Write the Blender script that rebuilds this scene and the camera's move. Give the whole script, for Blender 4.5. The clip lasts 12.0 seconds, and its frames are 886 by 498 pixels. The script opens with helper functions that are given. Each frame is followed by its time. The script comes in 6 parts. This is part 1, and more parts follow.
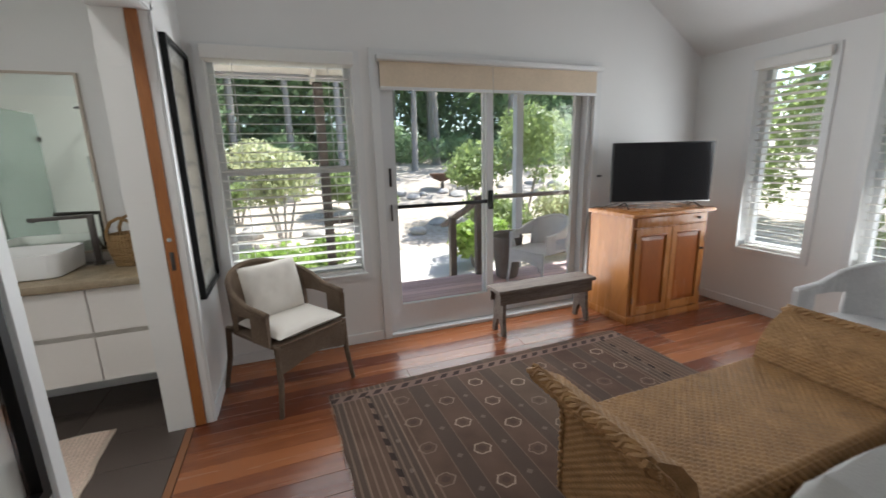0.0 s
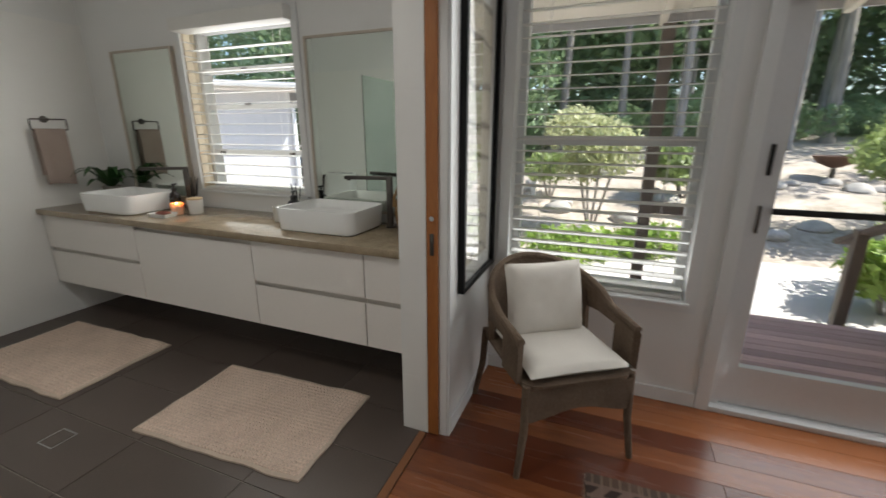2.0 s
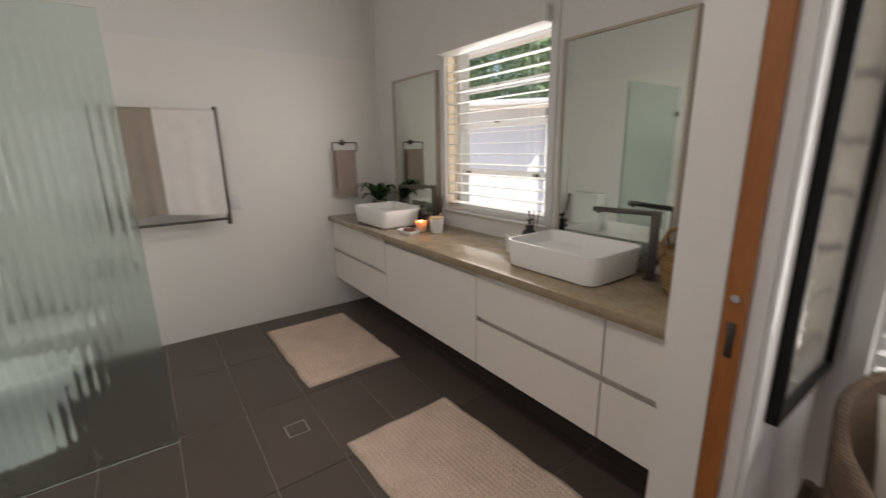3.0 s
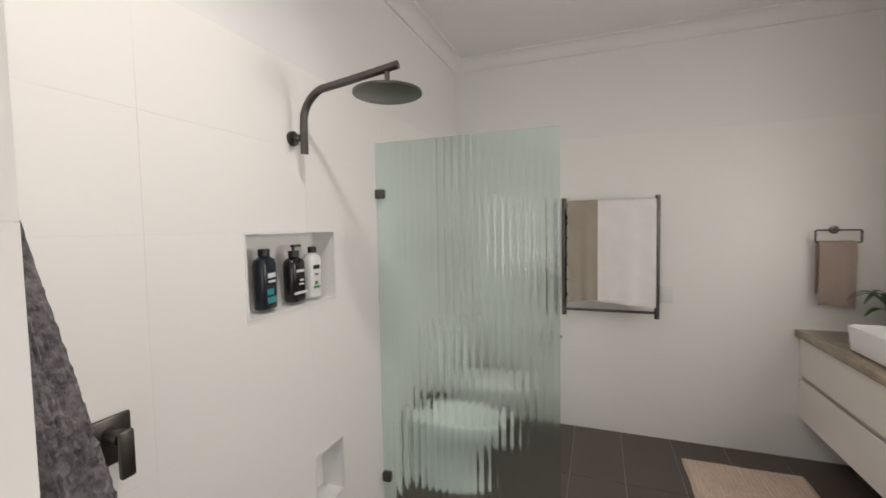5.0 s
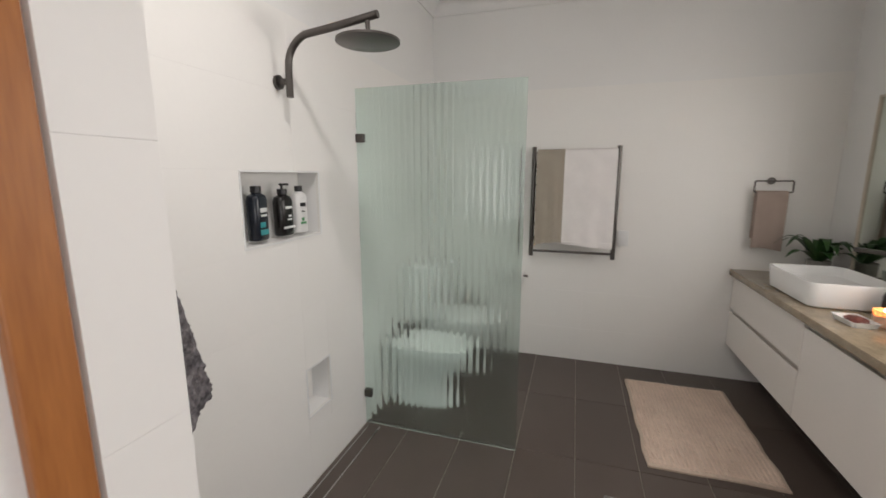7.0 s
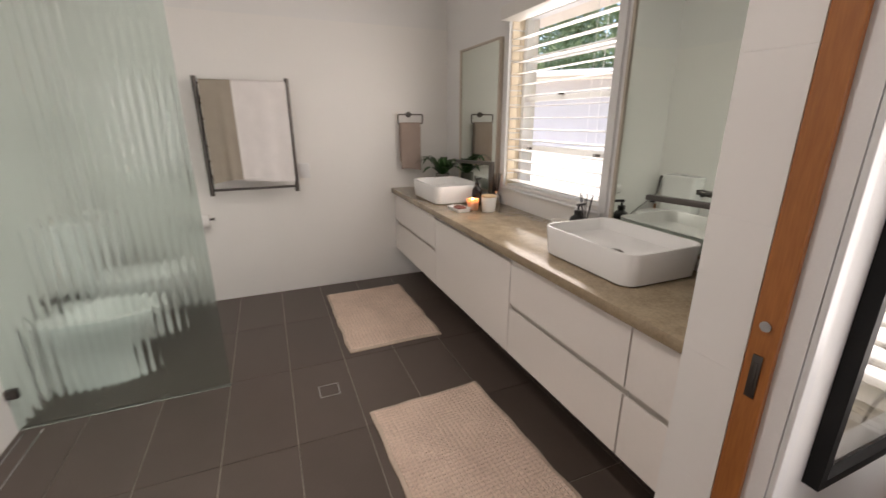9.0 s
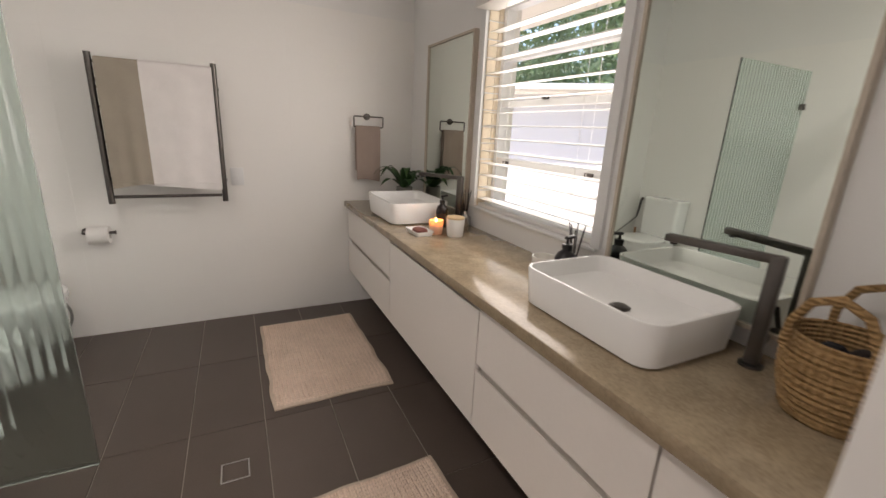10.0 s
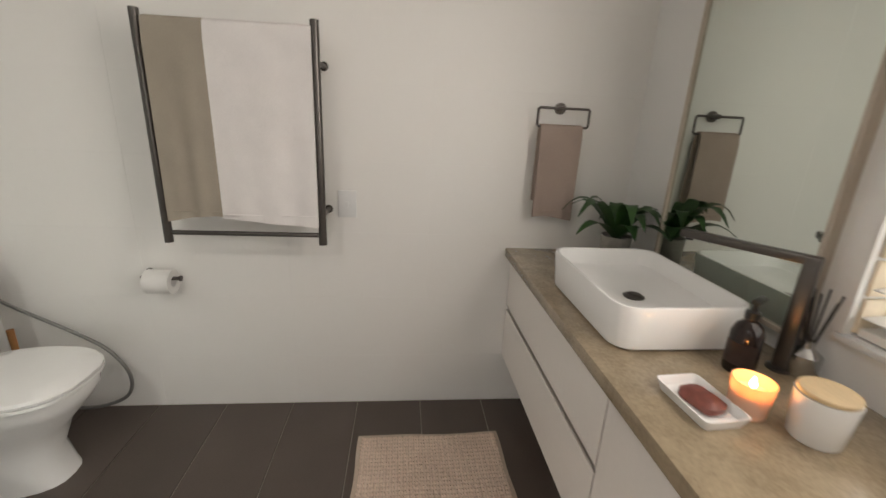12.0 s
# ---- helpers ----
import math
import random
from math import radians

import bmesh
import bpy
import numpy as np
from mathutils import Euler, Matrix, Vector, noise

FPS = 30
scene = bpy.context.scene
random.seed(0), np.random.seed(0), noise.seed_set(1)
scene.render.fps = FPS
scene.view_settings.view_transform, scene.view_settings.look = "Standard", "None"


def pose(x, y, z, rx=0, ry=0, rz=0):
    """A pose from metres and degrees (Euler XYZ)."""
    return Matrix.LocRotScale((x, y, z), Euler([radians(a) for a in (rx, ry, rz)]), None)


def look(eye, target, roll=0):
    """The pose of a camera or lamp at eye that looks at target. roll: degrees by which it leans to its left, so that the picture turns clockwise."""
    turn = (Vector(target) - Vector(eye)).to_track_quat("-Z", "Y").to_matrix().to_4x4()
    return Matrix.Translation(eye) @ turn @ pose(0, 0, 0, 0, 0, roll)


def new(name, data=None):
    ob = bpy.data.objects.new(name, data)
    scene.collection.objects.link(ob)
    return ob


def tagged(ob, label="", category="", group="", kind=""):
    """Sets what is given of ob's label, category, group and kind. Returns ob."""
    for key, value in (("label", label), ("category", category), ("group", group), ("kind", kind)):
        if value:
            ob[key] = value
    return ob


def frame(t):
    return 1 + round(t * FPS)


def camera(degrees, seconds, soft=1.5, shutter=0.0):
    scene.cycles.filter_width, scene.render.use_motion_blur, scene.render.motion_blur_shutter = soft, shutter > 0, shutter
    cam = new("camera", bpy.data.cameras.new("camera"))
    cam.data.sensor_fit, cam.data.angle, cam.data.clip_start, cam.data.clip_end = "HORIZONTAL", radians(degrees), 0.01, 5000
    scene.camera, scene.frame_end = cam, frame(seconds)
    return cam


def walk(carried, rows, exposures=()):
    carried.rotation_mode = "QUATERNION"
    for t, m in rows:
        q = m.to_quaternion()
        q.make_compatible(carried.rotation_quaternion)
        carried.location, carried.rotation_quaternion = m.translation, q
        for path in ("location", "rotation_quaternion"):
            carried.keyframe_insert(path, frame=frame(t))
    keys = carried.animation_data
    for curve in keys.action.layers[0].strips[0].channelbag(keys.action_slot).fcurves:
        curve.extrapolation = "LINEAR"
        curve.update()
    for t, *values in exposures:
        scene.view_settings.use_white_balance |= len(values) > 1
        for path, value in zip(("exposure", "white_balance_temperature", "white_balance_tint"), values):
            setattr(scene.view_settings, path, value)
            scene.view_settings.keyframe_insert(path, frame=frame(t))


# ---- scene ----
cam = camera(93.8, 12.0, soft=1.5, shutter=0.3)
PATH = [
    (0, (0.143, -0.07, 1.353), (0.814, 1.763, 0.918), -1.5),
    (0.5, (0.161, 0.078, 1.343), (0.52, 1.983, 0.853), -0.9),
    (1, (0.13, 0.296, 1.333), (0.202, 2.23, 0.829), -1.4),
    (1.5, (0.179, 0.531, 1.333), (-0.186, 2.425, 0.802), -2.4),
    (2, (0.213, 0.739, 1.326), (-0.494, 2.529, 0.782), 0.1),
    (2.5, (0.077, 0.959, 1.321), (-1.093, 2.504, 0.828), 1.4),
    (3, (-0.065, 1.117, 1.354), (-1.648, 2.242, 0.877), -1.0),
    (3.5, (-0.13, 1.259, 1.367), (-2.004, 1.806, 0.931), 0.2),
    (5.5, (-0.428, 1.221, 1.496), (-2.24, 0.374, 1.491), -1.1),
    (6, (-0.433, 1.225, 1.504), (-2.239, 0.367, 1.563), -1.1),
    (6.5, (-0.346, 1.306, 1.474), (-2.168, 0.501, 1.297), -0.3),
    (8.5, (0.072, 1.303, 1.379), (-1.815, 1.658, 0.82), 0.2),
    (9, (-0.008, 1.391, 1.361), (-1.772, 2.123, 0.767), -0.1),
    (9.5, (-0.223, 1.554, 1.36), (-1.923, 2.431, 0.778), 1.1),
    (10, (-0.426, 1.65, 1.332), (-2.145, 2.514, 0.786), 2.8),
    (10.5, (-0.814, 1.674, 1.348), (-2.597, 2.423, 0.839), 0.8),
    (11, (-1.108, 1.712, 1.33), (-2.963, 2.237, 0.795), -1.8),
    (11.5, (-1.441, 1.881, 1.35), (-3.327, 2.257, 0.799), -1.4),
    (12, (-1.724, 1.881, 1.342), (-3.623, 2.078, 0.745), 2.8),
]
EXPOSURES = [(0.0, 1.36, 6000, 8), (1.0, 1.33, 6050, 8), (1.5, 1.07, 6150, 6), (2.0, 0.97, 6250, 8), (2.5, 1.0, 6350, 9), (3.5, 1.18, 6850, 20), (5.5, 1.36, 6400, 13), (6.5, 1.32, 6350, 13), (8.5, 1.47, 6750, 18), (9.5, 1.52, 6750, 18), (10.5, 1.29, 6800, 16), (11.0, 1.19, 6800, 15), (12.0, 1.48, 6700, 13)]
walk(cam, [(t, look(eye, target, roll)) for t, eye, target, roll in PATH], EXPOSURES)

# ---- light ----
world = bpy.data.worlds.new("sky")
scene.world = world
world.use_nodes = True
wn = world.node_tree.nodes
sky = wn.new("ShaderNodeTexSky")
sky.sky_type = "NISHITA"
sky.sun_disc = False
SUN_EL, SUN_AZ = 52.0, 82.0
sky.sun_elevation = radians(SUN_EL)
sky.sun_rotation = radians(SUN_AZ)
wn["Background"].inputs["Strength"].default_value = 0.15
world.node_tree.links.new(sky.outputs["Color"], wn["Background"].inputs["Color"])

sun_data = bpy.data.lights.new("sun", "SUN")
sun_data.energy, sun_data.angle, sun_data.color = 5.0, radians(0.5), (1.0, 0.95, 0.87)
sun = new("sun", sun_data)
sd = Vector((math.sin(radians(SUN_AZ)) * math.cos(radians(SUN_EL)), math.cos(radians(SUN_AZ)) * math.cos(radians(SUN_EL)), math.sin(radians(SUN_EL))))
sun.matrix_world = look(sd * 30, (0, 0, 0))


def opening_lamp(name, eye, target, w, h, power, colour=(1.0, 0.98, 0.95)):
    """Sky light that enters through one real opening."""
    d = bpy.data.lights.new(name, "AREA")
    d.shape, d.size, d.size_y, d.energy, d.color = "RECTANGLE", w, h, power, colour
    o = new(name, d)
    o.matrix_world = look(eye, target)
    return o


# ---- plan ----
W, N, S = -3.47, 2.87, 0.195          # bathroom: towel wall, window wall, shower wall
PB, PA = -0.56, -0.35                 # partition: bathroom face, bedroom face
PS = -0.53                           # bathroom face of its shower end
J0, J1, HEAD = 0.889, 2.211, 2.0       # doorway in the partition
EAST, SOUTH = 3.74, -2.6
BATH_CEIL = 2.72
TILE_TOP = 2.06
RIDGE_X, RIDGE_Z, SLOPE = 1.5, 3.54, 0.615
BW = (-2.46, -1.56, 0.93, 1.98)       # bathroom window x0, x1, z0, z1
RW = (-0.25, 0.605, 0.55, 1.985)      # bedroom window
SD = (0.785, 2.575, 0.0, 2.01)        # sliding door
EW = [(1.86, 2.345, 0.53, 2.0), (0.95, 1.56, 0.53, 2.0)]  # east windows y0, y1, z0, z1

YL = N - 0.045
lamp_bath = opening_lamp("bath_window_skylight", (-2.01, YL - 0.05, 1.62), (-2.01, 0, 1.62), 0.84, 0.66, 3.6, (1.0, 0.94, 0.86))
lamp_pane = opening_lamp("bath_pane_skylight", (-2.01, N + 0.078, 1.455), (-2.01, 0, 1.455), 0.80, 0.95, 2.6, (1.0, 0.96, 0.90))
lamp_bed = opening_lamp("bed_window_skylight", (0.18, YL, 1.3), (0.18, 0, 0.9), 0.82, 1.35, 3.4)
lamp_door = opening_lamp("door_skylight", (1.68, YL, 0.98), (1.68, 0, 0.7), 1.7, 1.6, 10.5)
lamp_east = opening_lamp("east_window_skylight", (EAST - 0.03, 2.1, 1.27), (0, 2.1, 0.9), 0.45, 1.4, 3.2)
lamp_east2 = opening_lamp("east_window_skylight", (EAST - 0.03, 1.25, 1.27), (0, 1.25, 0.9), 0.55, 1.4, 3.8)

# recessed ceiling lamp over the shower floor
DOWN = (-0.98, 0.98)
down_data = bpy.data.lights.new("downlight_glow", "AREA")
down_data.shape, down_data.size, down_data.energy, down_data.color = "DISK", 0.13, 4.0, (1.0, 0.95, 0.88)
down_data.spread = radians(146)
down_glow = new("downlight_glow", down_data)
down_glow.location = (*DOWN, BATH_CEIL - 0.012)

# ---- materials ----


def mat(name, base, rough=0.5, metal=0.0, vary=0.06, scale=3.0, fine=60.0, bump=0.0, bump_scale=120.0, spec=0.5, stretch=(1, 1, 1), tint=None, per_object=0.0, coat=0.0, rough_vary=0.08):
    """A procedural surface: two scales of colour variation, uneven gloss and a fine relief."""
    m = bpy.data.materials.new(name)
    m.use_nodes = True
    nt = m.node_tree
    n, l = nt.nodes, nt.links
    p = n["Principled BSDF"]
    p.inputs["Roughness"].default_value = rough
    p.inputs["Metallic"].default_value = metal
    p.inputs["Specular IOR Level"].default_value = spec
    p.inputs["Coat Weight"].default_value = coat
    p.inputs["Coat Roughness"].default_value = 0.08
    tc = n.new("ShaderNodeTexCoord")
    mp = n.new("ShaderNodeMapping")
    mp.inputs["Scale"].default_value = stretch
    l.new(tc.outputs["Object"], mp.inputs["Vector"])
    big, small = n.new("ShaderNodeTexNoise"), n.new("ShaderNodeTexNoise")
    big.inputs["Scale"].default_value, small.inputs["Scale"].default_value = scale, fine
    big.inputs["Detail"].default_value, small.inputs["Detail"].default_value = 4, 3
    l.new(mp.outputs["Vector"], big.inputs["Vector"])
    l.new(mp.outputs["Vector"], small.inputs["Vector"])
    mx = n.new("ShaderNodeMath")
    mx.operation = "MULTIPLY_ADD"
    mx.inputs[1].default_value = 0.45
    l.new(small.outputs["Fac"], mx.inputs[0])
    sc = n.new("ShaderNodeMath")
    sc.operation = "MULTIPLY"
    sc.inputs[1].default_value = 0.55
    l.new(big.outputs["Fac"], sc.inputs[0])
    l.new(sc.outputs[0], mx.inputs[2])
    fac = mx.outputs[0]
    if per_object:
        oi = n.new("ShaderNodeObjectInfo")
        mo = n.new("ShaderNodeMath")
        mo.operation = "MULTIPLY_ADD"
        mo.inputs[1].default_value = per_object
        l.new(oi.outputs["Random"], mo.inputs[0])
        sb = n.new("ShaderNodeMath")
        sb.operation = "SUBTRACT"
        sb.inputs[1].default_value = per_object / 2
        l.new(fac, sb.inputs[0])
        l.new(sb.outputs[0], mo.inputs[2])
        fac = mo.outputs[0]
    ramp = n.new("ShaderNodeValToRGB")
    ramp.color_ramp.elements[0].position, ramp.color_ramp.elements[1].position = 0.25, 0.75
    dark = tint if tint else tuple(c * (1 - 2 * vary) for c in base)
    light = tuple(min(1.0, c * (1 + vary)) for c in base)
    ramp.color_ramp.elements[0].color = (*dark, 1)
    ramp.color_ramp.elements[1].color = (*light, 1)
    l.new(fac, ramp.inputs["Fac"])
    l.new(ramp.outputs["Color"], p.inputs["Base Color"])
    rr = n.new("ShaderNodeMapRange")
    rr.inputs["To Min"].default_value, rr.inputs["To Max"].default_value = max(0.02, rough - rough_vary), min(1.0, rough + rough_vary)
    l.new(big.outputs["Fac"], rr.inputs["Value"])
    l.new(rr.outputs["Result"], p.inputs["Roughness"])
    if bump:
        nb = n.new("ShaderNodeTexNoise")
        nb.inputs["Scale"].default_value, nb.inputs["Detail"].default_value = bump_scale, 4
        l.new(mp.outputs["Vector"], nb.inputs["Vector"])
        b = n.new("ShaderNodeBump")
        b.inputs["Strength"].default_value, b.inputs["Distance"].default_value = bump, 0.004
        l.new(nb.outputs["Fac"], b.inputs["Height"])
        l.new(b.outputs["Normal"], p.inputs["Normal"])
    return m


def weave(name, base, tint, sx, sy, strength=0.8, rough=0.85, axis="Object", rot=0.0, dist=0.006):
    """Woven fibre: two crossed waves for relief and colour."""
    m = mat(name, base, rough, vary=0.12, scale=6, fine=90, tint=tint, spec=0.2)
    n, l = m.node_tree.nodes, m.node_tree.links
    p = n["Principled BSDF"]
    tc = n.new("ShaderNodeTexCoord")
    mp = n.new("ShaderNodeMapping")
    mp.inputs["Rotation"].default_value = (0, 0, rot)
    l.new(tc.outputs[axis], mp.inputs["Vector"])
    hs = []
    for d, s in (("X", sx), ("Y", sy), ("Z", sy)):
        w = n.new("ShaderNodeTexWave")
        w.bands_direction = d
        w.inputs["Scale"].default_value = s
        w.inputs["Distortion"].default_value = 1.2
        w.inputs["Detail Scale"].default_value = 2.0
        l.new(mp.outputs["Vector"], w.inputs["Vector"])
        hs.append(w.outputs["Fac"])
    a = n.new("ShaderNodeMath")
    a.operation = "MULTIPLY"
    l.new(hs[0], a.inputs[0])
    l.new(hs[1], a.inputs[1])
    c = n.new("ShaderNodeMath")
    c.operation = "MULTIPLY_ADD"
    c.inputs[1].default_value = 0.5
    l.new(hs[2], c.inputs[0])
    l.new(a.outputs[0], c.inputs[2])
    b = n.new("ShaderNodeBump")
    b.inputs["Strength"].default_value, b.inputs["Distance"].default_value = strength, dist
    l.new(c.outputs[0], b.inputs["Height"])
    l.new(b.outputs["Normal"], p.inputs["Normal"])
    ramp = [x for x in n if x.type == "VALTORGB"][0]
    mixc = n.new("ShaderNodeMixRGB")
    mixc.blend_type = "MULTIPLY"
    mixc.inputs["Fac"].default_value = 0.3
    l.new(ramp.outputs["Color"], mixc.inputs[1])
    g = n.new("ShaderNodeMapRange")
    g.inputs["From Max"].default_value, g.inputs["To Min"].default_value = 0.8, 0.35
    l.new(c.outputs[0], g.inputs["Value"])
    l.new(g.outputs["Result"], mixc.inputs[2])
    l.new(mixc.outputs["Color"], p.inputs["Base Color"])
    return m


def glass(name, colour, rough=0.0, ior=1.45):
    m = bpy.data.materials.new(name)
    m.use_nodes = True
    p = m.node_tree.nodes["Principled BSDF"]
    p.inputs["Base Color"].default_value = (*colour, 1)
    p.inputs["Roughness"].default_value = rough
    p.inputs["Transmission Weight"].default_value = 1.0
    p.inputs["IOR"].default_value = ior
    return m


def pane_mat(name, tint=(1, 1, 1), gloss=(0.8, 0.025)):
    """Thin window glass: see-through with a faint gloss."""
    m = bpy.data.materials.new(name)
    m.use_nodes = True
    n, l = m.node_tree.nodes, m.node_tree.links
    tr, gl, mix, fr = n.new("ShaderNodeBsdfTransparent"), n.new("ShaderNodeBsdfGlossy"), n.new("ShaderNodeMixShader"), n.new("ShaderNodeLayerWeight")
    tr.inputs["Color"].default_value = (*tint, 1)
    gl.inputs["Roughness"].default_value = 0.01
    fr.inputs["Blend"].default_value = 0.5
    pw, ma = n.new("ShaderNodeMath"), n.new("ShaderNodeMath")
    pw.operation, ma.operation = "POWER", "MULTIPLY_ADD"
    pw.inputs[1].default_value = 5.0
    ma.inputs[1].default_value, ma.inputs[2].default_value = gloss
    l.new(fr.outputs["Facing"], pw.inputs[0])
    l.new(pw.outputs[0], ma.inputs[0])
    l.new(ma.outputs[0], mix.inputs["Fac"])
    l.new(tr.outputs[0], mix.inputs[1])
    l.new(gl.outputs[0], mix.inputs[2])
    l.new(mix.outputs[0], n["Material Output"].inputs["Surface"])
    return m


def emit(name, colour, power):
    m = bpy.data.materials.new(name)
    m.use_nodes = True
    p = m.node_tree.nodes["Principled BSDF"]
    p.inputs["Base Color"].default_value = (*colour, 1)
    p.inputs["Emission Color"].default_value = (*colour, 1)
    p.inputs["Emission Strength"].default_value = power
    return m


M_WALL = mat("wall_paint", (0.82, 0.82, 0.81), 0.6, vary=0.02, scale=1.5, fine=200, bump=0.08, bump_scale=260)
M_CEIL = mat("ceiling_paint", (0.80, 0.80, 0.79), 0.7, vary=0.02, bump=0.05, bump_scale=200)
M_TRIM = mat("trim_gloss_white", (0.78, 0.79, 0.79), 0.35, vary=0.02, bump=0.03)
M_WTILE = mat("white_wall_tile", (0.85, 0.84, 0.815), 0.5, vary=0.008, scale=2, per_object=0.015)
M_GROUT = mat("white_grout", (0.80, 0.79, 0.76), 0.85, vary=0.06)
M_FTILE = mat("grey_brown_floor_tile", (0.100, 0.078, 0.066), 0.40, vary=0.10, scale=4, fine=150, bump=0.10, bump_scale=160, per_object=0.3, tint=(0.078, 0.060, 0.050))
M_FGROUT = mat("floor_grout", (0.40, 0.36, 0.32), 0.9, vary=0.12)
M_BOARD = mat("hardwood_board", (0.28, 0.10, 0.037), 0.26, vary=0.1, scale=2.2, fine=26, stretch=(0.6, 9, 1), tint=(0.12, 0.033, 0.014), per_object=0.9, coat=0.1, bump=0.04, bump_scale=40)
M_VANITY = mat("vanity_lacquer", (0.87, 0.83, 0.79), 0.35, vary=0.015, scale=1.5, bump=0.02)
# darker copy of the lacquer: shade of the finger-pull gaps put into the colour
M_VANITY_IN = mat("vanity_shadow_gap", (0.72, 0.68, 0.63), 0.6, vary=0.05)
M_STONE = mat("beige_stone", (0.37, 0.295, 0.20), 0.15, vary=0.2, scale=14, fine=110, tint=(0.22, 0.17, 0.11), bump=0.02, bump_scale=80, spec=0.5)
M_CERAMIC = mat("white_ceramic", (0.88, 0.88, 0.87), 0.07, vary=0.01, rough_vary=0.03)
M_GUN = mat("gunmetal", (0.115, 0.105, 0.098), 0.32, metal=0.85, vary=0.08, scale=12)
M_BLACK = mat("black_plastic", (0.012, 0.012, 0.013), 0.3, vary=0.1)
M_CHROME = mat("brushed_steel", (0.55, 0.55, 0.55), 0.25, metal=1.0, vary=0.05)
M_TOWEL_W = mat("white_terry", (0.86, 0.83, 0.82), 0.95, vary=0.05, scale=10, fine=300, bump=0.7, bump_scale=420, spec=0.1)
M_TOWEL_B = mat("taupe_terry", (0.40, 0.355, 0.295), 0.95, vary=0.07, scale=8, fine=300, bump=0.7, bump_scale=420, spec=0.1)
M_TOWEL_P = mat("rose_taupe_terry", (0.43, 0.345, 0.30), 0.95, vary=0.07, scale=8, fine=300, bump=0.7, bump_scale=420, spec=0.1)
M_TOWEL_G = mat("charcoal_terry", (0.20, 0.185, 0.19), 0.98, vary=0.35, scale=40, fine=160, bump=1.0, bump_scale=200, spec=0.05, tint=(0.03, 0.03, 0.035))
M_MAT = weave("cotton_loop_mat", (0.86, 0.70, 0.585), (0.70, 0.55, 0.45), 16, 28, 0.7)
M_TIMBER = mat("orange_timber", (0.40, 0.155, 0.04), 0.4, vary=0.15, scale=2.5, fine=30, stretch=(8, 8, 0.7), tint=(0.26, 0.085, 0.02), bump=0.05)
M_MIRROR = mat("mirror_silver", (0.68, 0.73, 0.68), 0.012, metal=1.0, vary=0.0, rough_vary=0.004)
M_MFRAME = mat("pale_oak_frame", (0.56, 0.49, 0.41), 0.5, vary=0.12, scale=4, fine=60, stretch=(6, 6, 1))
M_PLANT = mat("leaf_green", (0.03, 0.085, 0.02), 0.45, vary=0.25, scale=14, fine=60, tint=(0.012, 0.04, 0.01))
M_POT = mat("grey_concrete_pot", (0.30, 0.29, 0.26), 0.8, vary=0.1, bump=0.2)
M_AMBER = mat("dark_amber_bottle", (0.012, 0.006, 0.005), 0.15, vary=0.1)
M_SOAP = mat("red_brown_soap", (0.20, 0.065, 0.05), 0.45, vary=0.25, scale=30, tint=(0.11, 0.03, 0.022))
M_WAX = mat("candle_wax", (0.80, 0.62, 0.42), 0.5, vary=0.03)
M_FLAME = emit("flame", (1.0, 0.55, 0.16), 25.0)
M_CGLASS = mat("frosted_candle_glass", (0.95, 0.70, 0.54), 0.35, vary=0.03)
_n, _l = M_CGLASS.node_tree.nodes, M_CGLASS.node_tree.links
_t, _m = _n.new("ShaderNodeBsdfTranslucent"), _n.new("ShaderNodeMixShader")
_t.inputs["Color"].default_value, _m.inputs["Fac"].default_value = (0.98, 0.68, 0.46, 1), 0.5
_l.new(_n["Principled BSDF"].outputs[0], _m.inputs[1])
_l.new(_t.outputs[0], _m.inputs[2])
_l.new(_m.outputs[0], _n["Material Output"].inputs["Surface"])
M_LID = mat("bamboo_lid", (0.62, 0.47, 0.28), 0.5, vary=0.12, fine=50, stretch=(1, 8, 1))
M_BASKET = weave("seagrass_basket", (0.46, 0.30, 0.15), (0.28, 0.17, 0.07), 20, 30, 1.0)
M_HOSE = mat("braided_hose", (0.30, 0.30, 0.29), 0.4, metal=0.6, vary=0.1, bump=0.5, bump_scale=500)
M_FLUTE = glass("fluted_glass", (0.68, 0.80, 0.76), 0.15, 1.45)
M_FLUTE.node_tree.nodes["Principled BSDF"].inputs["Coat Weight"].default_value = 0.8
M_FLUTE.node_tree.nodes["Principled BSDF"].inputs["Coat Roughness"].default_value = 0.04
M_PANE = pane_mat("window_pane")
M_BLIND = mat("blind_slat_white", (0.80, 0.79, 0.76), 0.45, vary=0.02)
M_ALU = mat("white_aluminium", (0.70, 0.71, 0.72), 0.35, vary=0.03)
M_PAPER = mat("toilet_paper", (0.80, 0.79, 0.77), 0.95, vary=0.02, bump=0.2, bump_scale=200)
M_LABEL = mat("white_label", (0.72, 0.74, 0.73), 0.5, vary=0.02)
M_CREAM = mat("cream_brick_paint", (0.80, 0.70, 0.54), 0.6, vary=0.08, scale=8, bump=0.2)
M_TEAL = mat("teal_label", (0.03, 0.30, 0.32), 0.4, vary=0.1)
M_GREEN = mat("green_label", (0.08, 0.30, 0.12), 0.4, vary=0.1)

# ---- mesh helpers ----


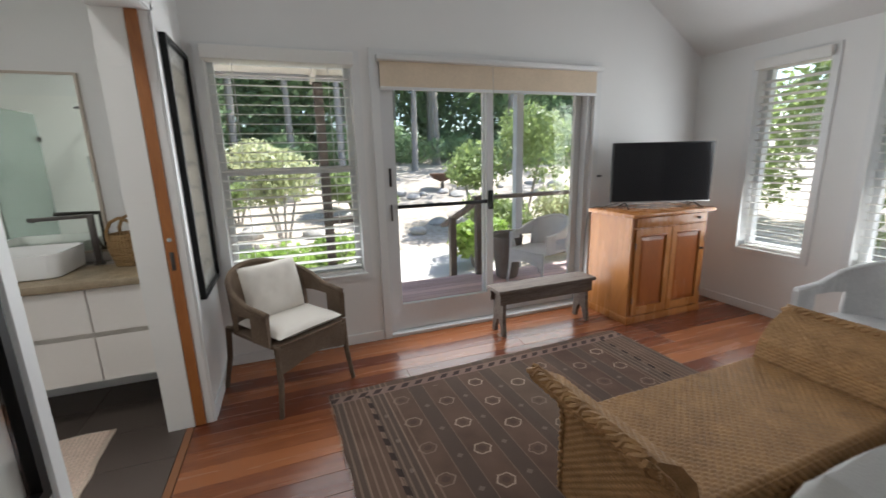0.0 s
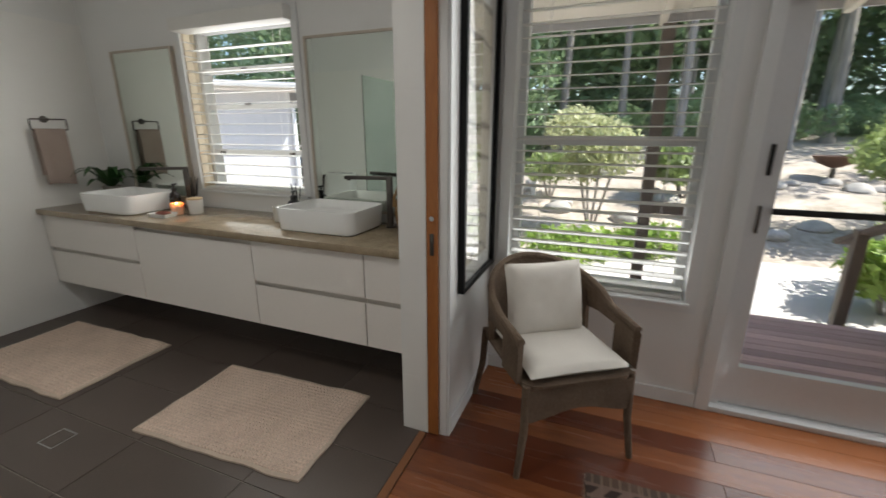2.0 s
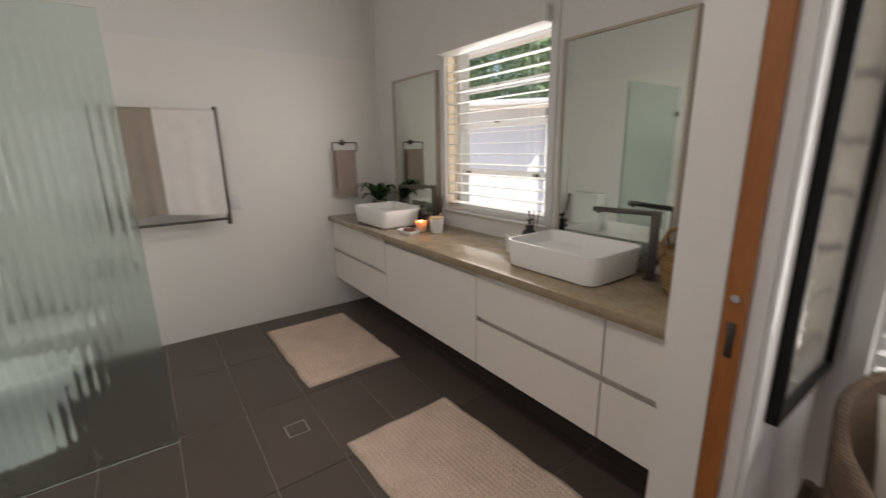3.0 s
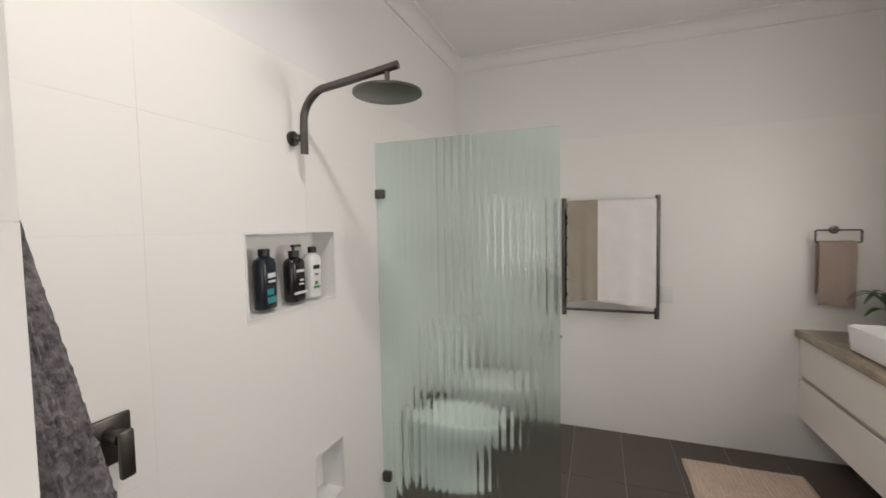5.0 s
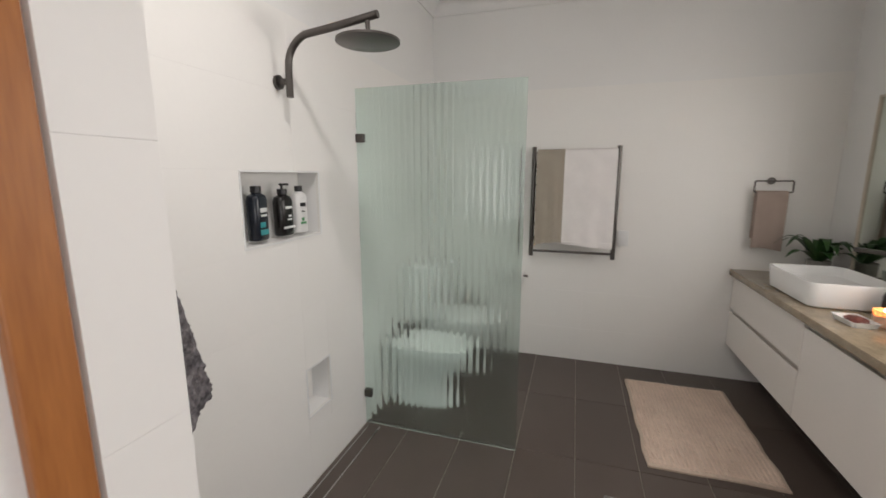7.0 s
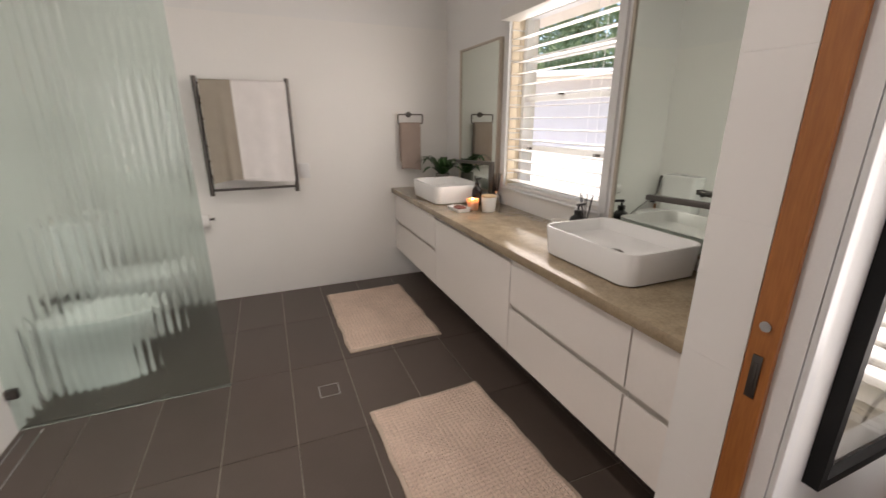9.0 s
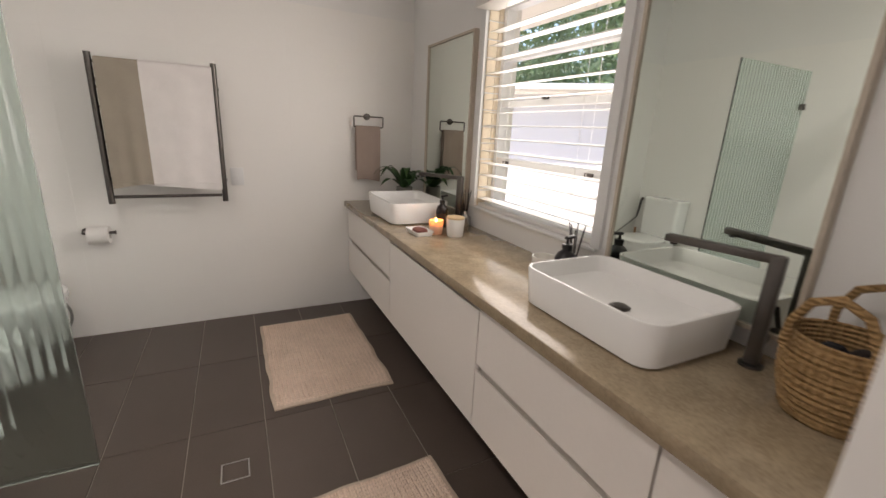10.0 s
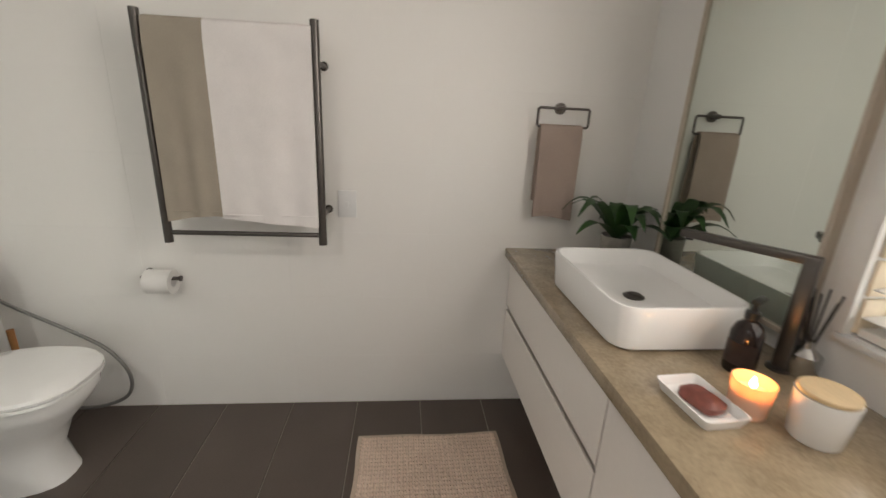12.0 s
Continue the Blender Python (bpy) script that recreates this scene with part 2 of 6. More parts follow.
def box(bm, x0, x1, y0, y1, z0, z1, bevel=0.0, seg=2):
    v = [bm.verts.new(c) for c in ((x0, y0, z0), (x1, y0, z0), (x1, y1, z0), (x0, y1, z0), (x0, y0, z1), (x1, y0, z1), (x1, y1, z1), (x0, y1, z1))]
    f = [bm.faces.new([v[i] for i in q]) for q in ((0, 3, 2, 1), (4, 5, 6, 7), (0, 1, 5, 4), (1, 2, 6, 5), (2, 3, 7, 6), (3, 0, 4, 7))]
    if bevel:
        bmesh.ops.bevel(bm, geom=list({e for q in f for e in q.edges}), offset=bevel, segments=seg, profile=0.5, affect="EDGES")
    return bm


def loft(bm, rings, cap0=True, cap1=True):
    made = [[bm.verts.new(c) for c in r] for r in rings]
    k = len(made[0])
    for a, b in zip(made, made[1:]):
        for i in range(k):
            j = (i + 1) % k
            bm.faces.new((a[i], a[j], b[j], b[i]))
    if cap0:
        bm.faces.new(list(reversed(made[0])))
    if cap1:
        bm.faces.new(made[-1])
    return bm


def rrect(cx, cy, w, d, r, z, n=5):
    pts = []
    r = min(r, w / 2 - 1e-4, d / 2 - 1e-4)
    for qx, qy, a0 in ((1, 1, 0), (-1, 1, 90), (-1, -1, 180), (1, -1, 270)):
        for i in range(n + 1):
            a = radians(a0 + 90 * i / n)
            pts.append((cx + qx * (w / 2 - r) + r * math.cos(a), cy + qy * (d / 2 - r) + r * math.sin(a), z))
    return pts


def circle(c, r, z, n=20, sx=1.0, sy=1.0):
    return [(c[0] + r * sx * math.cos(2 * math.pi * i / n), c[1] + r * sy * math.sin(2 * math.pi * i / n), z) for i in range(n)]


def lathe(bm, c, profile, n=24):
    """profile: rows of radius, height; closed at both ends."""
    return loft(bm, [circle(c, max(r, 1e-4), c[2] + z, n) for r, z in profile])


def tube(bm, pts, r, n=10, taper=None):
    pts = [Vector(p) for p in pts]
    rings = []
    side = None
    for i, p in enumerate(pts):
        d = (pts[min(i + 1, len(pts) - 1)] - pts[max(i - 1, 0)]).normalized()
        if side is None:
            side = d.orthogonal().normalized()
        side = (side - d * side.dot(d)).normalized()
        up = d.cross(side)
        rr = r if taper is None else r * taper[i]
        rings.append([tuple(p + side * rr * math.cos(2 * math.pi * k / n) + up * rr * math.sin(2 * math.pi * k / n)) for k in range(n)])
    return loft(bm, rings)


def arc(c, u, v, r, a0, a1, n=8):
    c, u, v = Vector(c), Vector(u), Vector(v)
    return [tuple(c + u * r * math.cos(radians(a0 + (a1 - a0) * i / n)) + v * r * math.sin(radians(a0 + (a1 - a0) * i / n))) for i in range(n + 1)]


def link_mesh(name, bm, material, smooth=True):
    bmesh.ops.recalc_face_normals(bm, faces=bm.faces[:])
    me = bpy.data.meshes.new(name)
    bm.to_mesh(me)
    bm.free()
    me.materials.append(material)
    if smooth:
        me.shade_smooth()
        me.set_sharp_from_angle(angle=radians(38))
    return new(name, me)


def part(name, bm, material, parent, label="", smooth=True):
    o = link_mesh(name, bm, material, smooth)
    o.parent = parent
    if label:
        o["label"] = label
    return o


def thing(name, label, category, at=(0, 0, 0), rz=0.0, group="", kind=""):
    o = new(name)
    o.empty_display_size = 0.1
    o.matrix_world = pose(*at, 0, 0, rz)
    return tagged(o, label, category, group, kind)


def solid(name, bm, material, label, category, at=(0, 0, 0), rz=0.0, group="", kind="", smooth=True):
    """A thing that is one mesh."""
    o = link_mesh(name, bm, material, smooth)
    o.matrix_world = pose(*at, 0, 0, rz)
    return tagged(o, label, category, group, kind)


def B(*a, **k):
    return box(bmesh.new(), *a, **k)


def structure(name, bm, material, label, category, smooth=False):
    return tagged(link_mesh(name, bm, material, smooth), label, category, kind="structure")


def wall_with_holes(axis, c0, c1, u0, u1, z0, z1, holes):
    """A wall slab between c0 and c1 on its axis, cut by rectangular openings (u0, u1, z0, z1)."""
    bm = bmesh.new()
    us = sorted({u0, u1, *[h[0] for h in holes], *[h[1] for h in holes]})
    zs = sorted({z0, z1, *[h[2] for h in holes], *[h[3] for h in holes]})
    us, zs = [u for u in us if u0 <= u <= u1], [z for z in zs if z0 <= z <= z1]
    inside = lambda u, z: u0 < u < u1 and z0 < z < z1 and not any(h[0] < u < h[1] and h[2] < z < h[3] for h in holes)
    vs = {}

    def v(c, u, z):
        k = (c, u, z)
        if k not in vs:
            vs[k] = bm.verts.new((c, u, z) if axis == "x" else (u, c, z))
        return vs[k]
    for i in range(len(us) - 1):
        for j in range(len(zs) - 1):
            a, b, c, d = us[i], us[i + 1], zs[j], zs[j + 1]
            m, q = (a + b) / 2, (c + d) / 2
            if not inside(m, q):
                continue
            for cc in (c0, c1):
                bm.faces.new([v(cc, a, c), v(cc, b, c), v(cc, b, d), v(cc, a, d)])
            eps = 1e-5
            if not inside(a - eps, q):
                bm.faces.new([v(c0, a, c), v(c1, a, c), v(c1, a, d), v(c0, a, d)])
            if not inside(b + eps, q):
                bm.faces.new([v(c0, b, c), v(c1, b, c), v(c1, b, d), v(c0, b, d)])
            if not inside(m, c - eps):
                bm.faces.new([v(c0, a, c), v(c1, a, c), v(c1, b, c), v(c0, b, c)])
            if not inside(m, d + eps):
                bm.faces.new([v(c0, a, d), v(c1, a, d), v(c1, b, d), v(c0, b, d)])
    return bm


# ---- structure ----
NICHE = (-1.835, -1.378, 1.182, 1.452)
FOOT = (-1.853, -1.675, 0.345, 0.572)
T = 0.012  # wall tile thickness

wall_n = structure("wall_north", wall_with_holes("y", N, N + 0.20, W - 0.2, EAST + 0.2, -0.3, 3.75, [BW, RW, (SD[0], SD[1], -0.3, SD[3])]), M_WALL, "white painted wall with windows and a sliding door", "wall")
wall_w = structure("wall_west", B(W - 0.2, W - T, S - 0.3, N, -0.3, BATH_CEIL + 0.1), M_WALL, "white painted upper bathroom wall above white tiles", "wall")
wall_s = structure("wall_south", wall_with_holes("y", S - T - 0.16, S - T, W - 0.2, PS, -0.3, BATH_CEIL + 0.1, [NICHE, FOOT]), M_WALL, "white shower wall with two recessed niches", "wall")
part("niche_back", B(NICHE[0], NICHE[1], S - 0.115, S - 0.105, NICHE[2], NICHE[3]), M_WTILE, wall_s, smooth=False)
part("niche_back", B(FOOT[0], FOOT[1], S - 0.115, S - 0.105, FOOT[2], FOOT[3]), M_WTILE, wall_s, smooth=False)
for q in (NICHE, FOOT):
    part("niche_trim", wall_with_holes("y", S + 0.0004, S + 0.003, q[0] - 0.007, q[1] + 0.007, q[2] - 0.007, q[3] + 0.007, [q]), M_TRIM, wall_s, "thin white metal edge", smooth=False)
part("grout_bed", wall_with_holes("y", S - T + 0.0005, S - 0.0006, W, PS, 0.0, TILE_TOP - 0.001, [NICHE, FOOT]), M_GROUT, wall_s, smooth=False)
part("grout_bed", B(W - T + 0.0005, W - 0.0006, S, N, 0.0, TILE_TOP - 0.001), M_GROUT, wall_w, smooth=False)
structure("wall_partition", B(PS, PA, SOUTH, J0, -0.3, 3.75), M_WALL, "white partition beside the shower", "wall")
wall_p = structure("wall_partition", wall_with_holes("x", PB, PA, J0 + 0.0005, N, -0.3, 3.75, [(J0 + 0.0005, J1, -0.3, HEAD)]), M_WALL, "white partition with a wide cavity-door opening", "wall")
wall_e = structure("wall_east", wall_with_holes("x", EAST, EAST + 0.2, SOUTH, N, -0.3, 2.45, EW), M_WALL, "white painted wall with two blind-covered windows", "wall")
wall_b = structure("wall_back", B(PB, EAST + 0.2, SOUTH - 0.2, SOUTH, -0.3, 3.75), M_WALL, "white painted bedroom wall", "wall")

bath_ceiling = structure("ceiling", B(W - 0.2, PS, S - 0.3, N, BATH_CEIL, BATH_CEIL + 0.1), M_CEIL, "flat white bathroom ceiling", "ceiling")
bm = bmesh.new()
for xa, xb in ((PA, RIDGE_X), (RIDGE_X, EAST + 0.0)):
    za, zb = RIDGE_Z - abs(xa - RIDGE_X) * SLOPE, RIDGE_Z - abs(xb - RIDGE_X) * SLOPE
    loft(bm, [[(xa, y, za), (xb, y, zb), (xb, y, zb + 0.1), (xa, y, za + 0.1)] for y in (SOUTH, N)])
rake = structure("ceiling", bm, M_CEIL, "white raked bedroom ceiling", "ceiling")

# cornice: a coved strip where bathroom walls meet the ceiling
def cornice(p0, p1, nx, ny):
    bm = bmesh.new()
    prof = [(0, -0.085), (0.012, -0.085)] + [(0.075 - 0.063 * math.cos(radians(a)), -0.075 + 0.063 * math.sin(radians(a))) for a in range(0, 91, 15)] + [(0.085, -0.012), (0.085, 0), (0, 0)]
    loft(bm, [[(p[0] + nx * d, p[1] + ny * d, BATH_CEIL + h) for d, h in prof] for p in (p0, p1)])
    return structure("trim", bm, M_CEIL, "white coved ceiling cornice", "cornice", smooth=True)


cornice((W - T, S, 0), (W - T, N, 0), 1, 0)
cornice((W, S - T, 0), (PS, S - T, 0), 0, 1)
cornice((W, N, 0), (PB, N, 0), 0, -1)
cornice((PB, J0, 0), (PB, N, 0), -1, 0)
cornice((PS, S, 0), (PS, J0, 0), -1, 0)

floor = structure("floor", B(W - 0.2, -0.46, S - 0.3, N, -0.1, -0.004), M_FGROUT, "dark grey-brown bathroom floor tiles with pale grout", "floor")
floor_bed = structure("floor", B(-0.46, EAST + 0.2, SOUTH - 0.1, N + 0.1, -0.1, -0.006), mat("under_floor", (0.05, 0.02, 0.01), 0.8), "polished red-brown hardwood floor boards", "floor")

# jambs of the cavity sliding door
jn = structure("trim", B(-0.434, -0.386, J1 - 0.014, J1 - 0.001, 0.004, HEAD, bevel=0.002), M_TIMBER, "orange-stained timber edge of a cavity sliding door", "door edge")
part("latch_plate", B(-0.419, -0.401, J1 - 0.017, J1 - 0.0145, 0.85, 0.94, bevel=0.001), M_GUN, jn, "worn steel finger-pull plate")
part("latch_pull", B(-0.414, -0.406, J1 - 0.019, J1 - 0.0172, 0.865, 0.925, bevel=0.001), M_GUN, jn, "dark recessed pull")
bm = bmesh.new()
tube(bm, [(-0.410, J1 - 0.014, 1.0), (-0.410, J1 - 0.018, 1.0)], 0.010, 20)
part("lock_disc", bm, M_CHROME, jn, "round steel lock disc")
js = structure("trim", B(-0.430, -0.386, J0 + 0.001, J0 + 0.014, 0.004, HEAD, bevel=0.002), M_TIMBER, "orange-stained timber strike jamb", "door jamb")
bm = bmesh.new()
tube(bm, [(-0.412, J0 + 0.014, 1.015), (-0.412, J0 + 0.018, 1.015)], 0.015, 20)
part("strike_disc", bm, M_CHROME, js, "round steel strike disc")
part("strike_plate", B(-0.428, -0.398, J0 + 0.0145, J0 + 0.017, 0.86, 0.965, bevel=0.001), M_GUN, js, "dark strike plate")
for xa, ya, yb, yc in ((PB, J1 - 0.006, J1 - 0.001, J1 - 0.010), (PS, J0 + 0.001, J0 + 0.006, J0 + 0.010)):
    rv = structure("trim", B(xa + 0.001, -0.438, ya, yb, 0.0, HEAD - 0.001), M_GROUT, "white tiled door reveal", "door reveal")
    zs = (0.0, 0.28, 0.58, 0.88, 1.18, 1.475, 1.77, HEAD)
    for z0, z1 in zip(zs, zs[1:]):
        part("tile", B(xa, -0.437, min(ya, yc), max(yb, yc), z0 + 0.0001, z1 - 0.0001, bevel=0.0003), M_WTILE, rv, smooth=False)
structure("trim", B(PA + 0.001, PA + 0.012, J0 - 0.042, J0 - 0.002, 0.0, HEAD + 0.04, bevel=0.002), M_TRIM, "narrow white door architrave", "architrave")
structure("trim", B(PA + 0.001, PA + 0.012, J1 + 0.002, J1 + 0.030, 0.0, HEAD + 0.04, bevel=0.002), M_TRIM, "narrow white door architrave", "architrave")
structure("trim", B(PA + 0.001, PA + 0.012, J0 - 0.042, J1 + 0.030, HEAD + 0.002, HEAD + 0.042, bevel=0.002), M_TRIM, "narrow white door head architrave", "architrave")
structure("trim", B(-0.475, -0.44, J0 + 0.016, J1 - 0.02, 0.0005, 0.007, bevel=0.002), mat("threshold_timber", (0.24, 0.10, 0.04), 0.35, vary=0.1, stretch=(6, 1, 1)), "timber threshold strip between tiles and boards", "threshold")

# baseboards
for nm, b in (("baseboard", (PA + 0.001, SD[0] - 0.06, N - 0.014, N - 0.001, 0, 0.075)), ("baseboard", (SD[1] + 0.06, EAST - 0.001, N - 0.014, N - 0.001, 0, 0.075)), ("baseboard", (EAST - 0.014, EAST - 0.001, SOUTH, N - 0.016, 0, 0.075)),
              ("baseboard", (PA + 0.001, PA + 0.014, J1 + 0.032, N - 0.016, 0, 0.075)), ("baseboard", (PA + 0.001, PA + 0.014, SOUTH, J0 - 0.044, 0, 0.075))):
    structure(nm, B(*b, bevel=0.003), M_TRIM, "white painted skirting board", "baseboard")

# ---- windows, blinds and sliding door ----


def window_unit(name, label, x0, x1, z0, z1, y, rails, stiles=(), trim=0.055, apron=True):
    """A window in the north wall: lining, sash bars and panes."""
    o = thing(name, label, "window", (0, 0, 0), kind="structure")
    part("window_frame", wall_with_holes("y", y + 0.09, y + 0.15, x0, x1, z0, z1, [(x0 + 0.035, x1 - 0.035, z0 + 0.035, z1 - 0.035)]), M_TRIM, o, smooth=False)
    for z, h in rails:
        part("rail", B(x0 + 0.036, x1 - 0.036, y + 0.095, y + 0.145, z - h / 2, z + h / 2, bevel=0.003), M_TRIM, o)
    for xs, h in stiles:
        part("stile", B(xs - h / 2, xs + h / 2, y + 0.095, y + 0.145, z0 + 0.036, z1 - 0.036, bevel=0.003), M_TRIM, o)
    p = part("pane", B(x0 + 0.03, x1 - 0.03, y + 0.118, y + 0.122, z0 + 0.03, z1 - 0.03), M_PANE, o, smooth=False)
    p.visible_shadow = False
    # architrave round the opening
    bm = wall_with_holes("y", y - 0.016, y - 0.001, x0 - trim, x1 + trim, z0 - trim if apron else z0, z1 + trim, [(x0, x1, z0, z1)])
    part("architrave", bm, M_TRIM, o, smooth=False)
    out = 0.035 if apron else 0.020
    part("window_sill", B(x0 - 0.02, x1 + 0.02, y - out, y + 0.088, z0 - 0.018, z0 - 0.002, bevel=0.004), M_TRIM, o)
    return o


window_unit("window_1", "white sash window above the vanity", *BW, N, [(1.715, 0.035), (1.485, 0.03), (1.185, 0.04)], trim=0.045, apron=False)
rv = thing("window_reveal", "cream painted brick reveal beside the vanity window", "window reveal", kind="structure")
for k in range(12):
    z0 = BW[2] + 0.006 + k * 0.0868
    part("brick", B(BW[0] + 0.0006, BW[0] + 0.008, N + 0.062, N + 0.0895, z0, z0 + 0.080, bevel=0.002), M_CREAM, rv)
    part("brick", B(BW[0] + 0.0006, BW[0] + 0.008, N + 0.002, N + 0.0585, z0, z0 + 0.080, bevel=0.002), M_CREAM, rv)
window_unit("window_2", "white sash window beside the sliding door", *RW, N, [(1.285, 0.045)])


def slat_blind(name, label, axis, c, u0, u1, z0, z1, pitch, depth, tilt, head_d):
    """A venetian blind: head rail, slats one by one, bottom rail and cords."""
    o = thing(name, label, "blind", (0, 0, 0))
    put = (lambda bm, m, n, l="": part(n, bm, m, o, l, smooth=False))
    mk = (lambda a, b, c0, c1, e, f, bv=0.0: B(a, b, c0, c1, e, f, bevel=bv)) if axis == "y" else (lambda a, b, c0, c1, e, f, bv=0.0: B(c0, c1, a, b, e, f, bevel=bv))
    put(mk(u0 - 0.02, u1 + 0.02, c - head_d, c + 0.012, z1 - 0.055, z1 + 0.02, 0.003), M_BLIND, "head_rail")
    put(mk(u0, u1, c - depth / 2, c + depth / 2, z0 + 0.003, z0 + 0.022, 0.003), M_BLIND, "bottom_rail")
    n = int((z1 - 0.07 - z0 - 0.03) / pitch)
    t = math.tan(radians(tilt)) * depth / 2
    bm = bmesh.new()
    prof = [(-depth / 2, -t), (0, 0.0022), (depth / 2, t), (depth / 2, t + 0.0026), (0, 0.005), (-depth / 2, -t + 0.0026)]
    loft(bm, [[((u, d, h) if axis == "y" else (d, u, h)) for d, h in prof] for u in (u0, u1)])
    first = put(bm, M_BLIND, "slat")
    for i in range(n):
        s = first if i == 0 else new("slat", first.data)
        s.parent = o
        off = (0, c, z0 + 0.045 + i * pitch) if axis == "y" else (c, 0, z0 + 0.045 + i * pitch)
        s.location = off
    for k in (0.16, 0.84):
        u = u0 + (u1 - u0) * k
        for s in (-1, 1):
            bm = bmesh.new()
            p = lambda z: (u, c + s * depth * 0.48, z) if axis == "y" else (c + s * depth * 0.48, u, z)
            tube(bm, [p(z0 + 0.02), p(z1 - 0.05)], 0.0012, 5)
            put(bm, M_BLIND, "ladder_cord")
    return o


slat_blind("venetian_blind", "white venetian blind with open slats over the vanity", "y", N + 0.035, BW[0] + 0.012, BW[1] - 0.012, BW[2], BW[3] + 0.01, 0.066, 0.064, 3, 0.115)
slat_blind("venetian_blind", "white venetian blind with open slats behind the wicker chair", "y", N + 0.035, RW[0] + 0.012, RW[1] - 0.012, RW[2], RW[3] + 0.01, 0.058, 0.062, 4, 0.115)
for i, (a, b, c, d) in enumerate(EW):
    o = thing("window_%d" % (i + 3), "tall narrow white window", "window", kind="structure")
    part("window_frame", wall_with_holes("x", EAST + 0.10, EAST + 0.16, a, b, c, d, [(a + 0.04, b - 0.04, c + 0.04, d - 0.04)]), M_TRIM, o, smooth=False)
    p = part("pane", B(EAST + 0.128, EAST + 0.132, a + 0.03, b - 0.03, c + 0.03, d - 0.03), M_PANE, o, smooth=False)
    p.visible_shadow = False
    part("architrave", wall_with_holes("x", EAST - 0.012, EAST - 0.001, a - 0.05, b + 0.05, c - 0.05, d + 0.05, [(a, b, c, d)]), M_TRIM, o, smooth=False)
    slat_blind("venetian_blind", "white venetian blind with open slats on a narrow window", "x", EAST + 0.05, a + 0.01, b - 0.01, c, d + 0.01, 0.056, 0.05, -14, 0.10)

# small dark catches on the vanity window's sashes
for x, z in ((-2.33, 1.185), (-1.72, 1.185), (-2.05, 1.715), (-2.05, 1.505)):
    solid("window_catch", B(-0.022, 0.022, -0.012, 0, -0.008, 0.008, bevel=0.003), M_GUN, "small dark metal window catch", "catch", (x, N + 0.094, z), group="window catches")

door = thing("door_1", "white aluminium sliding glass door, left panel with a dark screen bar", "sliding door", kind="structure")
x0, x1, zt = SD[0], SD[1], SD[3]
mid = 1.635
part("outer_frame", wall_with_holes("y", N + 0.02, N + 0.16, x0, x1, 0.0, zt, [(x0 + 0.045, x1 - 0.045, 0.03, zt - 0.045)]), M_ALU, door, smooth=False)
for nm, a, b, ya, zb in (("sliding_panel", x0 + 0.047, mid + 0.035, N + 0.035, 0.205), ("fixed_panel", mid - 0.02, x1 - 0.047, N + 0.095, 0.12)):
    pn = part(nm, wall_with_holes("y", ya, ya + 0.04, a, b, 0.035, zt - 0.05, [(a + 0.055, b - 0.055, 0.035 + zb, zt - 0.11)]), M_ALU, door, smooth=False)
    p = part("pane", B(a + 0.05, b - 0.05, ya + 0.018, ya + 0.022, 0.03 + zb, zt - 0.10), M_PANE, pn, smooth=False)
    p.visible_shadow = False
part("screen_bar", B(x0 + 0.10, mid - 0.022, N + 0.018, N + 0.033, 0.985, 1.012, bevel=0.003), M_BLACK, door, "dark horizontal screen bar")
hd = part("handle", B(mid - 0.012, mid + 0.026, N + 0.008, N + 0.034, 0.935, 1.085, bevel=0.006), M_BLACK, door, "black pull handle")
part("handle_grip", B(mid - 0.006, mid + 0.006, N - 0.018, N + 0.0075, 0.955, 1.065, bevel=0.005), M_BLACK, hd)
part("stile_latch", B(x0 + 0.046, x0 + 0.062, N + 0.012, N + 0.034, 1.15, 1.28, bevel=0.004), M_BLACK, door, "black edge latch")
part("stile_latch", B(x0 + 0.046, x0 + 0.058, N + 0.012, N + 0.034, 0.90, 1.02, bevel=0.004), M_GUN, door, "grey edge latch")
part("architrave", wall_with_holes("y", N - 0.016, N - 0.001, x0 - 0.058, x1 + 0.058, 0.0, zt + 0.055, [(x0, x1, 0, zt)]), M_TRIM, door, smooth=False)
part("sill_track", B(x0, x1, N - 0.02, N + 0.16, 0.001, 0.028, bevel=0.003), M_ALU, door)

M_ROLLER = mat("cream_roller_fabric", (0.76, 0.64, 0.49), 0.85, vary=0.06, scale=5, bump=0.2, bump_scale=300)
rb = thing("roller_blind", "rolled-up cream fabric blind above the sliding door", "blind")
for a, b in ((x0 + 0.005, mid - 0.003), (mid + 0.003, x1 - 0.005)):
    part("fabric", B(a, b, N - 0.032, N - 0.027, 1.825, 1.985), M_ROLLER, rb, smooth=False)
    part("hem_bar", B(a, b, N - 0.038, N - 0.020, 1.803, 1.825, bevel=0.004), M_TRIM, rb)
part("head_box", B(x0 - 0.02, x1 + 0.02, N - 0.08, N - 0.018, 1.985, 2.02, bevel=0.006), M_TRIM, rb)

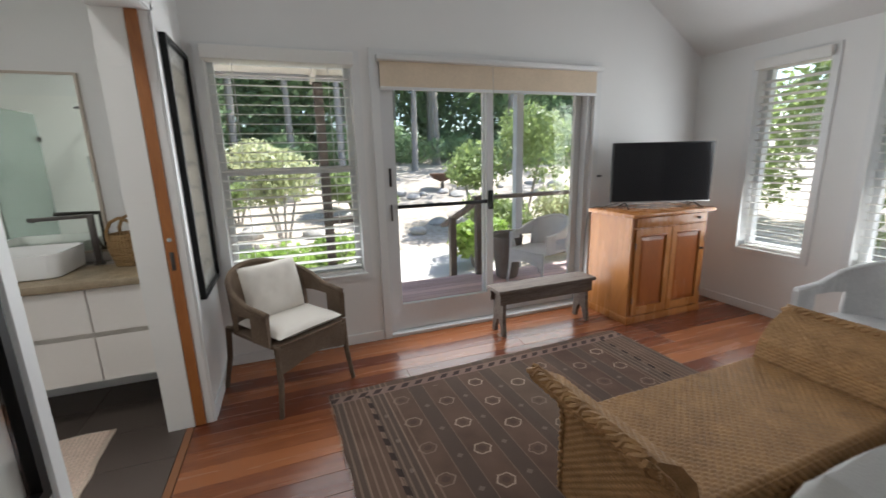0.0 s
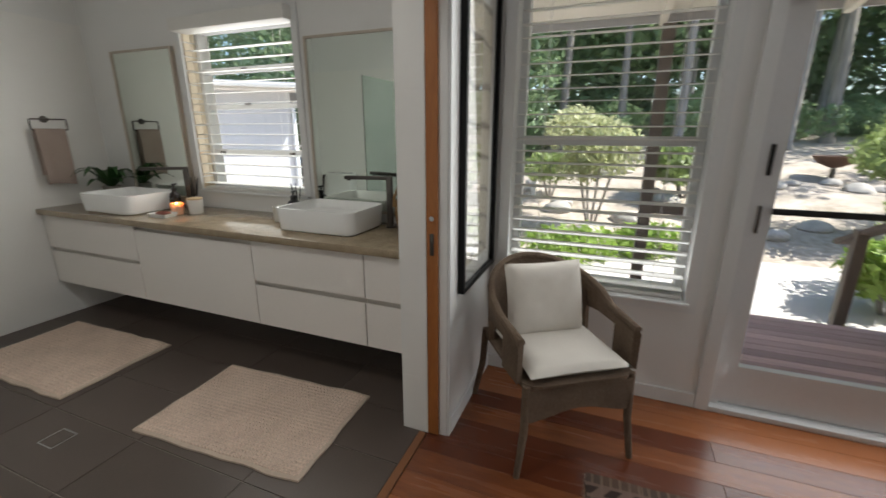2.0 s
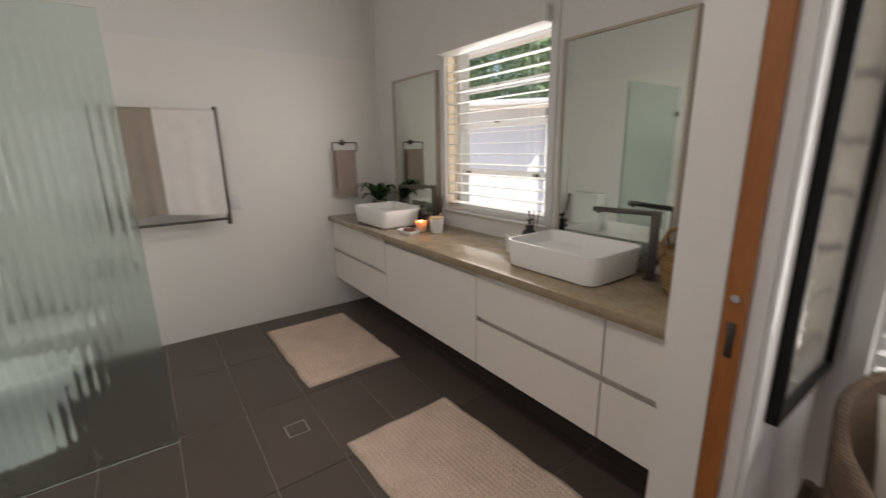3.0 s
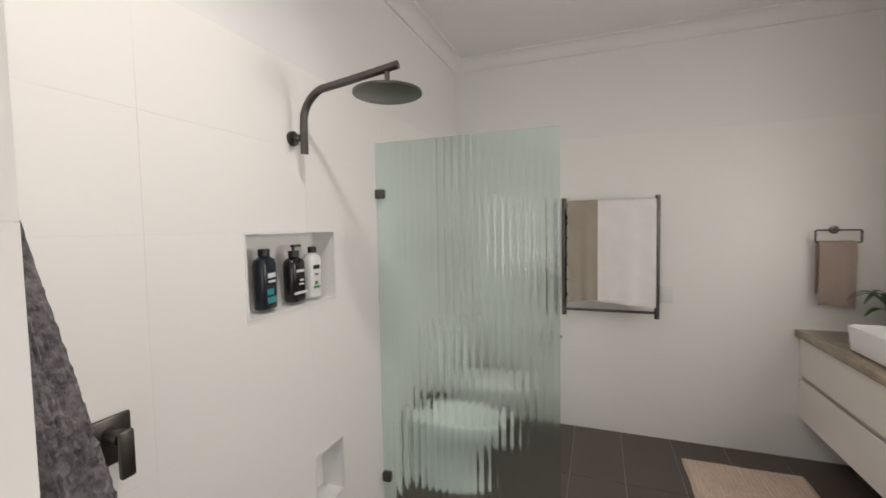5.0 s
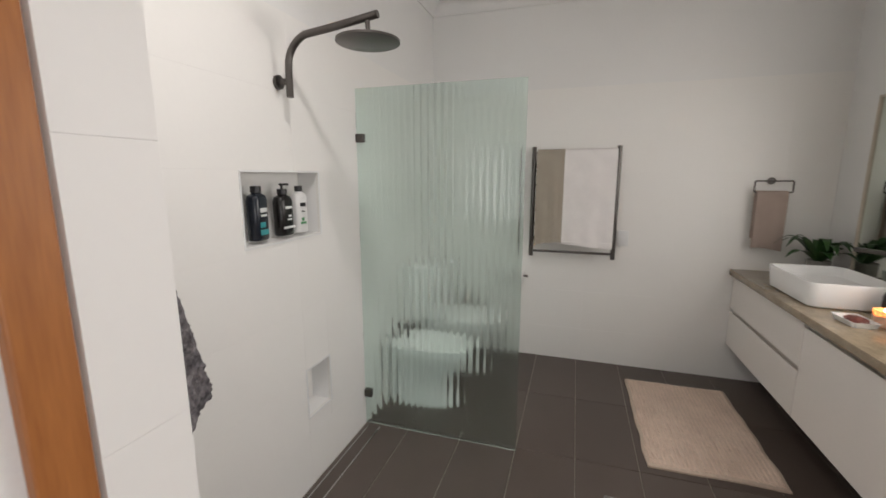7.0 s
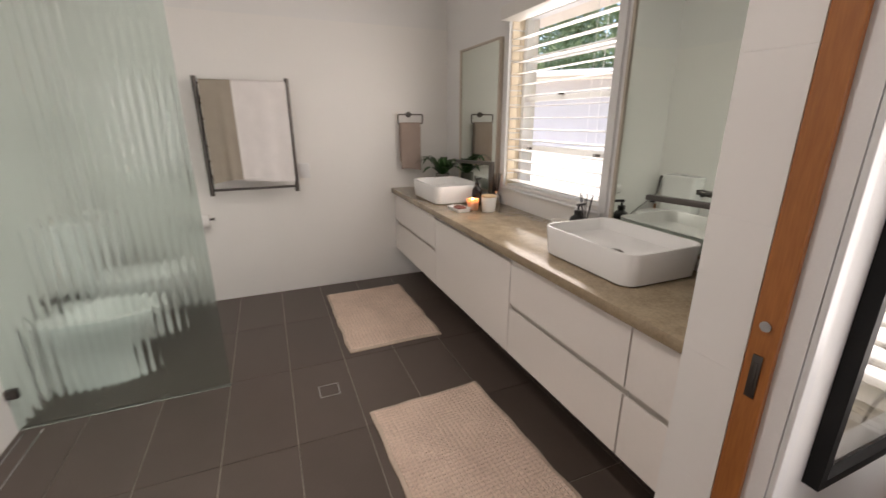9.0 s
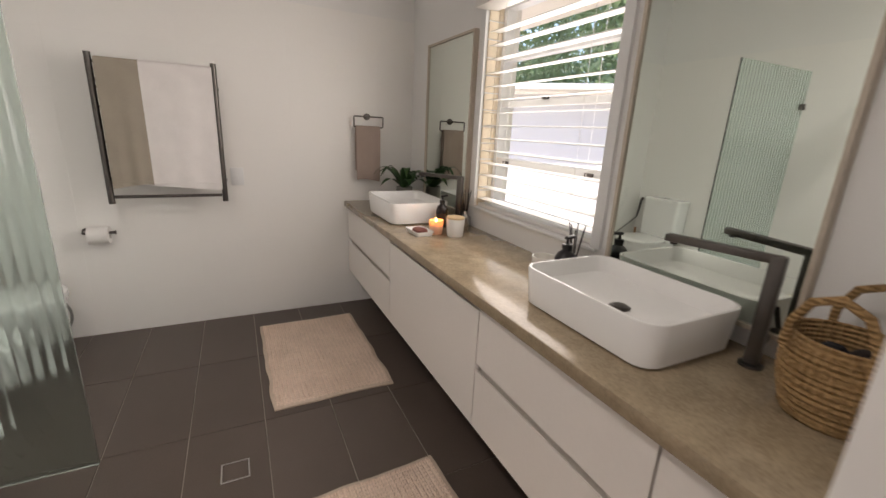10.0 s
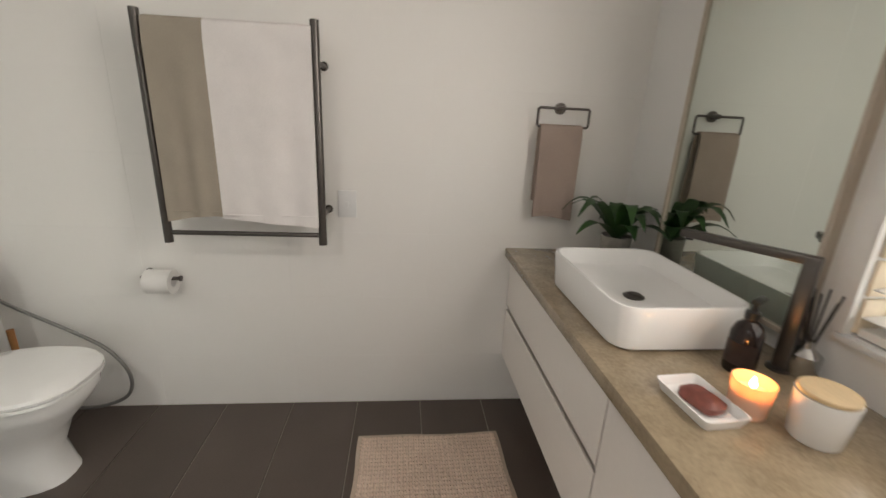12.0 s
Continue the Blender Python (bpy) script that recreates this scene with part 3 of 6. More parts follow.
# ---- vanity ----
VY, VB, VT = 2.372, 0.268, 0.765
units = [("two-drawer", -3.465, -2.512, 2), ("wide single-front", -2.508, -1.557, 1), ("two-drawer", -1.553, -0.847, 2), ("narrow two-drawer", -0.843, -0.566, 2)]
for nm, a, b, k in units:
    u = thing("vanity_cabinet", "wall-hung off-white lacquered %s vanity unit" % nm, "cabinet", ((a + b) / 2, N, VB), group="vanity units")
    hw = (b - a) / 2
    d = VY - N
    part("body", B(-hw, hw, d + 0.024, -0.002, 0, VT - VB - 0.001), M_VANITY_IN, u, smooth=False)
    if k == 2:
        for z0, z1 in ((0.001, 0.238), (0.264, VT - VB - 0.008)):
            bm = bmesh.new()
            # drawer front with a bevelled finger-pull along its upper edge
            prof = [(d, z0), (d, z1), (d + 0.004, z1), (d + 0.020, z1 - 0.018), (d + 0.020, z0)]
            loft(bm, [[(x, y, z) for y, z in prof] for x in (-hw + 0.0015, hw - 0.0015)])
            part("drawer_front", bm, M_VANITY, u, smooth=False)
    else:
        bm = bmesh.new()
        prof = [(d, 0.001), (d, VT - VB - 0.03), (d + 0.004, VT - VB - 0.03), (d + 0.020, VT - VB - 0.048), (d + 0.020, 0.001)]
        loft(bm, [[(x, y, z) for y, z in prof] for x in (-hw + 0.0015, hw - 0.0015)])
        part("door_front", bm, M_VANITY, u, smooth=False)

solid("worktop", B(0, -W - 0.562 - 0.003, 0, N - 2.344 - 0.001, 0, 0.04, bevel=0.004), M_STONE, "polished beige speckled stone vanity top", "worktop", (W + 0.001, 2.344, VT), smooth=True)


def basin(at, rz):
    o = thing("basin", "white rectangular ceramic vessel basin on the stone top", "basin", at, rz, "vessel basins")
    w, d, h = 0.50, 0.37, 0.125
    bm = bmesh.new()
    rings = [rrect(0, 0, w - 0.04, d - 0.04, 0.05, 0.0), rrect(0, 0, w - 0.02, d - 0.02, 0.055, 0.008), rrect(0, 0, w, d, 0.06, h - 0.004), rrect(0, 0, w - 0.004, d - 0.004, 0.058, h),
             rrect(0, 0, w - 0.018, d - 0.018, 0.052, h), rrect(0, 0, w - 0.024, d - 0.024, 0.05, h - 0.006), rrect(0, 0, w - 0.04, d - 0.04, 0.05, 0.072), rrect(0, 0, w - 0.08, d - 0.08, 0.06, 0.054), rrect(0, 0, 0.10, 0.08, 0.035, 0.046)]
    loft(bm, rings)
    part("bowl", bm, M_CERAMIC, o)
    bm = bmesh.new()
    lathe(bm, (0, 0, 0.0465), [(0.030, 0), (0.032, 0.003), (0.026, 0.005), (0.022, 0.009), (0.012, 0.010)], 20)
    part("waste_plug", bm, M_GUN, o, "dark metal waste plug")
    return o


basin((-2.832, 2.588, 0.8055), 0.0)
basin((-1.212, 2.642, 0.8055), 0.0)


def basin_tap(at, rz, reach):
    o = thing("basin_tap", "tall square gunmetal mixer tap beside the basin", "tap", at, rz, "basin taps")
    part("base", lathe(bmesh.new(), (0, 0, 0), [(0.027, 0), (0.027, 0.006), (0.021, 0.008)], 20), M_GUN, o)
    part("column", B(-0.016, 0.016, -0.016, 0.016, 0.0085, 0.285, bevel=0.005), M_GUN, o)
    sp = part("spout", B(-reach, 0.0155, -0.015, 0.015, 0.2655, 0.286, bevel=0.004), M_GUN, o)
    part("aerator", lathe(bmesh.new(), (-reach + 0.022, 0, 0.2595), [(0.010, 0), (0.010, 0.0055)], 14), M_BLACK, sp)
    bm = bmesh.new()
    tube(bm, [(0, 0.0165, 0.06), (0, 0.06, 0.062)], 0.015, 14)
    lv = part("mixer_body", bm, M_GUN, o)
    bm = bmesh.new()
    tube(bm, [(0, 0.05, 0.072), (-0.015, 0.055, 0.13)], 0.006, 8)
    part("lever", bm, M_GUN, lv)
    return o


basin_tap((-0.905, 2.765, 0.8055), 13, 0.255)
basin_tap((-2.515, 2.79, 0.8055), 33, 0.28)


def mirror(x0, x1, z0, z1):
    o = thing("mirror", "tall mirror in a thin pale timber frame on the window wall", "mirror", ((x0 + x1) / 2, N, z0), group="vanity mirrors")
    w, h = (x1 - x0) / 2, z1 - z0
    part("frame", wall_with_holes("y", -0.030, -0.001, -w, w, 0, h, [(-w + 0.012, w - 0.012, 0.012, h - 0.012)]), M_MFRAME, o, smooth=False)
    part("glass", B(-w + 0.010, w - 0.010, -0.022, -0.010, 0.010, h - 0.010), M_MIRROR, o, smooth=False)
    return o


mirror(-3.155, -2.545, 0.862, 1.865)
mirror(-1.470, -0.866, 0.862, 1.843)

# ---- on the vanity top ----
TOP = 0.8055


def leaf_plant(at):
    o = thing("potted_plant", "small fern-like green plant in a grey pot", "plant", at)
    part("pot", lathe(bmesh.new(), (0, 0, 0), [(0.050, 0), (0.053, 0.004), (0.060, 0.125), (0.056, 0.127), (0.052, 0.115), (0.01, 0.112)], 20), M_POT, o, "grey concrete pot")
    rnd = random.Random(4)
    for k in range(17):
        a = k * 2.4 + rnd.uniform(-0.3, 0.3)
        rise, reach = rnd.uniform(0.07, 0.17), rnd.uniform(0.14, 0.225)
        bm = bmesh.new()
        left, right, ridge = [], [], []
        for i in range(8):
            s = i / 7
            rr = 0.01 + reach * s
            z = 0.112 + rise * math.sin(s * 2.3) * 1.15 - 0.03 * s * s
            wd = 0.029 * math.sin(math.pi * min(1, s * 0.85 + 0.14)) + 0.0012
            c, sn = math.cos(a), math.sin(a)
            left.append(bm.verts.new((rr * c - wd * sn, rr * sn + wd * c, z + 0.004)))
            ridge.append(bm.verts.new((rr * c, rr * sn, z)))
            right.append(bm.verts.new((rr * c + wd * sn, rr * sn - wd * c, z + 0.004)))
        for i in range(7):
            bm.faces.new((left[i], ridge[i], ridge[i + 1], left[i + 1]))
            bm.faces.new((ridge[i], right[i], right[i + 1], ridge[i + 1]))
        part("leaf", bm, M_PLANT, o)
    return o


leaf_plant((-3.255, 2.735, TOP))


def pump_bottle(at, rz, h, r, material, label):
    o = thing("soap_dispenser", label, "dispenser", at, rz)
    part("bottle", lathe(bmesh.new(), (0, 0, 0), [(r * 0.94, 0), (r, 0.006), (r, h * 0.72), (r * 0.8, h * 0.86), (r * 0.42, h * 0.95), (r * 0.40, h)], 22), material, o)
    cp = part("collar", lathe(bmesh.new(), (0, 0, h), [(r * 0.46, 0), (r * 0.46, 0.016), (0.006, 0.018), (0.005, 0.034)], 16), M_BLACK, o)
    part("pump_head", B(-0.045, 0.011, -0.009, 0.009, h + 0.0342, h + 0.046, bevel=0.004), M_BLACK, cp)
    bm = bmesh.new()
    pts = [(r * 1.012 * math.cos(t), r * 1.012 * math.sin(t)) for t in [radians(-70 + 14 * i) for i in range(11)]]
    vs = [[bm.verts.new((x, y, z)) for x, y in pts] for z in (h * 0.18, h * 0.58)]
    for i in range(10):
        bm.faces.new((vs[0][i], vs[0][i + 1], vs[1][i + 1], vs[1][i]))
    part("paper_label", bm, mat("brown_label", (0.035, 0.02, 0.016), 0.5, vary=0.2, scale=30), o, "brown paper label")
    return o


pump_bottle((-2.515, 2.682, TOP), -60, 0.135, 0.034, M_AMBER, "dark amber pump bottle of hand soap")
pump_bottle((-1.535, 2.715, TOP), -75, 0.135, 0.040, M_BLACK, "black pump bottle behind the basin")


def diffuser(at, material, label, n):
    o = thing("reed_diffuser", label, "diffuser", at)
    part("flask", lathe(bmesh.new(), (0, 0, 0), [(0.030, 0), (0.034, 0.008), (0.034, 0.055), (0.014, 0.072), (0.013, 0.09)], 20), material, o)
    rnd = random.Random(9)
    for i in range(n):
        a = i * 2 * math.pi / n
        bm = bmesh.new()
        tube(bm, [(0.006 * math.cos(a), 0.006 * math.sin(a), 0.06), (rnd.uniform(0.02, 0.045) * math.cos(a), rnd.uniform(0.02, 0.045) * math.sin(a), rnd.uniform(0.19, 0.23))], 0.0022, 6)
        part("reed", bm, M_BLACK, o, "thin black reed")
    return o


diffuser((-2.495, 2.822, TOP), M_CHROME, "silver reed diffuser with black sticks", 7)
diffuser((-1.575, 2.795, TOP), mat("smoked_flask", (0.02, 0.02, 0.022), 0.12), "dark reed diffuser with thin black sticks", 6)

dish = thing("soap_dish", "white ceramic soap dish with an upturned rim", "soap dish", (-2.388, 2.492, TOP), 4)
bm = bmesh.new()
loft(bm, [rrect(0, 0, 0.135, 0.085, 0.010, 0), rrect(0, 0, 0.152, 0.102, 0.012, 0.024), rrect(0, 0, 0.146, 0.096, 0.010, 0.024), rrect(0, 0, 0.130, 0.080, 0.008, 0.006)])
part("tray", bm, M_CERAMIC, dish)
bm = bmesh.new()
loft(bm, [rrect(0, 0, 0.070, 0.044, 0.014, 0), rrect(0, 0, 0.084, 0.056, 0.018, 0.006), rrect(0, 0, 0.084, 0.056, 0.018, 0.018), rrect(0, 0, 0.062, 0.036, 0.014, 0.026)])
solid("soap_bar", bm, M_SOAP, "red-brown bar of soap in the dish", "soap", (-2.386, 2.494, TOP + 0.0062), 14)

cand = thing("candle", "lit candle in a glowing amber frosted glass", "candle", (-2.368, 2.578, TOP))
part("cup", lathe(bmesh.new(), (0, 0, 0), [(0.030, 0), (0.034, 0.004), (0.039, 0.075), (0.037, 0.075), (0.033, 0.046), (0.002, 0.045)], 24), M_CGLASS, cand, "amber frosted glass")
part("wax", lathe(bmesh.new(), (0, 0, 0.0455), [(0.0325, 0), (0.033, 0.006), (0.002, 0.007)], 20), M_WAX, cand)
part("flame", lathe(bmesh.new(), (0, 0, 0.056), [(0.001, 0), (0.0055, 0.006), (0.005, 0.012), (0.0008, 0.026)], 10), M_FLAME, cand)
cl = bpy.data.lights.new("candle_light", "POINT")
cl.energy, cl.color, cl.shadow_soft_size = 0.075, (1.0, 0.45, 0.14), 0.008
clo = new("candle_light", cl)
clo.location = (-2.368, 2.578, TOP + 0.072)

jar = thing("lidded_jar", "white ceramic jar with a bamboo lid", "jar", (-2.295, 2.655, TOP))
part("jar_body", lathe(bmesh.new(), (0, 0, 0), [(0.040, 0), (0.043, 0.004), (0.049, 0.088), (0.049, 0.092), (0.044, 0.092), (0.043, 0.080), (0.01, 0.079)], 28), M_CERAMIC, jar)
part("lid", lathe(bmesh.new(), (0, 0, 0.0925), [(0.044, 0), (0.047, 0.002), (0.047, 0.008), (0.045, 0.010)], 28), M_LID, jar, "pale bamboo lid")

cup = thing("candle_cup", "frosted white glass candle cup beside the basin", "cup", (-1.600, 2.672, TOP))
part("glass_cup", lathe(bmesh.new(), (0, 0, 0), [(0.038, 0), (0.043, 0.004), (0.047, 0.09), (0.044, 0.09), (0.040, 0.05), (0.002, 0.049)], 26), mat("milky_glass", (0.74, 0.72, 0.67), 0.25, vary=0.02), cup)

bsk = thing("woven_basket", "small woven seagrass basket with loop handles", "basket", (-0.725, 2.700, TOP))
bm = bmesh.new()
prof = [(0.078, 0)]
for i in range(11):
    z = 0.008 + i * 0.0145
    r0 = 0.080 + 0.020 * math.sin(i / 10 * 2.2)
    prof += [(r0 + 0.004, z + 0.004), (r0, z + 0.0105)]
prof += [(0.096, 0.175), (0.090, 0.176), (0.084, 0.02), (0.005, 0.012)]
lathe(bm, (0, 0, 0), prof, 32)
part("bowl", bm, M_BASKET, bsk)
for s in (-1, 1):
    bm = bmesh.new()
    tube(bm, [(x, s * 0.095, z) for x, z in [(-0.068, 0.150), (-0.066, 0.20), (-0.042, 0.25), (0, 0.27), (0.042, 0.25), (0.066, 0.20), (0.068, 0.150)]], 0.009, 8)
    part("loop_handle", bm, M_BASKET, bsk)
for i, (x, y, c) in enumerate(((-0.03, 0.02, (0.02, 0.02, 0.025)), (0.035, -0.02, (0.03, 0.03, 0.035)), (0.0, -0.045, (0.25, 0.03, 0.03)), (0.02, 0.045, (0.05, 0.04, 0.04)))):
    bm = bmesh.new()
    loft(bm, [rrect(0, 0, 0.05, 0.04, 0.016, 0), rrect(0, 0, 0.068, 0.052, 0.02, 0.02), rrect(0, 0, 0.06, 0.045, 0.02, 0.12), rrect(0, 0, 0.03, 0.02, 0.008, 0.134)])
    solid("toiletry_pouch", bm, mat("pouch_cloth", c, 0.8, vary=0.2), "small dark cloth pouch in the basket", "pouch", (-0.725 + x * 0.9, 2.700 + y * 0.9, TOP + 0.0125), i * 50)

# ---- towel wall ----
rail = thing("heated_towel_rail", "wall-mounted gunmetal ladder towel rail", "towel rail", (W, 1.29, 0.852))
D = 0.158
for y in (-0.284, 0.284):
    bm = bmesh.new()
    tube(bm, [(D, y, 0), (D, y, 0.788)], 0.0155, 16)
    po = part("upright", bm, M_GUN, rail)
    for z in (0.11, 0.66):
        bm = bmesh.new()
        tube(bm, [(0.001, y, z), (0.008, y, z), (0.010, y, z), (D - 0.017, y, z)], 0.009, 12, taper=[1.9, 1.9, 1, 1])
        part("wall_bracket", bm, M_GUN, po)
for z in (0.038, 0.14, 0.24, 0.34, 0.52, 0.62, 0.745):
    bm = bmesh.new()
    tube(bm, [(D, -0.2675, z), (D, 0.2675, z)], 0.009, 12)
    part("crossbar", bm, M_GUN, rail)


def hung_towel(name, label, at, w, front, back, thick, material, skew=0.0, seed=1, waves=0.006):
    """Cloth folded over a bar at its origin, hanging along z, width along y."""
    o = thing(name, label, "towel", at)
    rnd = random.Random(seed)
    ph = [rnd.uniform(0, 6) for _ in range(3)]
    ny = 18
    path = [(-0.013 - thick * 0.5, -back + back * i / 10) for i in range(10)]
    path += [(0.013 * -math.cos(radians(a)), 0.002 + 0.013 * math.sin(radians(a))) for a in range(0, 181, 30)]
    path += [(0.013 + thick * 0.5, -front * i / 12) for i in range(1, 13)]
    bm = bmesh.new()

    def pt(k, j, off):
        x, z = path[k]
        u = j / ny
        y = (u - 0.5) * w
        low = min(1.0, max(0.0, -z / max(front, 0.01)))
        y += skew * low * (1 - u)
        fold = waves * low * (math.sin(u * 9 + ph[0]) + 0.6 * math.sin(u * 17 + ph[1]))
        sg = 1 if k >= 13 else (-1 if k < 10 else 0)
        nx, nz = (sg, 0) if sg else ((-math.cos(radians((k - 10) * 30)), math.sin(radians((k - 10) * 30))))
        return (x + fold * abs(sg) + nx * off, y, z + nz * off - 0.012 * low * math.sin(u * 3 + ph[2]) * (1 if sg else 0))
    grid = [[[bm.verts.new(pt(k, j, s * thick / 2)) for j in range(ny + 1)] for k in range(len(path))] for s in (-1, 1)]
    K = len(path)
    for s in (0, 1):
        for k in range(K - 1):
            for j in range(ny):
                bm.faces.new((grid[s][k][j], grid[s][k][j + 1], grid[s][k + 1][j + 1], grid[s][k + 1][j]))
    for k in range(K - 1):
        for j in (0, ny):
            bm.faces.new((grid[0][k][j], grid[0][k + 1][j], grid[1][k + 1][j], grid[1][k][j]))
    for j in range(ny):
        for k in (0, K - 1):
            bm.faces.new((grid[0][k][j], grid[0][k][j + 1], grid[1][k][j + 1], grid[1][k][j]))
    part("cloth", bm, material, o)
    bm = bmesh.new()
    zb = 0.03
    tube(bm, [((0.013 + thick + 0.0015), (u / 10 - 0.5) * w * 0.96 + skew * (1 - u / 10) * 0.93, -front + zb) for u in range(11)], 0.0022, 6)
    part("hem_band", bm, material, o)
    return o


hung_towel("bath_towel", "folded taupe bath towel hung over the heated rail", (W + D, 1.125, 0.852 + 0.752), 0.19, 0.655, 0.60, 0.014, M_TOWEL_B, 0.0, 3)
hung_towel("bath_towel", "folded white bath towel hung over the heated rail", (W + D, 1.392, 0.852 + 0.752), 0.345, 0.665, 0.60, 0.016, M_TOWEL_W, 0.0, 5)

ring = thing("towel_ring", "square gunmetal towel ring on the tiled wall", "towel ring", (W, 2.515, 1.405))
bm = bmesh.new()
tube(bm, [(0.001, 0, 0), (0.012, 0, 0), (0.014, 0, 0), (0.05, 0, 0)], 0.010, 18, taper=[2.3, 2.3, 1.0, 1.0])
part("rose", bm, M_GUN, ring)
bm = bmesh.new()
tube(bm, [(0.056, -0.02, 0), (0.056, -0.1, 0), (0.056, -0.105, -0.005), (0.056, -0.105, -0.066), (0.056, -0.10, -0.071), (0.056, 0.10, -0.071), (0.056, 0.105, -0.066), (0.056, 0.105, -0.005), (0.056, 0.1, 0), (0.056, 0.02, 0), (0.056, -0.021, 0)], 0.005, 10)
part("ring", bm, M_GUN, ring)
hung_towel("hand_towel", "rose-taupe hand towel hung through the towel ring", (W + 0.056, 2.508, 1.325), 0.172, 0.365, 0.30, 0.012, M_TOWEL_P, 0.0, 7, 0.004)

sw = thing("light_switch", "white wall switch plate beside the towel rail", "switch", (W, 1.650, 0.985))
part("plate", B(0.001, 0.009, -0.038, 0.038, -0.057, 0.057, bevel=0.003), M_TRIM, sw)
part("rocker", B(0.0092, 0.012, -0.007, 0.007, -0.012, 0.012, bevel=0.002), M_TRIM, sw)

tp = thing("toilet_roll_holder", "gunmetal toilet roll holder on the wall", "roll holder", (W, 0.90, 0.668))
bm = bmesh.new()
tube(bm, [(0.001, -0.075, 0.0), (0.01, -0.075, 0), (0.012, -0.075, 0), (0.062, -0.075, 0), (0.070, -0.068, 0), (0.070, 0.075, 0)], 0.008, 12, taper=[2.4, 2.4, 1, 1, 1, 1])
part("arm", bm, M_GUN, tp)
bm = bmesh.new()
tube(bm, [(0.070, 0.0755, 0), (0.070, 0.082, 0)], 0.012, 14)
part("end_cap", bm, M_GUN, tp)
tr = thing("toilet_roll", "white toilet paper roll with a loose end", "toilet roll", (W + 0.070, 0.90, 0.668 - 0.014))
bm = bmesh.new()
loft(bm, [[(r * math.cos(a), y, r * math.sin(a)) for a in [2 * math.pi * i / 24 for i in range(24)]] for y, r in ((-0.05, 0.021), (-0.05, 0.05), (0.05, 0.05), (0.05, 0.021), (-0.05, 0.021))], False, False)
part("roll", bm, M_PAPER, tr)
part("loose_sheet", B(-0.052, -0.0505, -0.049, 0.049, -0.075, -0.002), M_PAPER, tr, smooth=False)

# ---- toilet and bidet behind the fluted screen ----


def pan(o, mat_, w, y1, h, lid):
    """A pan that stands with its back to the shower wall at y = 0 and faces +y."""
    def oval(z, wd, back, front, n=28):
        pts = []
        for i in range(n):
            a = 2 * math.pi * i / n
            c, s = math.cos(a), math.sin(a)
            cy = back + wd / 2 + 0.02
            if s >= 0:
                pts.append((wd / 2 * math.copysign(abs(c) ** 0.72, c), cy + (front - cy) * s ** 0.8, z))
            else:
                pts.append((wd / 2 * math.copysign(abs(c) ** 0.45, c), cy + (cy - back) * s, z))
        return pts
    bm = bmesh.new()
    loft(bm, [oval(0, w * 0.66, 0.02, y1 - 0.13), oval(0.03, w * 0.64, 0.02, y1 - 0.14), oval(0.12, w * 0.60, 0.02, y1 - 0.16), oval(0.22, w * 0.68, 0.02, y1 - 0.12), oval(0.32, w * 0.90, 0.02, y1 - 0.035), oval(h - 0.03, w * 0.97, 0.02, y1 - 0.008), oval(h, w * 0.97, 0.02, y1 - 0.008)] + ([] if lid else [oval(h, w * 0.80, 0.13, y1 - 0.05), oval(h - 0.02, w * 0.76, 0.15, y1 - 0.06), oval(h - 0.11, w * 0.45, 0.22, y1 - 0.15)]))
    part("pan", bm, mat_, o)
    if lid:
        bm = bmesh.new()
        loft(bm, [oval(h + 0.003, w * 0.98, 0.17, y1 - 0.002), oval(h + 0.006, w, 0.165, y1), oval(h + 0.018, w, 0.165, y1)])
        part("seat", bm, mat_, o)
        bm = bmesh.new()
        loft(bm, [oval(h + 0.021, w * 0.99, 0.165, y1 - 0.002), oval(h + 0.030, w, 0.16, y1 - 0.001), oval(h + 0.038, w * 0.97, 0.17, y1 - 0.012), oval(h + 0.043, w * 0.7, 0.22, y1 - 0.08)])
        part("lid", bm, mat_, o)


toilet = thing("toilet", "white ceramic toilet with closed lid against the tiled wall", "toilet", (-3.085, S, 0.0))
pan(toilet, M_CERAMIC, 0.38, 0.60, 0.395, True)
bm = bmesh.new()
loft(bm, [rrect(0, 0.09, 0.36, 0.155, 0.03, 0.396), rrect(0, 0.09, 0.38, 0.165, 0.035, 0.42), rrect(0, 0.09, 0.385, 0.168, 0.035, 0.765)])
ci = part("cistern", bm, M_CERAMIC, toilet)
bm = bmesh.new()
loft(bm, [rrect(0, 0.09, 0.395, 0.178, 0.035, 0.766), rrect(0, 0.09, 0.40, 0.180, 0.036, 0.785), rrect(0, 0.09, 0.38, 0.165, 0.032, 0.800)])
part("cistern_lid", bm, M_CERAMIC, ci)
part("flush_button", lathe(bmesh.new(), (0, 0.09, 0.8003), [(0.026, 0), (0.026, 0.004), (0.02, 0.006)], 20), M_CHROME, ci, "round steel flush button")

bidet = thing("bidet", "white ceramic bidet with an open bowl behind the fluted glass", "bidet", (-2.575, S, 0.0))
pan(bidet, M_CERAMIC, 0.36, 0.575, 0.40, False)
bm = bmesh.new()
tube(bm, [(0, 0.075, 0.401), (0, 0.075, 0.47), (0, 0.09, 0.485), (0, 0.18, 0.478)], 0.017, 14)
bt = part("tap", bm, M_GUN, bidet, "gunmetal bidet tap")
bm = bmesh.new()
tube(bm, [(0, 0.07, 0.489), (0.0, 0.05, 0.53)], 0.006, 8)
part("lever", bm, M_GUN, bt)

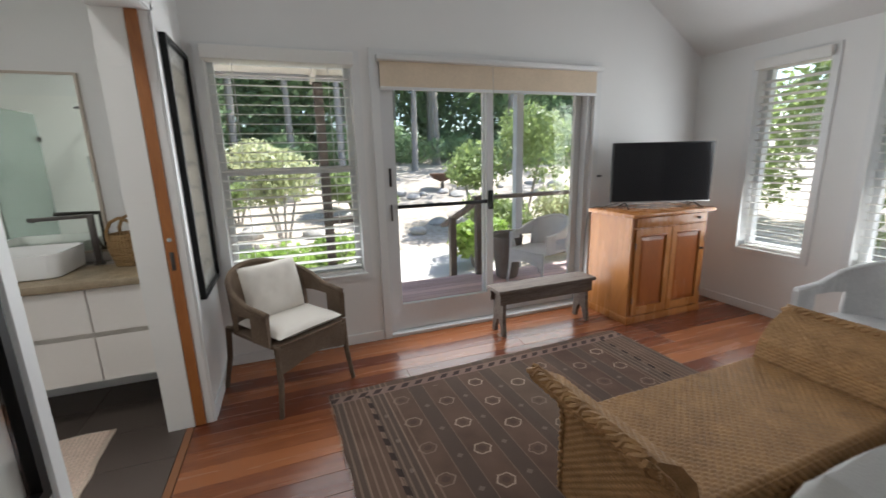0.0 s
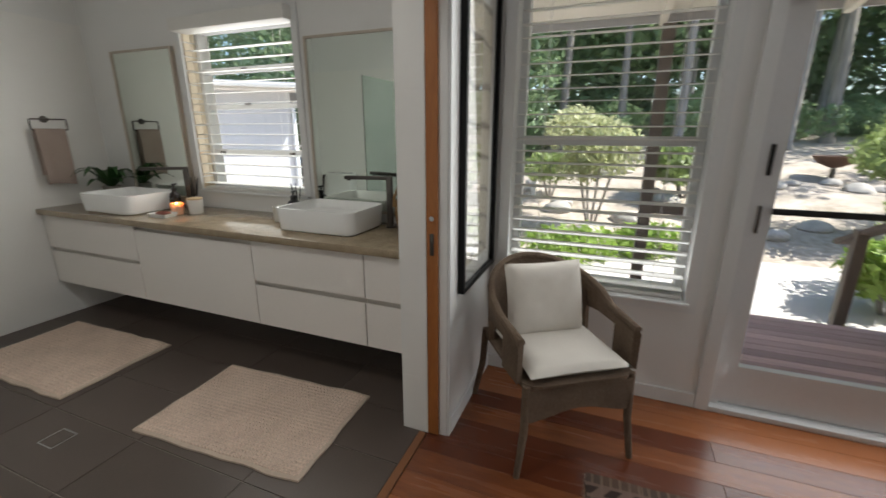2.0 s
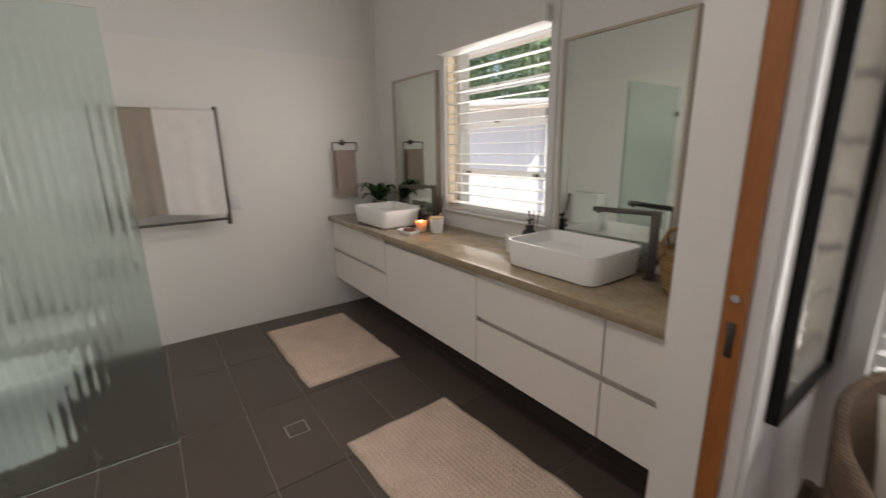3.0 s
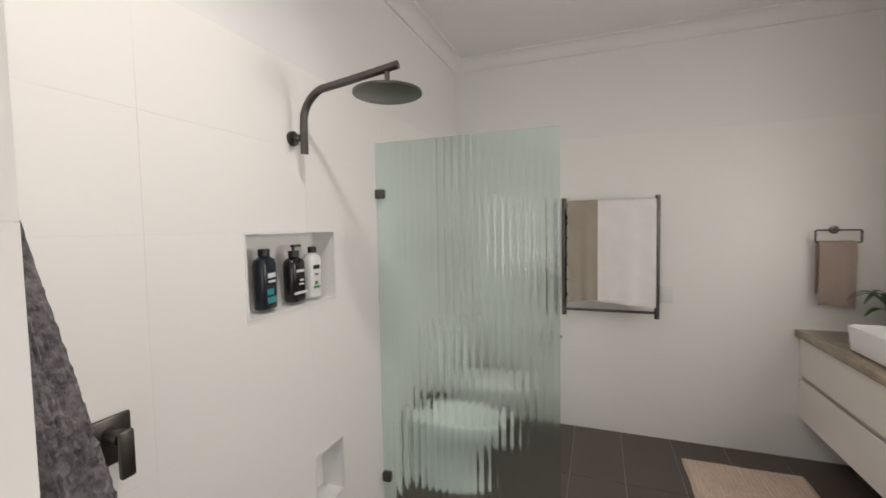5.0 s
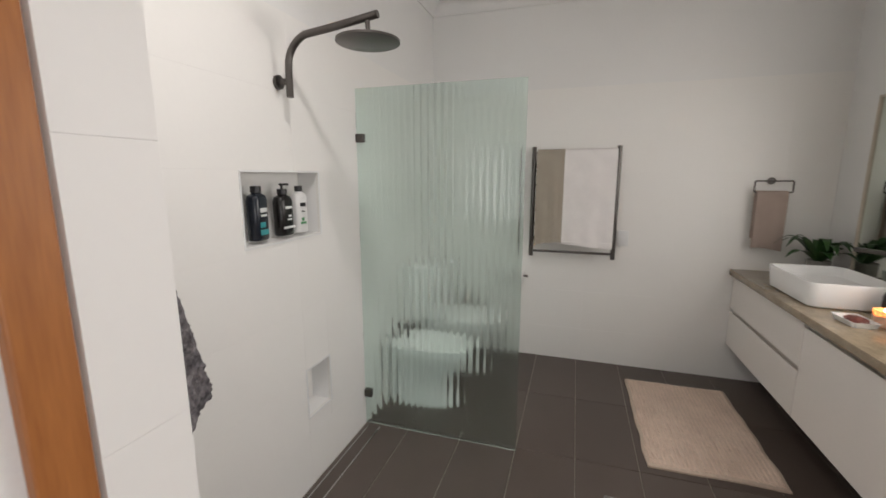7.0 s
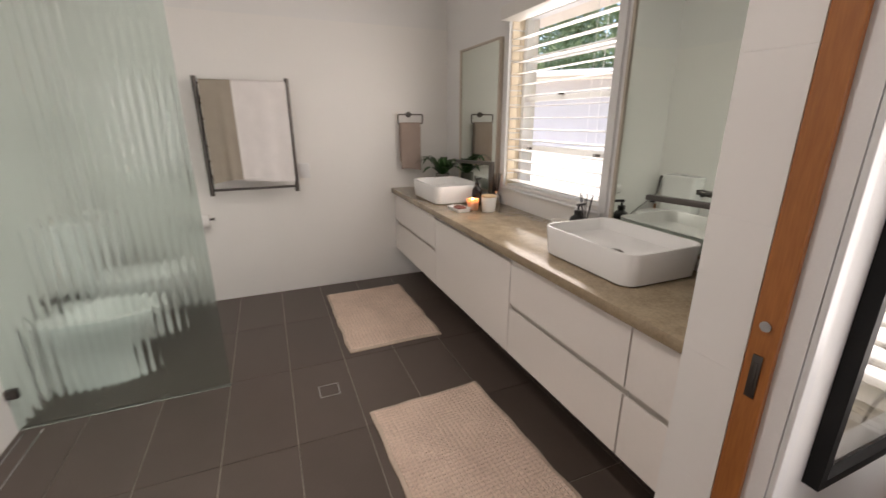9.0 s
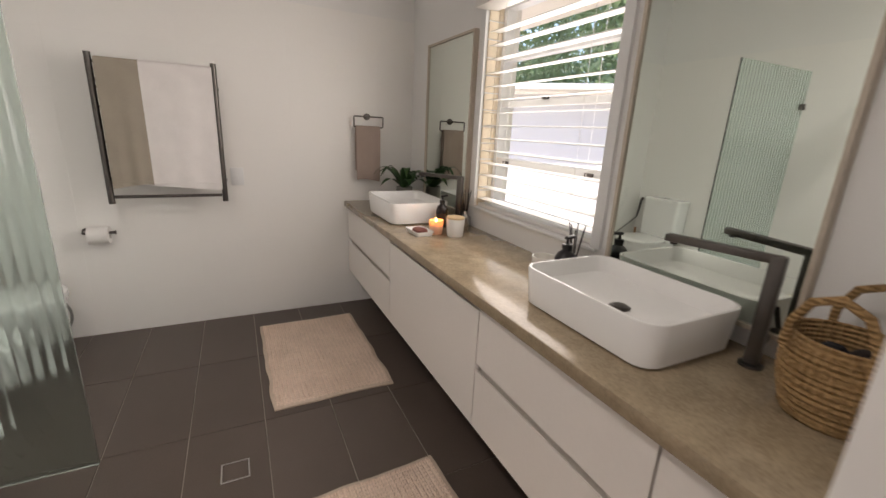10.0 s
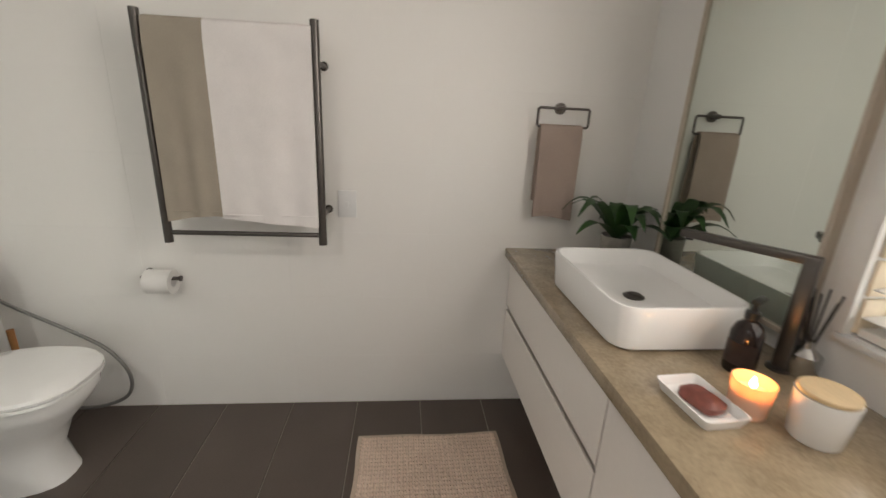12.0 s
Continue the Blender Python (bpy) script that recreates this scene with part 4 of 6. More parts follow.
hose = thing("bidet_hose", "grey braided flexible hose hanging on the wall", "hose", (W, 0, 0))
bm = bmesh.new()
ctrl = [Vector(p) for p in ((0.035, 0.225, 0.56), (0.04, 0.305, 0.513), (0.045, 0.513, 0.40), (0.05, 0.63, 0.32), (0.05, 0.695, 0.20), (0.05, 0.665, 0.09), (0.05, 0.53, 0.035), (0.05, 0.40, 0.05), (0.04, 0.33, 0.14))]
pts = []
for i in range(len(ctrl) - 1):
    p0, p1, p2, p3 = ctrl[max(i - 1, 0)], ctrl[i], ctrl[i + 1], ctrl[min(i + 2, len(ctrl) - 1)]
    for k in range(6):
        t = k / 6
        pts.append(tuple(0.5 * ((2 * p1) + (p2 - p0) * t + (2 * p0 - 5 * p1 + 4 * p2 - p3) * t * t + (3 * p1 - p0 - 3 * p2 + p3) * t ** 3)))
tube(bm, pts, 0.0075, 10)
part("hose", bm, M_HOSE, hose)
bm = bmesh.new()
tube(bm, [(0.03, 0.225, 0.56), (0.045, 0.225, 0.66), (0.06, 0.235, 0.73), (0.085, 0.25, 0.755)], 0.011, 10, taper=[0.8, 1, 1.1, 1.4])
part("spray_head", bm, M_GUN, hose)
part("valve", B(0.001, 0.05, 0.31, 0.35, 0.12, 0.16, bevel=0.006), M_CHROME, hose)

brush = thing("toilet_brush", "toilet brush with a wooden handle in a white holder", "toilet brush", (-3.35, 0.33, 0.0))
part("holder", lathe(bmesh.new(), (0, 0, 0), [(0.045, 0), (0.048, 0.01), (0.044, 0.30), (0.040, 0.30), (0.035, 0.1)], 20), M_CERAMIC, brush)
bm = bmesh.new()
tube(bm, [(0, 0, 0.12), (0, 0, 0.30), (0, 0, 0.46)], 0.011, 12, taper=[0.8, 1, 1.1])
part("handle", bm, mat("beech_handle", (0.42, 0.20, 0.07), 0.5, vary=0.15, stretch=(6, 6, 1)), brush, "brown wooden handle")

# ---- shower ----
GX = -2.205
scr = thing("shower_screen", "fixed fluted clear glass shower screen with small metal clips", "shower screen", (GX, S, 0.006))
bm = bmesh.new()
n, L, H, pitch = 552, 0.878, 1.872, 0.0355
front = []
for i in range(n + 1):
    y = L * i / n
    front.append((0.0055 + 0.0028 * abs(math.sin(math.pi * y / pitch)), y))
ring0 = [(x, y) for x, y in front] + [(-0.004, L), (-0.004, 0)]
loft(bm, [[(x, y, z) for x, y in ring0] for z in (0.0, H)])
sg = part("glass_panel", bm, M_FLUTE, scr, "fluted greenish glass")
sg.visible_shadow = False
for z in (0.19, 1.625):
    part("clip", B(-0.014, 0.020, 0.001, 0.045, z - 0.022, z + 0.022, bevel=0.003), M_GUN, scr, "square dark metal clip")

sh = thing("rain_shower", "round gunmetal rain shower head on a curved wall arm", "shower", (-1.605, S, 1.79))
bm = bmesh.new()
tube(bm, [(0, 0.001, 0), (0, 0.012, 0), (0, 0.014, 0), (0, 0.045, 0)], 0.012, 18, taper=[2.2, 2.2, 1, 1])
part("wall_rose", bm, M_GUN, sh)
bm = bmesh.new()
pts = [(0, 0.055, -0.058), (0, 0.055, 0.03)] + [(0, 0.175 - 0.12 * math.cos(radians(a)), 0.05 + 0.115 * math.sin(radians(a))) for a in range(10, 80, 10)] + [(0, 0.24, 0.170), (0, 0.43, 0.196)]
tube(bm, pts, 0.0135, 16)
part("arm", bm, M_GUN, sh)
bm = bmesh.new()
tube(bm, [(0, 0.39, 0.178), (0, 0.39, 0.128)], 0.0085, 12)
part("neck", bm, M_GUN, sh)
bm = bmesh.new()
lathe(bm, (0, 0.39, 0.105), [(0.108, 0), (0.112, 0.002), (0.112, 0.010), (0.10, 0.014), (0.02, 0.022)], 40)
part("spray_plate", bm, M_GUN, sh)

mx = thing("shower_mixer", "square gunmetal shower mixer with a lever", "mixer", (-0.965, S, 1.0))
part("plate", B(-0.045, 0.045, 0.001, 0.012, -0.055, 0.055, bevel=0.005), M_GUN, mx)
bm = bmesh.new()
tube(bm, [(0, 0.0125, 0.015), (0, 0.055, 0.015)], 0.019, 18)
bd = part("spindle", bm, M_GUN, mx)
part("lever", B(-0.016, 0.016, 0.0555, 0.070, -0.072, 0.035, bevel=0.006), M_GUN, bd)


def bottle(at, rz, w, d, h, body, label, bands, pump, cap_mat):
    o = thing("shampoo_bottle", label, "bottle", at, rz, "bottles in the shower niche")
    bm = bmesh.new()
    loft(bm, [rrect(0, 0, w * 0.9, d * 0.9, d * 0.4, 0), rrect(0, 0, w, d, d * 0.45, 0.006), rrect(0, 0, w, d, d * 0.45, h * 0.74), rrect(0, 0, w * 0.86, d * 0.9, d * 0.42, h * 0.82), rrect(0, 0, w * 0.42, d * 0.6, d * 0.28, h * 0.87), rrect(0, 0, w * 0.36, d * 0.5, d * 0.25, h * 0.88)])
    part("body", bm, body, o)
    c = part("cap", lathe(bmesh.new(), (0, 0, h * 0.881), [(w * 0.22, 0), (w * 0.22, h * 0.115), (w * 0.19, h * 0.12)], 18), cap_mat, o)
    if pump:
        bm = bmesh.new()
        tube(bm, [(0, 0, h * 1.0), (0, 0, h * 1.07)], 0.005, 8)
        part("pump_stem", bm, cap_mat, c)
        part("pump_nozzle", B(-0.04, 0.010, -0.008, 0.008, h * 1.07, h * 1.12, bevel=0.003), cap_mat, c)
    for (xa, xb, za, zb, m_) in bands:
        part("label_bar", B(xa * w / 2, xb * w / 2, d / 2 - 0.0004, d / 2 + 0.0006, za * h, zb * h), m_, o, smooth=False)
    return o


NZ = NICHE[2] + 0.0135
bottle((-1.497, 0.150, NZ), 10, 0.090, 0.054, 0.205, mat("navy_bottle", (0.012, 0.016, 0.024), 0.25), "dark navy shampoo bottle with teal label", [(-0.5, 0.5, 0.52, 0.60, M_LABEL), (-0.45, 0.45, 0.44, 0.48, M_LABEL), (-0.6, 0.6, 0.10, 0.20, M_TEAL), (-0.2, 0.6, 0.24, 0.34, M_TEAL)], False, M_BLACK)
bottle((-1.645, 0.150, NZ), 4, 0.090, 0.055, 0.19, mat("black_bottle", (0.01, 0.009, 0.009), 0.25), "black pump conditioner bottle with white print", [(-0.5, 0.5, 0.58, 0.63, M_LABEL), (-0.4, 0.1, 0.40, 0.44, M_LABEL), (-0.4, 0.2, 0.33, 0.36, M_LABEL), (-0.9, 0.9, 0.15, 0.20, M_LABEL)], True, M_BLACK)
bottle((-1.752, 0.150, NZ), 0, 0.074, 0.05, 0.20, mat("white_bottle", (0.75, 0.75, 0.74), 0.3, vary=0.02), "white shampoo bottle with a black cap and green print", [(-0.3, 0.7, 0.56, 0.64, M_BLACK), (-0.1, 0.5, 0.44, 0.47, M_GUN), (-0.3, 0.7, 0.18, 0.23, M_GREEN), (0.0, 0.5, 0.25, 0.32, M_GREEN)], False, M_BLACK)

# charcoal bath sheet on a hook, gathered at the top
tw = thing("bath_sheet", "thick charcoal grey bath sheet hanging from a hook", "towel", (PS, 0.72, 1.53))
bm = bmesh.new()
tube(bm, [(-0.001, 0, 0), (-0.012, 0, 0), (-0.014, 0, 0), (-0.05, 0, 0), (-0.058, 0, 0.018)], 0.007, 10, taper=[2.2, 2.2, 1, 1, 1])
part("hook", bm, M_GUN, tw, "gunmetal wall hook")
bm = bmesh.new()
rings = []
for i in range(80):
    s = i / 79
    wd, dp = 0.018 + 0.085 * s ** 0.8, 0.020 + 0.055 * s
    r = []
    for k in range(150):
        a = 2 * math.pi * k / 150
        f = 1 + 0.20 * math.sin(4 * a + 1.2 * s) * s + 0.12 * math.sin(9 * a + 2) * s
        f += 0.10 * s ** 0.5 * noise.noise(Vector((a * 18, s * 70, 0)))
        tuck = (1 - 0.25 * max(0, s - 0.93) / 0.07)
        r.append((min(-0.004, -0.045 - 0.038 * s + dp * tuck * math.cos(a) * f), -0.02 * s + wd * tuck * math.sin(a) * f, 0.012 - 0.50 * s - 0.05 * s * math.sin(a * 2 + 0.6)))
    rings.append(r)
loft(bm, rings)
part("cloth", bm, M_TOWEL_G, tw)

# ---- floor of the bathroom ----


def bath_mat(at, rz, w, d, label):
    def warp(x, y):
        """Hand-woven edges that wander a little."""
        return x + 0.010 * noise.noise(Vector((y * 7, w * 9, 0))) * 2 * x / w, y + 0.010 * noise.noise(Vector((x * 7, 3, w * 5))) * 2 * y / d

    o = thing("bath_mat", label, "bath mat", at, rz, "bath mats")
    bm = bmesh.new()
    def edge_ring(ww, dd, z):
        pts = []
        for (ax, ay), (bx, by) in (((-1, -1), (1, -1)), ((1, -1), (1, 1)), ((1, 1), (-1, 1)), ((-1, 1), (-1, -1))):
            for k in range(24):
                pts.append((ww / 2 * (ax + (bx - ax) * k / 24), dd / 2 * (ay + (by - ay) * k / 24), z))
        return pts

    loft(bm, [edge_ring(w, d, 0), edge_ring(w, d, 0.009), edge_ring(w - 0.012, d - 0.012, 0.0125)])
    for v in bm.verts:
        v.co.x, v.co.y = warp(v.co.x, v.co.y)
    part("hem", bm, mat("mat_hem", (0.62, 0.50, 0.40), 0.9, vary=0.1, bump=0.5), o)
    bm = bmesh.new()
    rnd = random.Random(int(w * 1000))
    # rows of soft loops
    nx, ny = 46, 26
    vs = []
    for j in range(ny * 2 + 1):
        row = []
        for i in range(nx * 2 + 1):
            x, y = (i / (nx * 2) - 0.5) * (w - 0.03), (j / (ny * 2) - 0.5) * (d - 0.03)
            z = 0.013 + (0.0095 if (i % 2 and j % 2) else 0.0) + rnd.uniform(0, 0.0025) + 0.006 * max(0.0, noise.noise(Vector((x * 5, y * 5, w))))
            if i in (0, nx * 2) or j in (0, ny * 2):
                z = 0.012
            wx, wy = warp(x, y)
            row.append(bm.verts.new((wx + rnd.uniform(-0.0025, 0.0025), wy + rnd.uniform(-0.002, 0.002), z)))
        vs.append(row)
    for j in range(ny * 2):
        for i in range(nx * 2):
            bm.faces.new((vs[j][i], vs[j][i + 1], vs[j + 1][i + 1], vs[j + 1][i]))
    part("tufted_top", bm, M_MAT, o)
    return o


bath_mat((-1.262, 2.021, 0.0005), 2.6, 0.905, 0.59, "beige looped cotton bath mat on dark tiles")
bath_mat((-2.757, 2.018, 0.0005), 0.6, 0.94, 0.615, "beige looped cotton bath mat below the far basin")

fd = thing("floor_drain", "square tile-insert floor drain with a steel rim", "floor drain", (-1.962, 1.552, 0.0))
part("rim", loft(bmesh.new(), [[(s * a, t * a, z) for s, t in ((-1, -1), (1, -1), (1, 1), (-1, 1))] for a, z in ((0.052, 0.0008), (0.052, 0.0026), (0.046, 0.0026), (0.046, 0.0008))], False, False), M_CHROME, fd, smooth=False)
part("insert", B(-0.040, 0.040, -0.040, 0.040, 0.0006, 0.002), M_FTILE, fd, smooth=False)
ld = thing("linear_drain", "long steel-edged shower channel drain along the wall", "floor drain", (-1.39, S + 0.062, 0.0))
for y in (-0.034, 0.034):
    part("edge", B(-0.79, 0.79, y - 0.003, y + 0.003, 0.0006, 0.003), M_CHROME, ld, smooth=False)
part("insert", B(-0.79, 0.79, -0.028, 0.028, 0.0006, 0.002), M_FTILE, ld, smooth=False)

fan = thing("exhaust_fan", "round white slatted ceiling exhaust fan", "exhaust fan", (-2.115, 0.42, BATH_CEIL))
bm = bmesh.new()
loft(bm, [circle((0, 0), r, z, 40) for r, z in ((0.195, -0.001), (0.195, -0.010), (0.175, -0.020), (0.145, -0.024), (0.145, -0.006))], True, True)
part("rim", bm, M_TRIM, fan)
# flat black disc stands in for the shaded depth behind the slats
part("duct_shade_disc", loft(bmesh.new(), [circle((0, 0), 0.1445, z, 32) for z in (-0.0035, -0.0062)]), M_BLACK, fan, "flat black disc for the duct's shade behind the slats")
for i in range(-10, 11):
    x = i * 0.0135
    hw = math.sqrt(0.143 ** 2 - x * x)
    part("slat", B(x - 0.0035, x + 0.0035, -hw, hw, -0.022, -0.0065), M_TRIM, fan, smooth=False)

dl = thing("downlight", "small round white recessed ceiling downlight", "ceiling light", (*DOWN, BATH_CEIL))
bm = bmesh.new()
loft(bm, [circle((0, 0), r, z, 28) for r, z in ((0.058, -0.001), (0.058, -0.004), (0.050, -0.007), (0.046, -0.004), (0.044, -0.001))], False, False)
part("trim_ring", bm, M_TRIM, dl)
part("diffuser", loft(bmesh.new(), [circle((0, 0), 0.043, z, 28) for z in (-0.001, -0.004)]), emit("lamp_diffuser", (1.0, 0.93, 0.84), 6.0), dl, "glowing lamp face")

# ---- bedroom ----
M_WICKER = weave("brown_wicker", (0.23, 0.17, 0.12), (0.12, 0.08, 0.055), 40, 55, 0.9, dist=0.004)
M_CANE_W = weave("white_wicker", (0.84, 0.84, 0.84), (0.70, 0.70, 0.71), 40, 55, 0.8, dist=0.004)
M_CUSHION = mat("cream_canvas", (0.72, 0.68, 0.62), 0.95, vary=0.05, scale=6, fine=220, bump=0.35, bump_scale=350, spec=0.1)
M_RATTAN = mat("golden_rattan", (0.41, 0.24, 0.105), 0.6, vary=0.25, scale=14, fine=160, tint=(0.20, 0.11, 0.045), bump=0.5, bump_scale=300, spec=0.3)
M_PINE = mat("honey_pine", (0.44, 0.19, 0.055), 0.27, vary=0.14, scale=2.2, fine=24, stretch=(5, 5, 0.7), tint=(0.27, 0.095, 0.024), bump=0.04)
M_PINE_R = mat("red_brown_panel", (0.36, 0.115, 0.028), 0.25, vary=0.16, scale=2.2, fine=24, stretch=(5, 5, 0.7), tint=(0.20, 0.065, 0.02), bump=0.04)
M_OLDWOOD = mat("weathered_wood", (0.17, 0.14, 0.12), 0.7, vary=0.5, scale=7, fine=40, stretch=(0.6, 7, 7), tint=(0.05, 0.036, 0.03), spec=0.15, bump=0.3, bump_scale=60)
M_FRAME_BLACK = mat("black_frame", (0.008, 0.008, 0.008), 0.5, vary=0.1, spec=0.2)
M_LINEN = mat("white_linen", (0.78, 0.77, 0.75), 0.95, vary=0.04, scale=5, fine=200, bump=0.4, bump_scale=120, spec=0.1)


def cushion(bm, cx, cy, cz, w, d, h):
    """A soft knife-edged pad: thin seam all round, full in the middle, slightly creased."""
    n_ = 22
    top, low = [], []
    for j in range(n_ + 1):
        ta, la = [], []
        for i in range(n_ + 1):
            u, v = i / n_ * 2 - 1, j / n_ * 2 - 1
            full = ((1 - u ** 4) * (1 - v ** 4)) ** 0.42
            pinch = 1 - 0.045 * (1 - abs(u * v) ** 1.5) * max(abs(u), abs(v)) ** 6
            x, y = u * w / 2 * pinch, v * d / 2 * pinch
            cr = 0.05 * noise.noise(Vector((u * 2.3 + w * 9, v * 2.3, 1))) * h + 0.03 * h * noise.noise(Vector((u * 7, v * 7, w * 5)))
            ta.append(bm.verts.new((cx + x, cy + y, cz + h * 0.45 + full * (h * 0.5 + cr))))
            edge = i in (0, n_) or j in (0, n_)
            la.append(ta[-1] if edge else bm.verts.new((cx + x, cy + y, cz + h * 0.45 - full * h * 0.45)))
        top.append(ta)
        low.append(la)
    for j in range(n_):
        for i in range(n_):
            bm.faces.new((top[j][i], top[j][i + 1], top[j + 1][i + 1], top[j + 1][i]))
            if len({low[j][i], low[j + 1][i], low[j + 1][i + 1], low[j][i + 1]}) == 4:
                bm.faces.new((low[j][i], low[j + 1][i], low[j + 1][i + 1], low[j][i + 1]))
    return bm


def wicker_chair(name, label, at, rz, wick, cushions, group=""):
    """A tub armchair that faces -y: legs, woven seat, apron and one wrapped back-and-arm shell."""
    o = thing(name, label, "chair", at, rz, group)
    for sx in (-1, 1):
        for y0, lean in ((-0.235, 0.0), (0.255, 0.05)):
            bm = bmesh.new()
            tube(bm, [(sx * 0.255, y0 + lean * 1.6 - 0.02, 0), (sx * 0.228, y0 + lean * 0.7 - 0.008, 0.2), (sx * 0.225, y0, 0.40)], 0.016, 10, taper=[0.8, 1, 1.05])
            part("leg", bm, wick, o)
    bm = bmesh.new()
    loft(bm, [rrect(0, 0.0, 0.47, 0.50, 0.08, 0.375, 4), rrect(0, 0.0, 0.49, 0.52, 0.08, 0.39, 4), rrect(0, 0, 0.49, 0.52, 0.08, 0.405, 4)])
    part("seat", bm, wick, o)
    bm = bmesh.new()
    # woven apron that sags below the front edge
    top, low = [], []
    for i in range(13):
        x = -0.225 + 0.45 * i / 12
        top.append((x, -0.255, 0.385))
        low.append((x, -0.250, 0.262 + 0.02 * math.cos(x * 14)))
    va, vb = [bm.verts.new(p) for p in top], [bm.verts.new(p) for p in low]
    vc, vd = [bm.verts.new((p[0], p[1] + 0.012, p[2])) for p in top], [bm.verts.new((p[0], p[1] + 0.012, p[2])) for p in low]
    for i in range(12):
        bm.faces.new((va[i], va[i + 1], vb[i + 1], vb[i]))
        bm.faces.new((vc[i], vd[i], vd[i + 1], vc[i + 1]))
        bm.faces.new((vb[i], vb[i + 1], vd[i + 1], vd[i]))
        bm.faces.new((va[i], vc[i], vc[i + 1], va[i + 1]))
    part("apron", bm, wick, o)
    # back and arms: one band that runs from arm to arm, high behind and low in front
    bm = bmesh.new()
    rows = []
    K = 36
    for i in range(K + 1):
        s = i / K
        a = radians(-28 + 236 * s)
        rx, ry = 0.265, 0.275
        if s < 0.18 or s > 0.82:
            e = (0.18 - s) / 0.18 if s < 0.18 else (s - 0.82) / 0.18
        else:
            e = 0.0
        x, y = rx * math.cos(a), 0.015 + ry * math.sin(a)
        if e:
            x, y = math.copysign(0.262 - 0.015 * e, math.cos(a)), y - 0.10 * e
        back = max(0.0, math.sin(a)) ** 0.9
        zt = 0.585 + 0.135 * back - 0.03 * e
        zb = 0.40
        out = Vector((math.cos(a), math.sin(a), 0)) * 0.013
        lean = 0.05 * back
        rows.append([(x - out.x, y - out.y, zb), (x + out.x, y + out.y, zb), (x + out.x * 1.2, y + out.y + lean, zt), (x, y + lean, zt + 0.016), (x - out.x * 1.2, y - out.y + lean, zt)])
    # an open arch is left between the arm and the seat on each side
    def band(i0, i1, lift):
        loft(bm, [[(p[0], p[1], p[2] if k > 1 else p[2] + lift) for k, p in enumerate(rows[i])] for i in range(i0, i1 + 1)])
    band(8, K - 8, 0.0)
    band(3, 8, 0.135)
    band(K - 8, K - 3, 0.135)
    band(0, 3, 0.0)
    band(K - 3, K, 0.0)
    part("wicker_shell", bm, wick, o)
    bm = bmesh.new()
    tube(bm, [r[3] for r in rows], 0.017, 8)
    part("braided_rim", bm, wick, o)
    if cushions:
        solid("seat_cushion", cushion(bmesh.new(), 0, 0, 0, 0.43, 0.43, 0.065), M_CUSHION, "flat cream canvas seat cushion on the wicker chair", "cushion", tuple((pose(*at, 0, 0, rz) @ Vector((0, -0.035, 0.4055)))), rz)
        bm = cushion(bmesh.new(), 0, 0, 0, 0.37, 0.33, 0.12)
        c = solid("back_cushion", bm, M_CUSHION, "upright cream canvas back cushion on the wicker chair", "cushion")
        c.matrix_world = pose(*at, 0, 0, rz) @ pose(0, 0.165, 0.588, 76, 0, 0)
    return o


wicker_chair("wicker_armchair", "brown wicker armchair with cream cushions beside the window", (0.06, 2.45, 0.0), 34, M_WICKER, True)

# framed pictures on the partition


def framed_picture(at, w, h, art):
    o = thing("framed_picture", "large abstract picture in a deep black frame behind glass", "picture", at, 0, "framed pictures")
    part("frame", wall_with_holes("x", 0.001, 0.030, -w / 2, w / 2, 0, h, [(-w / 2 + 0.022, w / 2 - 0.022, 0.022, h - 0.022)]), M_FRAME_BLACK, o, "black frame", smooth=False)
    part("mat_board", B(0.002, 0.006, -w / 2 + 0.021, w / 2 - 0.021, 0.021, h - 0.021), mat("mat_board", (0.62, 0.62, 0.58), 0.8, vary=0.04), o, "pale mat board", smooth=False)
    part("artwork", B(0.0065, 0.0085, -w / 2 + 0.085, w / 2 - 0.085, 0.10, h - 0.10), art, o, "ochre line artwork", smooth=False)
    p = part("glazing", B(0.018, 0.021, -w / 2 + 0.021, w / 2 - 0.021, 0.021, h - 0.021), M_GLAZE, o, smooth=False)
    p.visible_shadow = False
    return o


def art_mat(name, base, line, scale):
    m = mat(name, base, 0.7, vary=0.08, scale=5)
    n, l = m.node_tree.nodes, m.node_tree.links
    w = n.new("ShaderNodeTexWave")
    w.wave_type = "RINGS"
    w.inputs["Scale"].default_value, w.inputs["Distortion"].default_value, w.inputs["Detail Scale"].default_value = scale, 9.0, 0.6
    tc = n.new("ShaderNodeTexCoord")
    l.new(tc.outputs["Object"], w.inputs["Vector"])
    r = n.new("ShaderNodeValToRGB")
    r.color_ramp.elements[0].position, r.color_ramp.elements[0].color = 0.0, (*line, 1)
    r.color_ramp.elements[1].position, r.color_ramp.elements[1].color = 0.12, (1, 1, 1, 1)
    l.new(w.outputs["Fac"], r.inputs["Fac"])
    mx_ = n.new("ShaderNodeMixRGB")
    mx_.blend_type, mx_.inputs["Fac"].default_value = "MULTIPLY", 1.0
    ramp = [q for q in n if q.type == "VALTORGB"][0]
    l.new(ramp.outputs["Color"], mx_.inputs[1])
    l.new(r.outputs["Color"], mx_.inputs[2])
    l.new(mx_.outputs["Color"], n["Principled BSDF"].inputs["Base Color"])
    return m


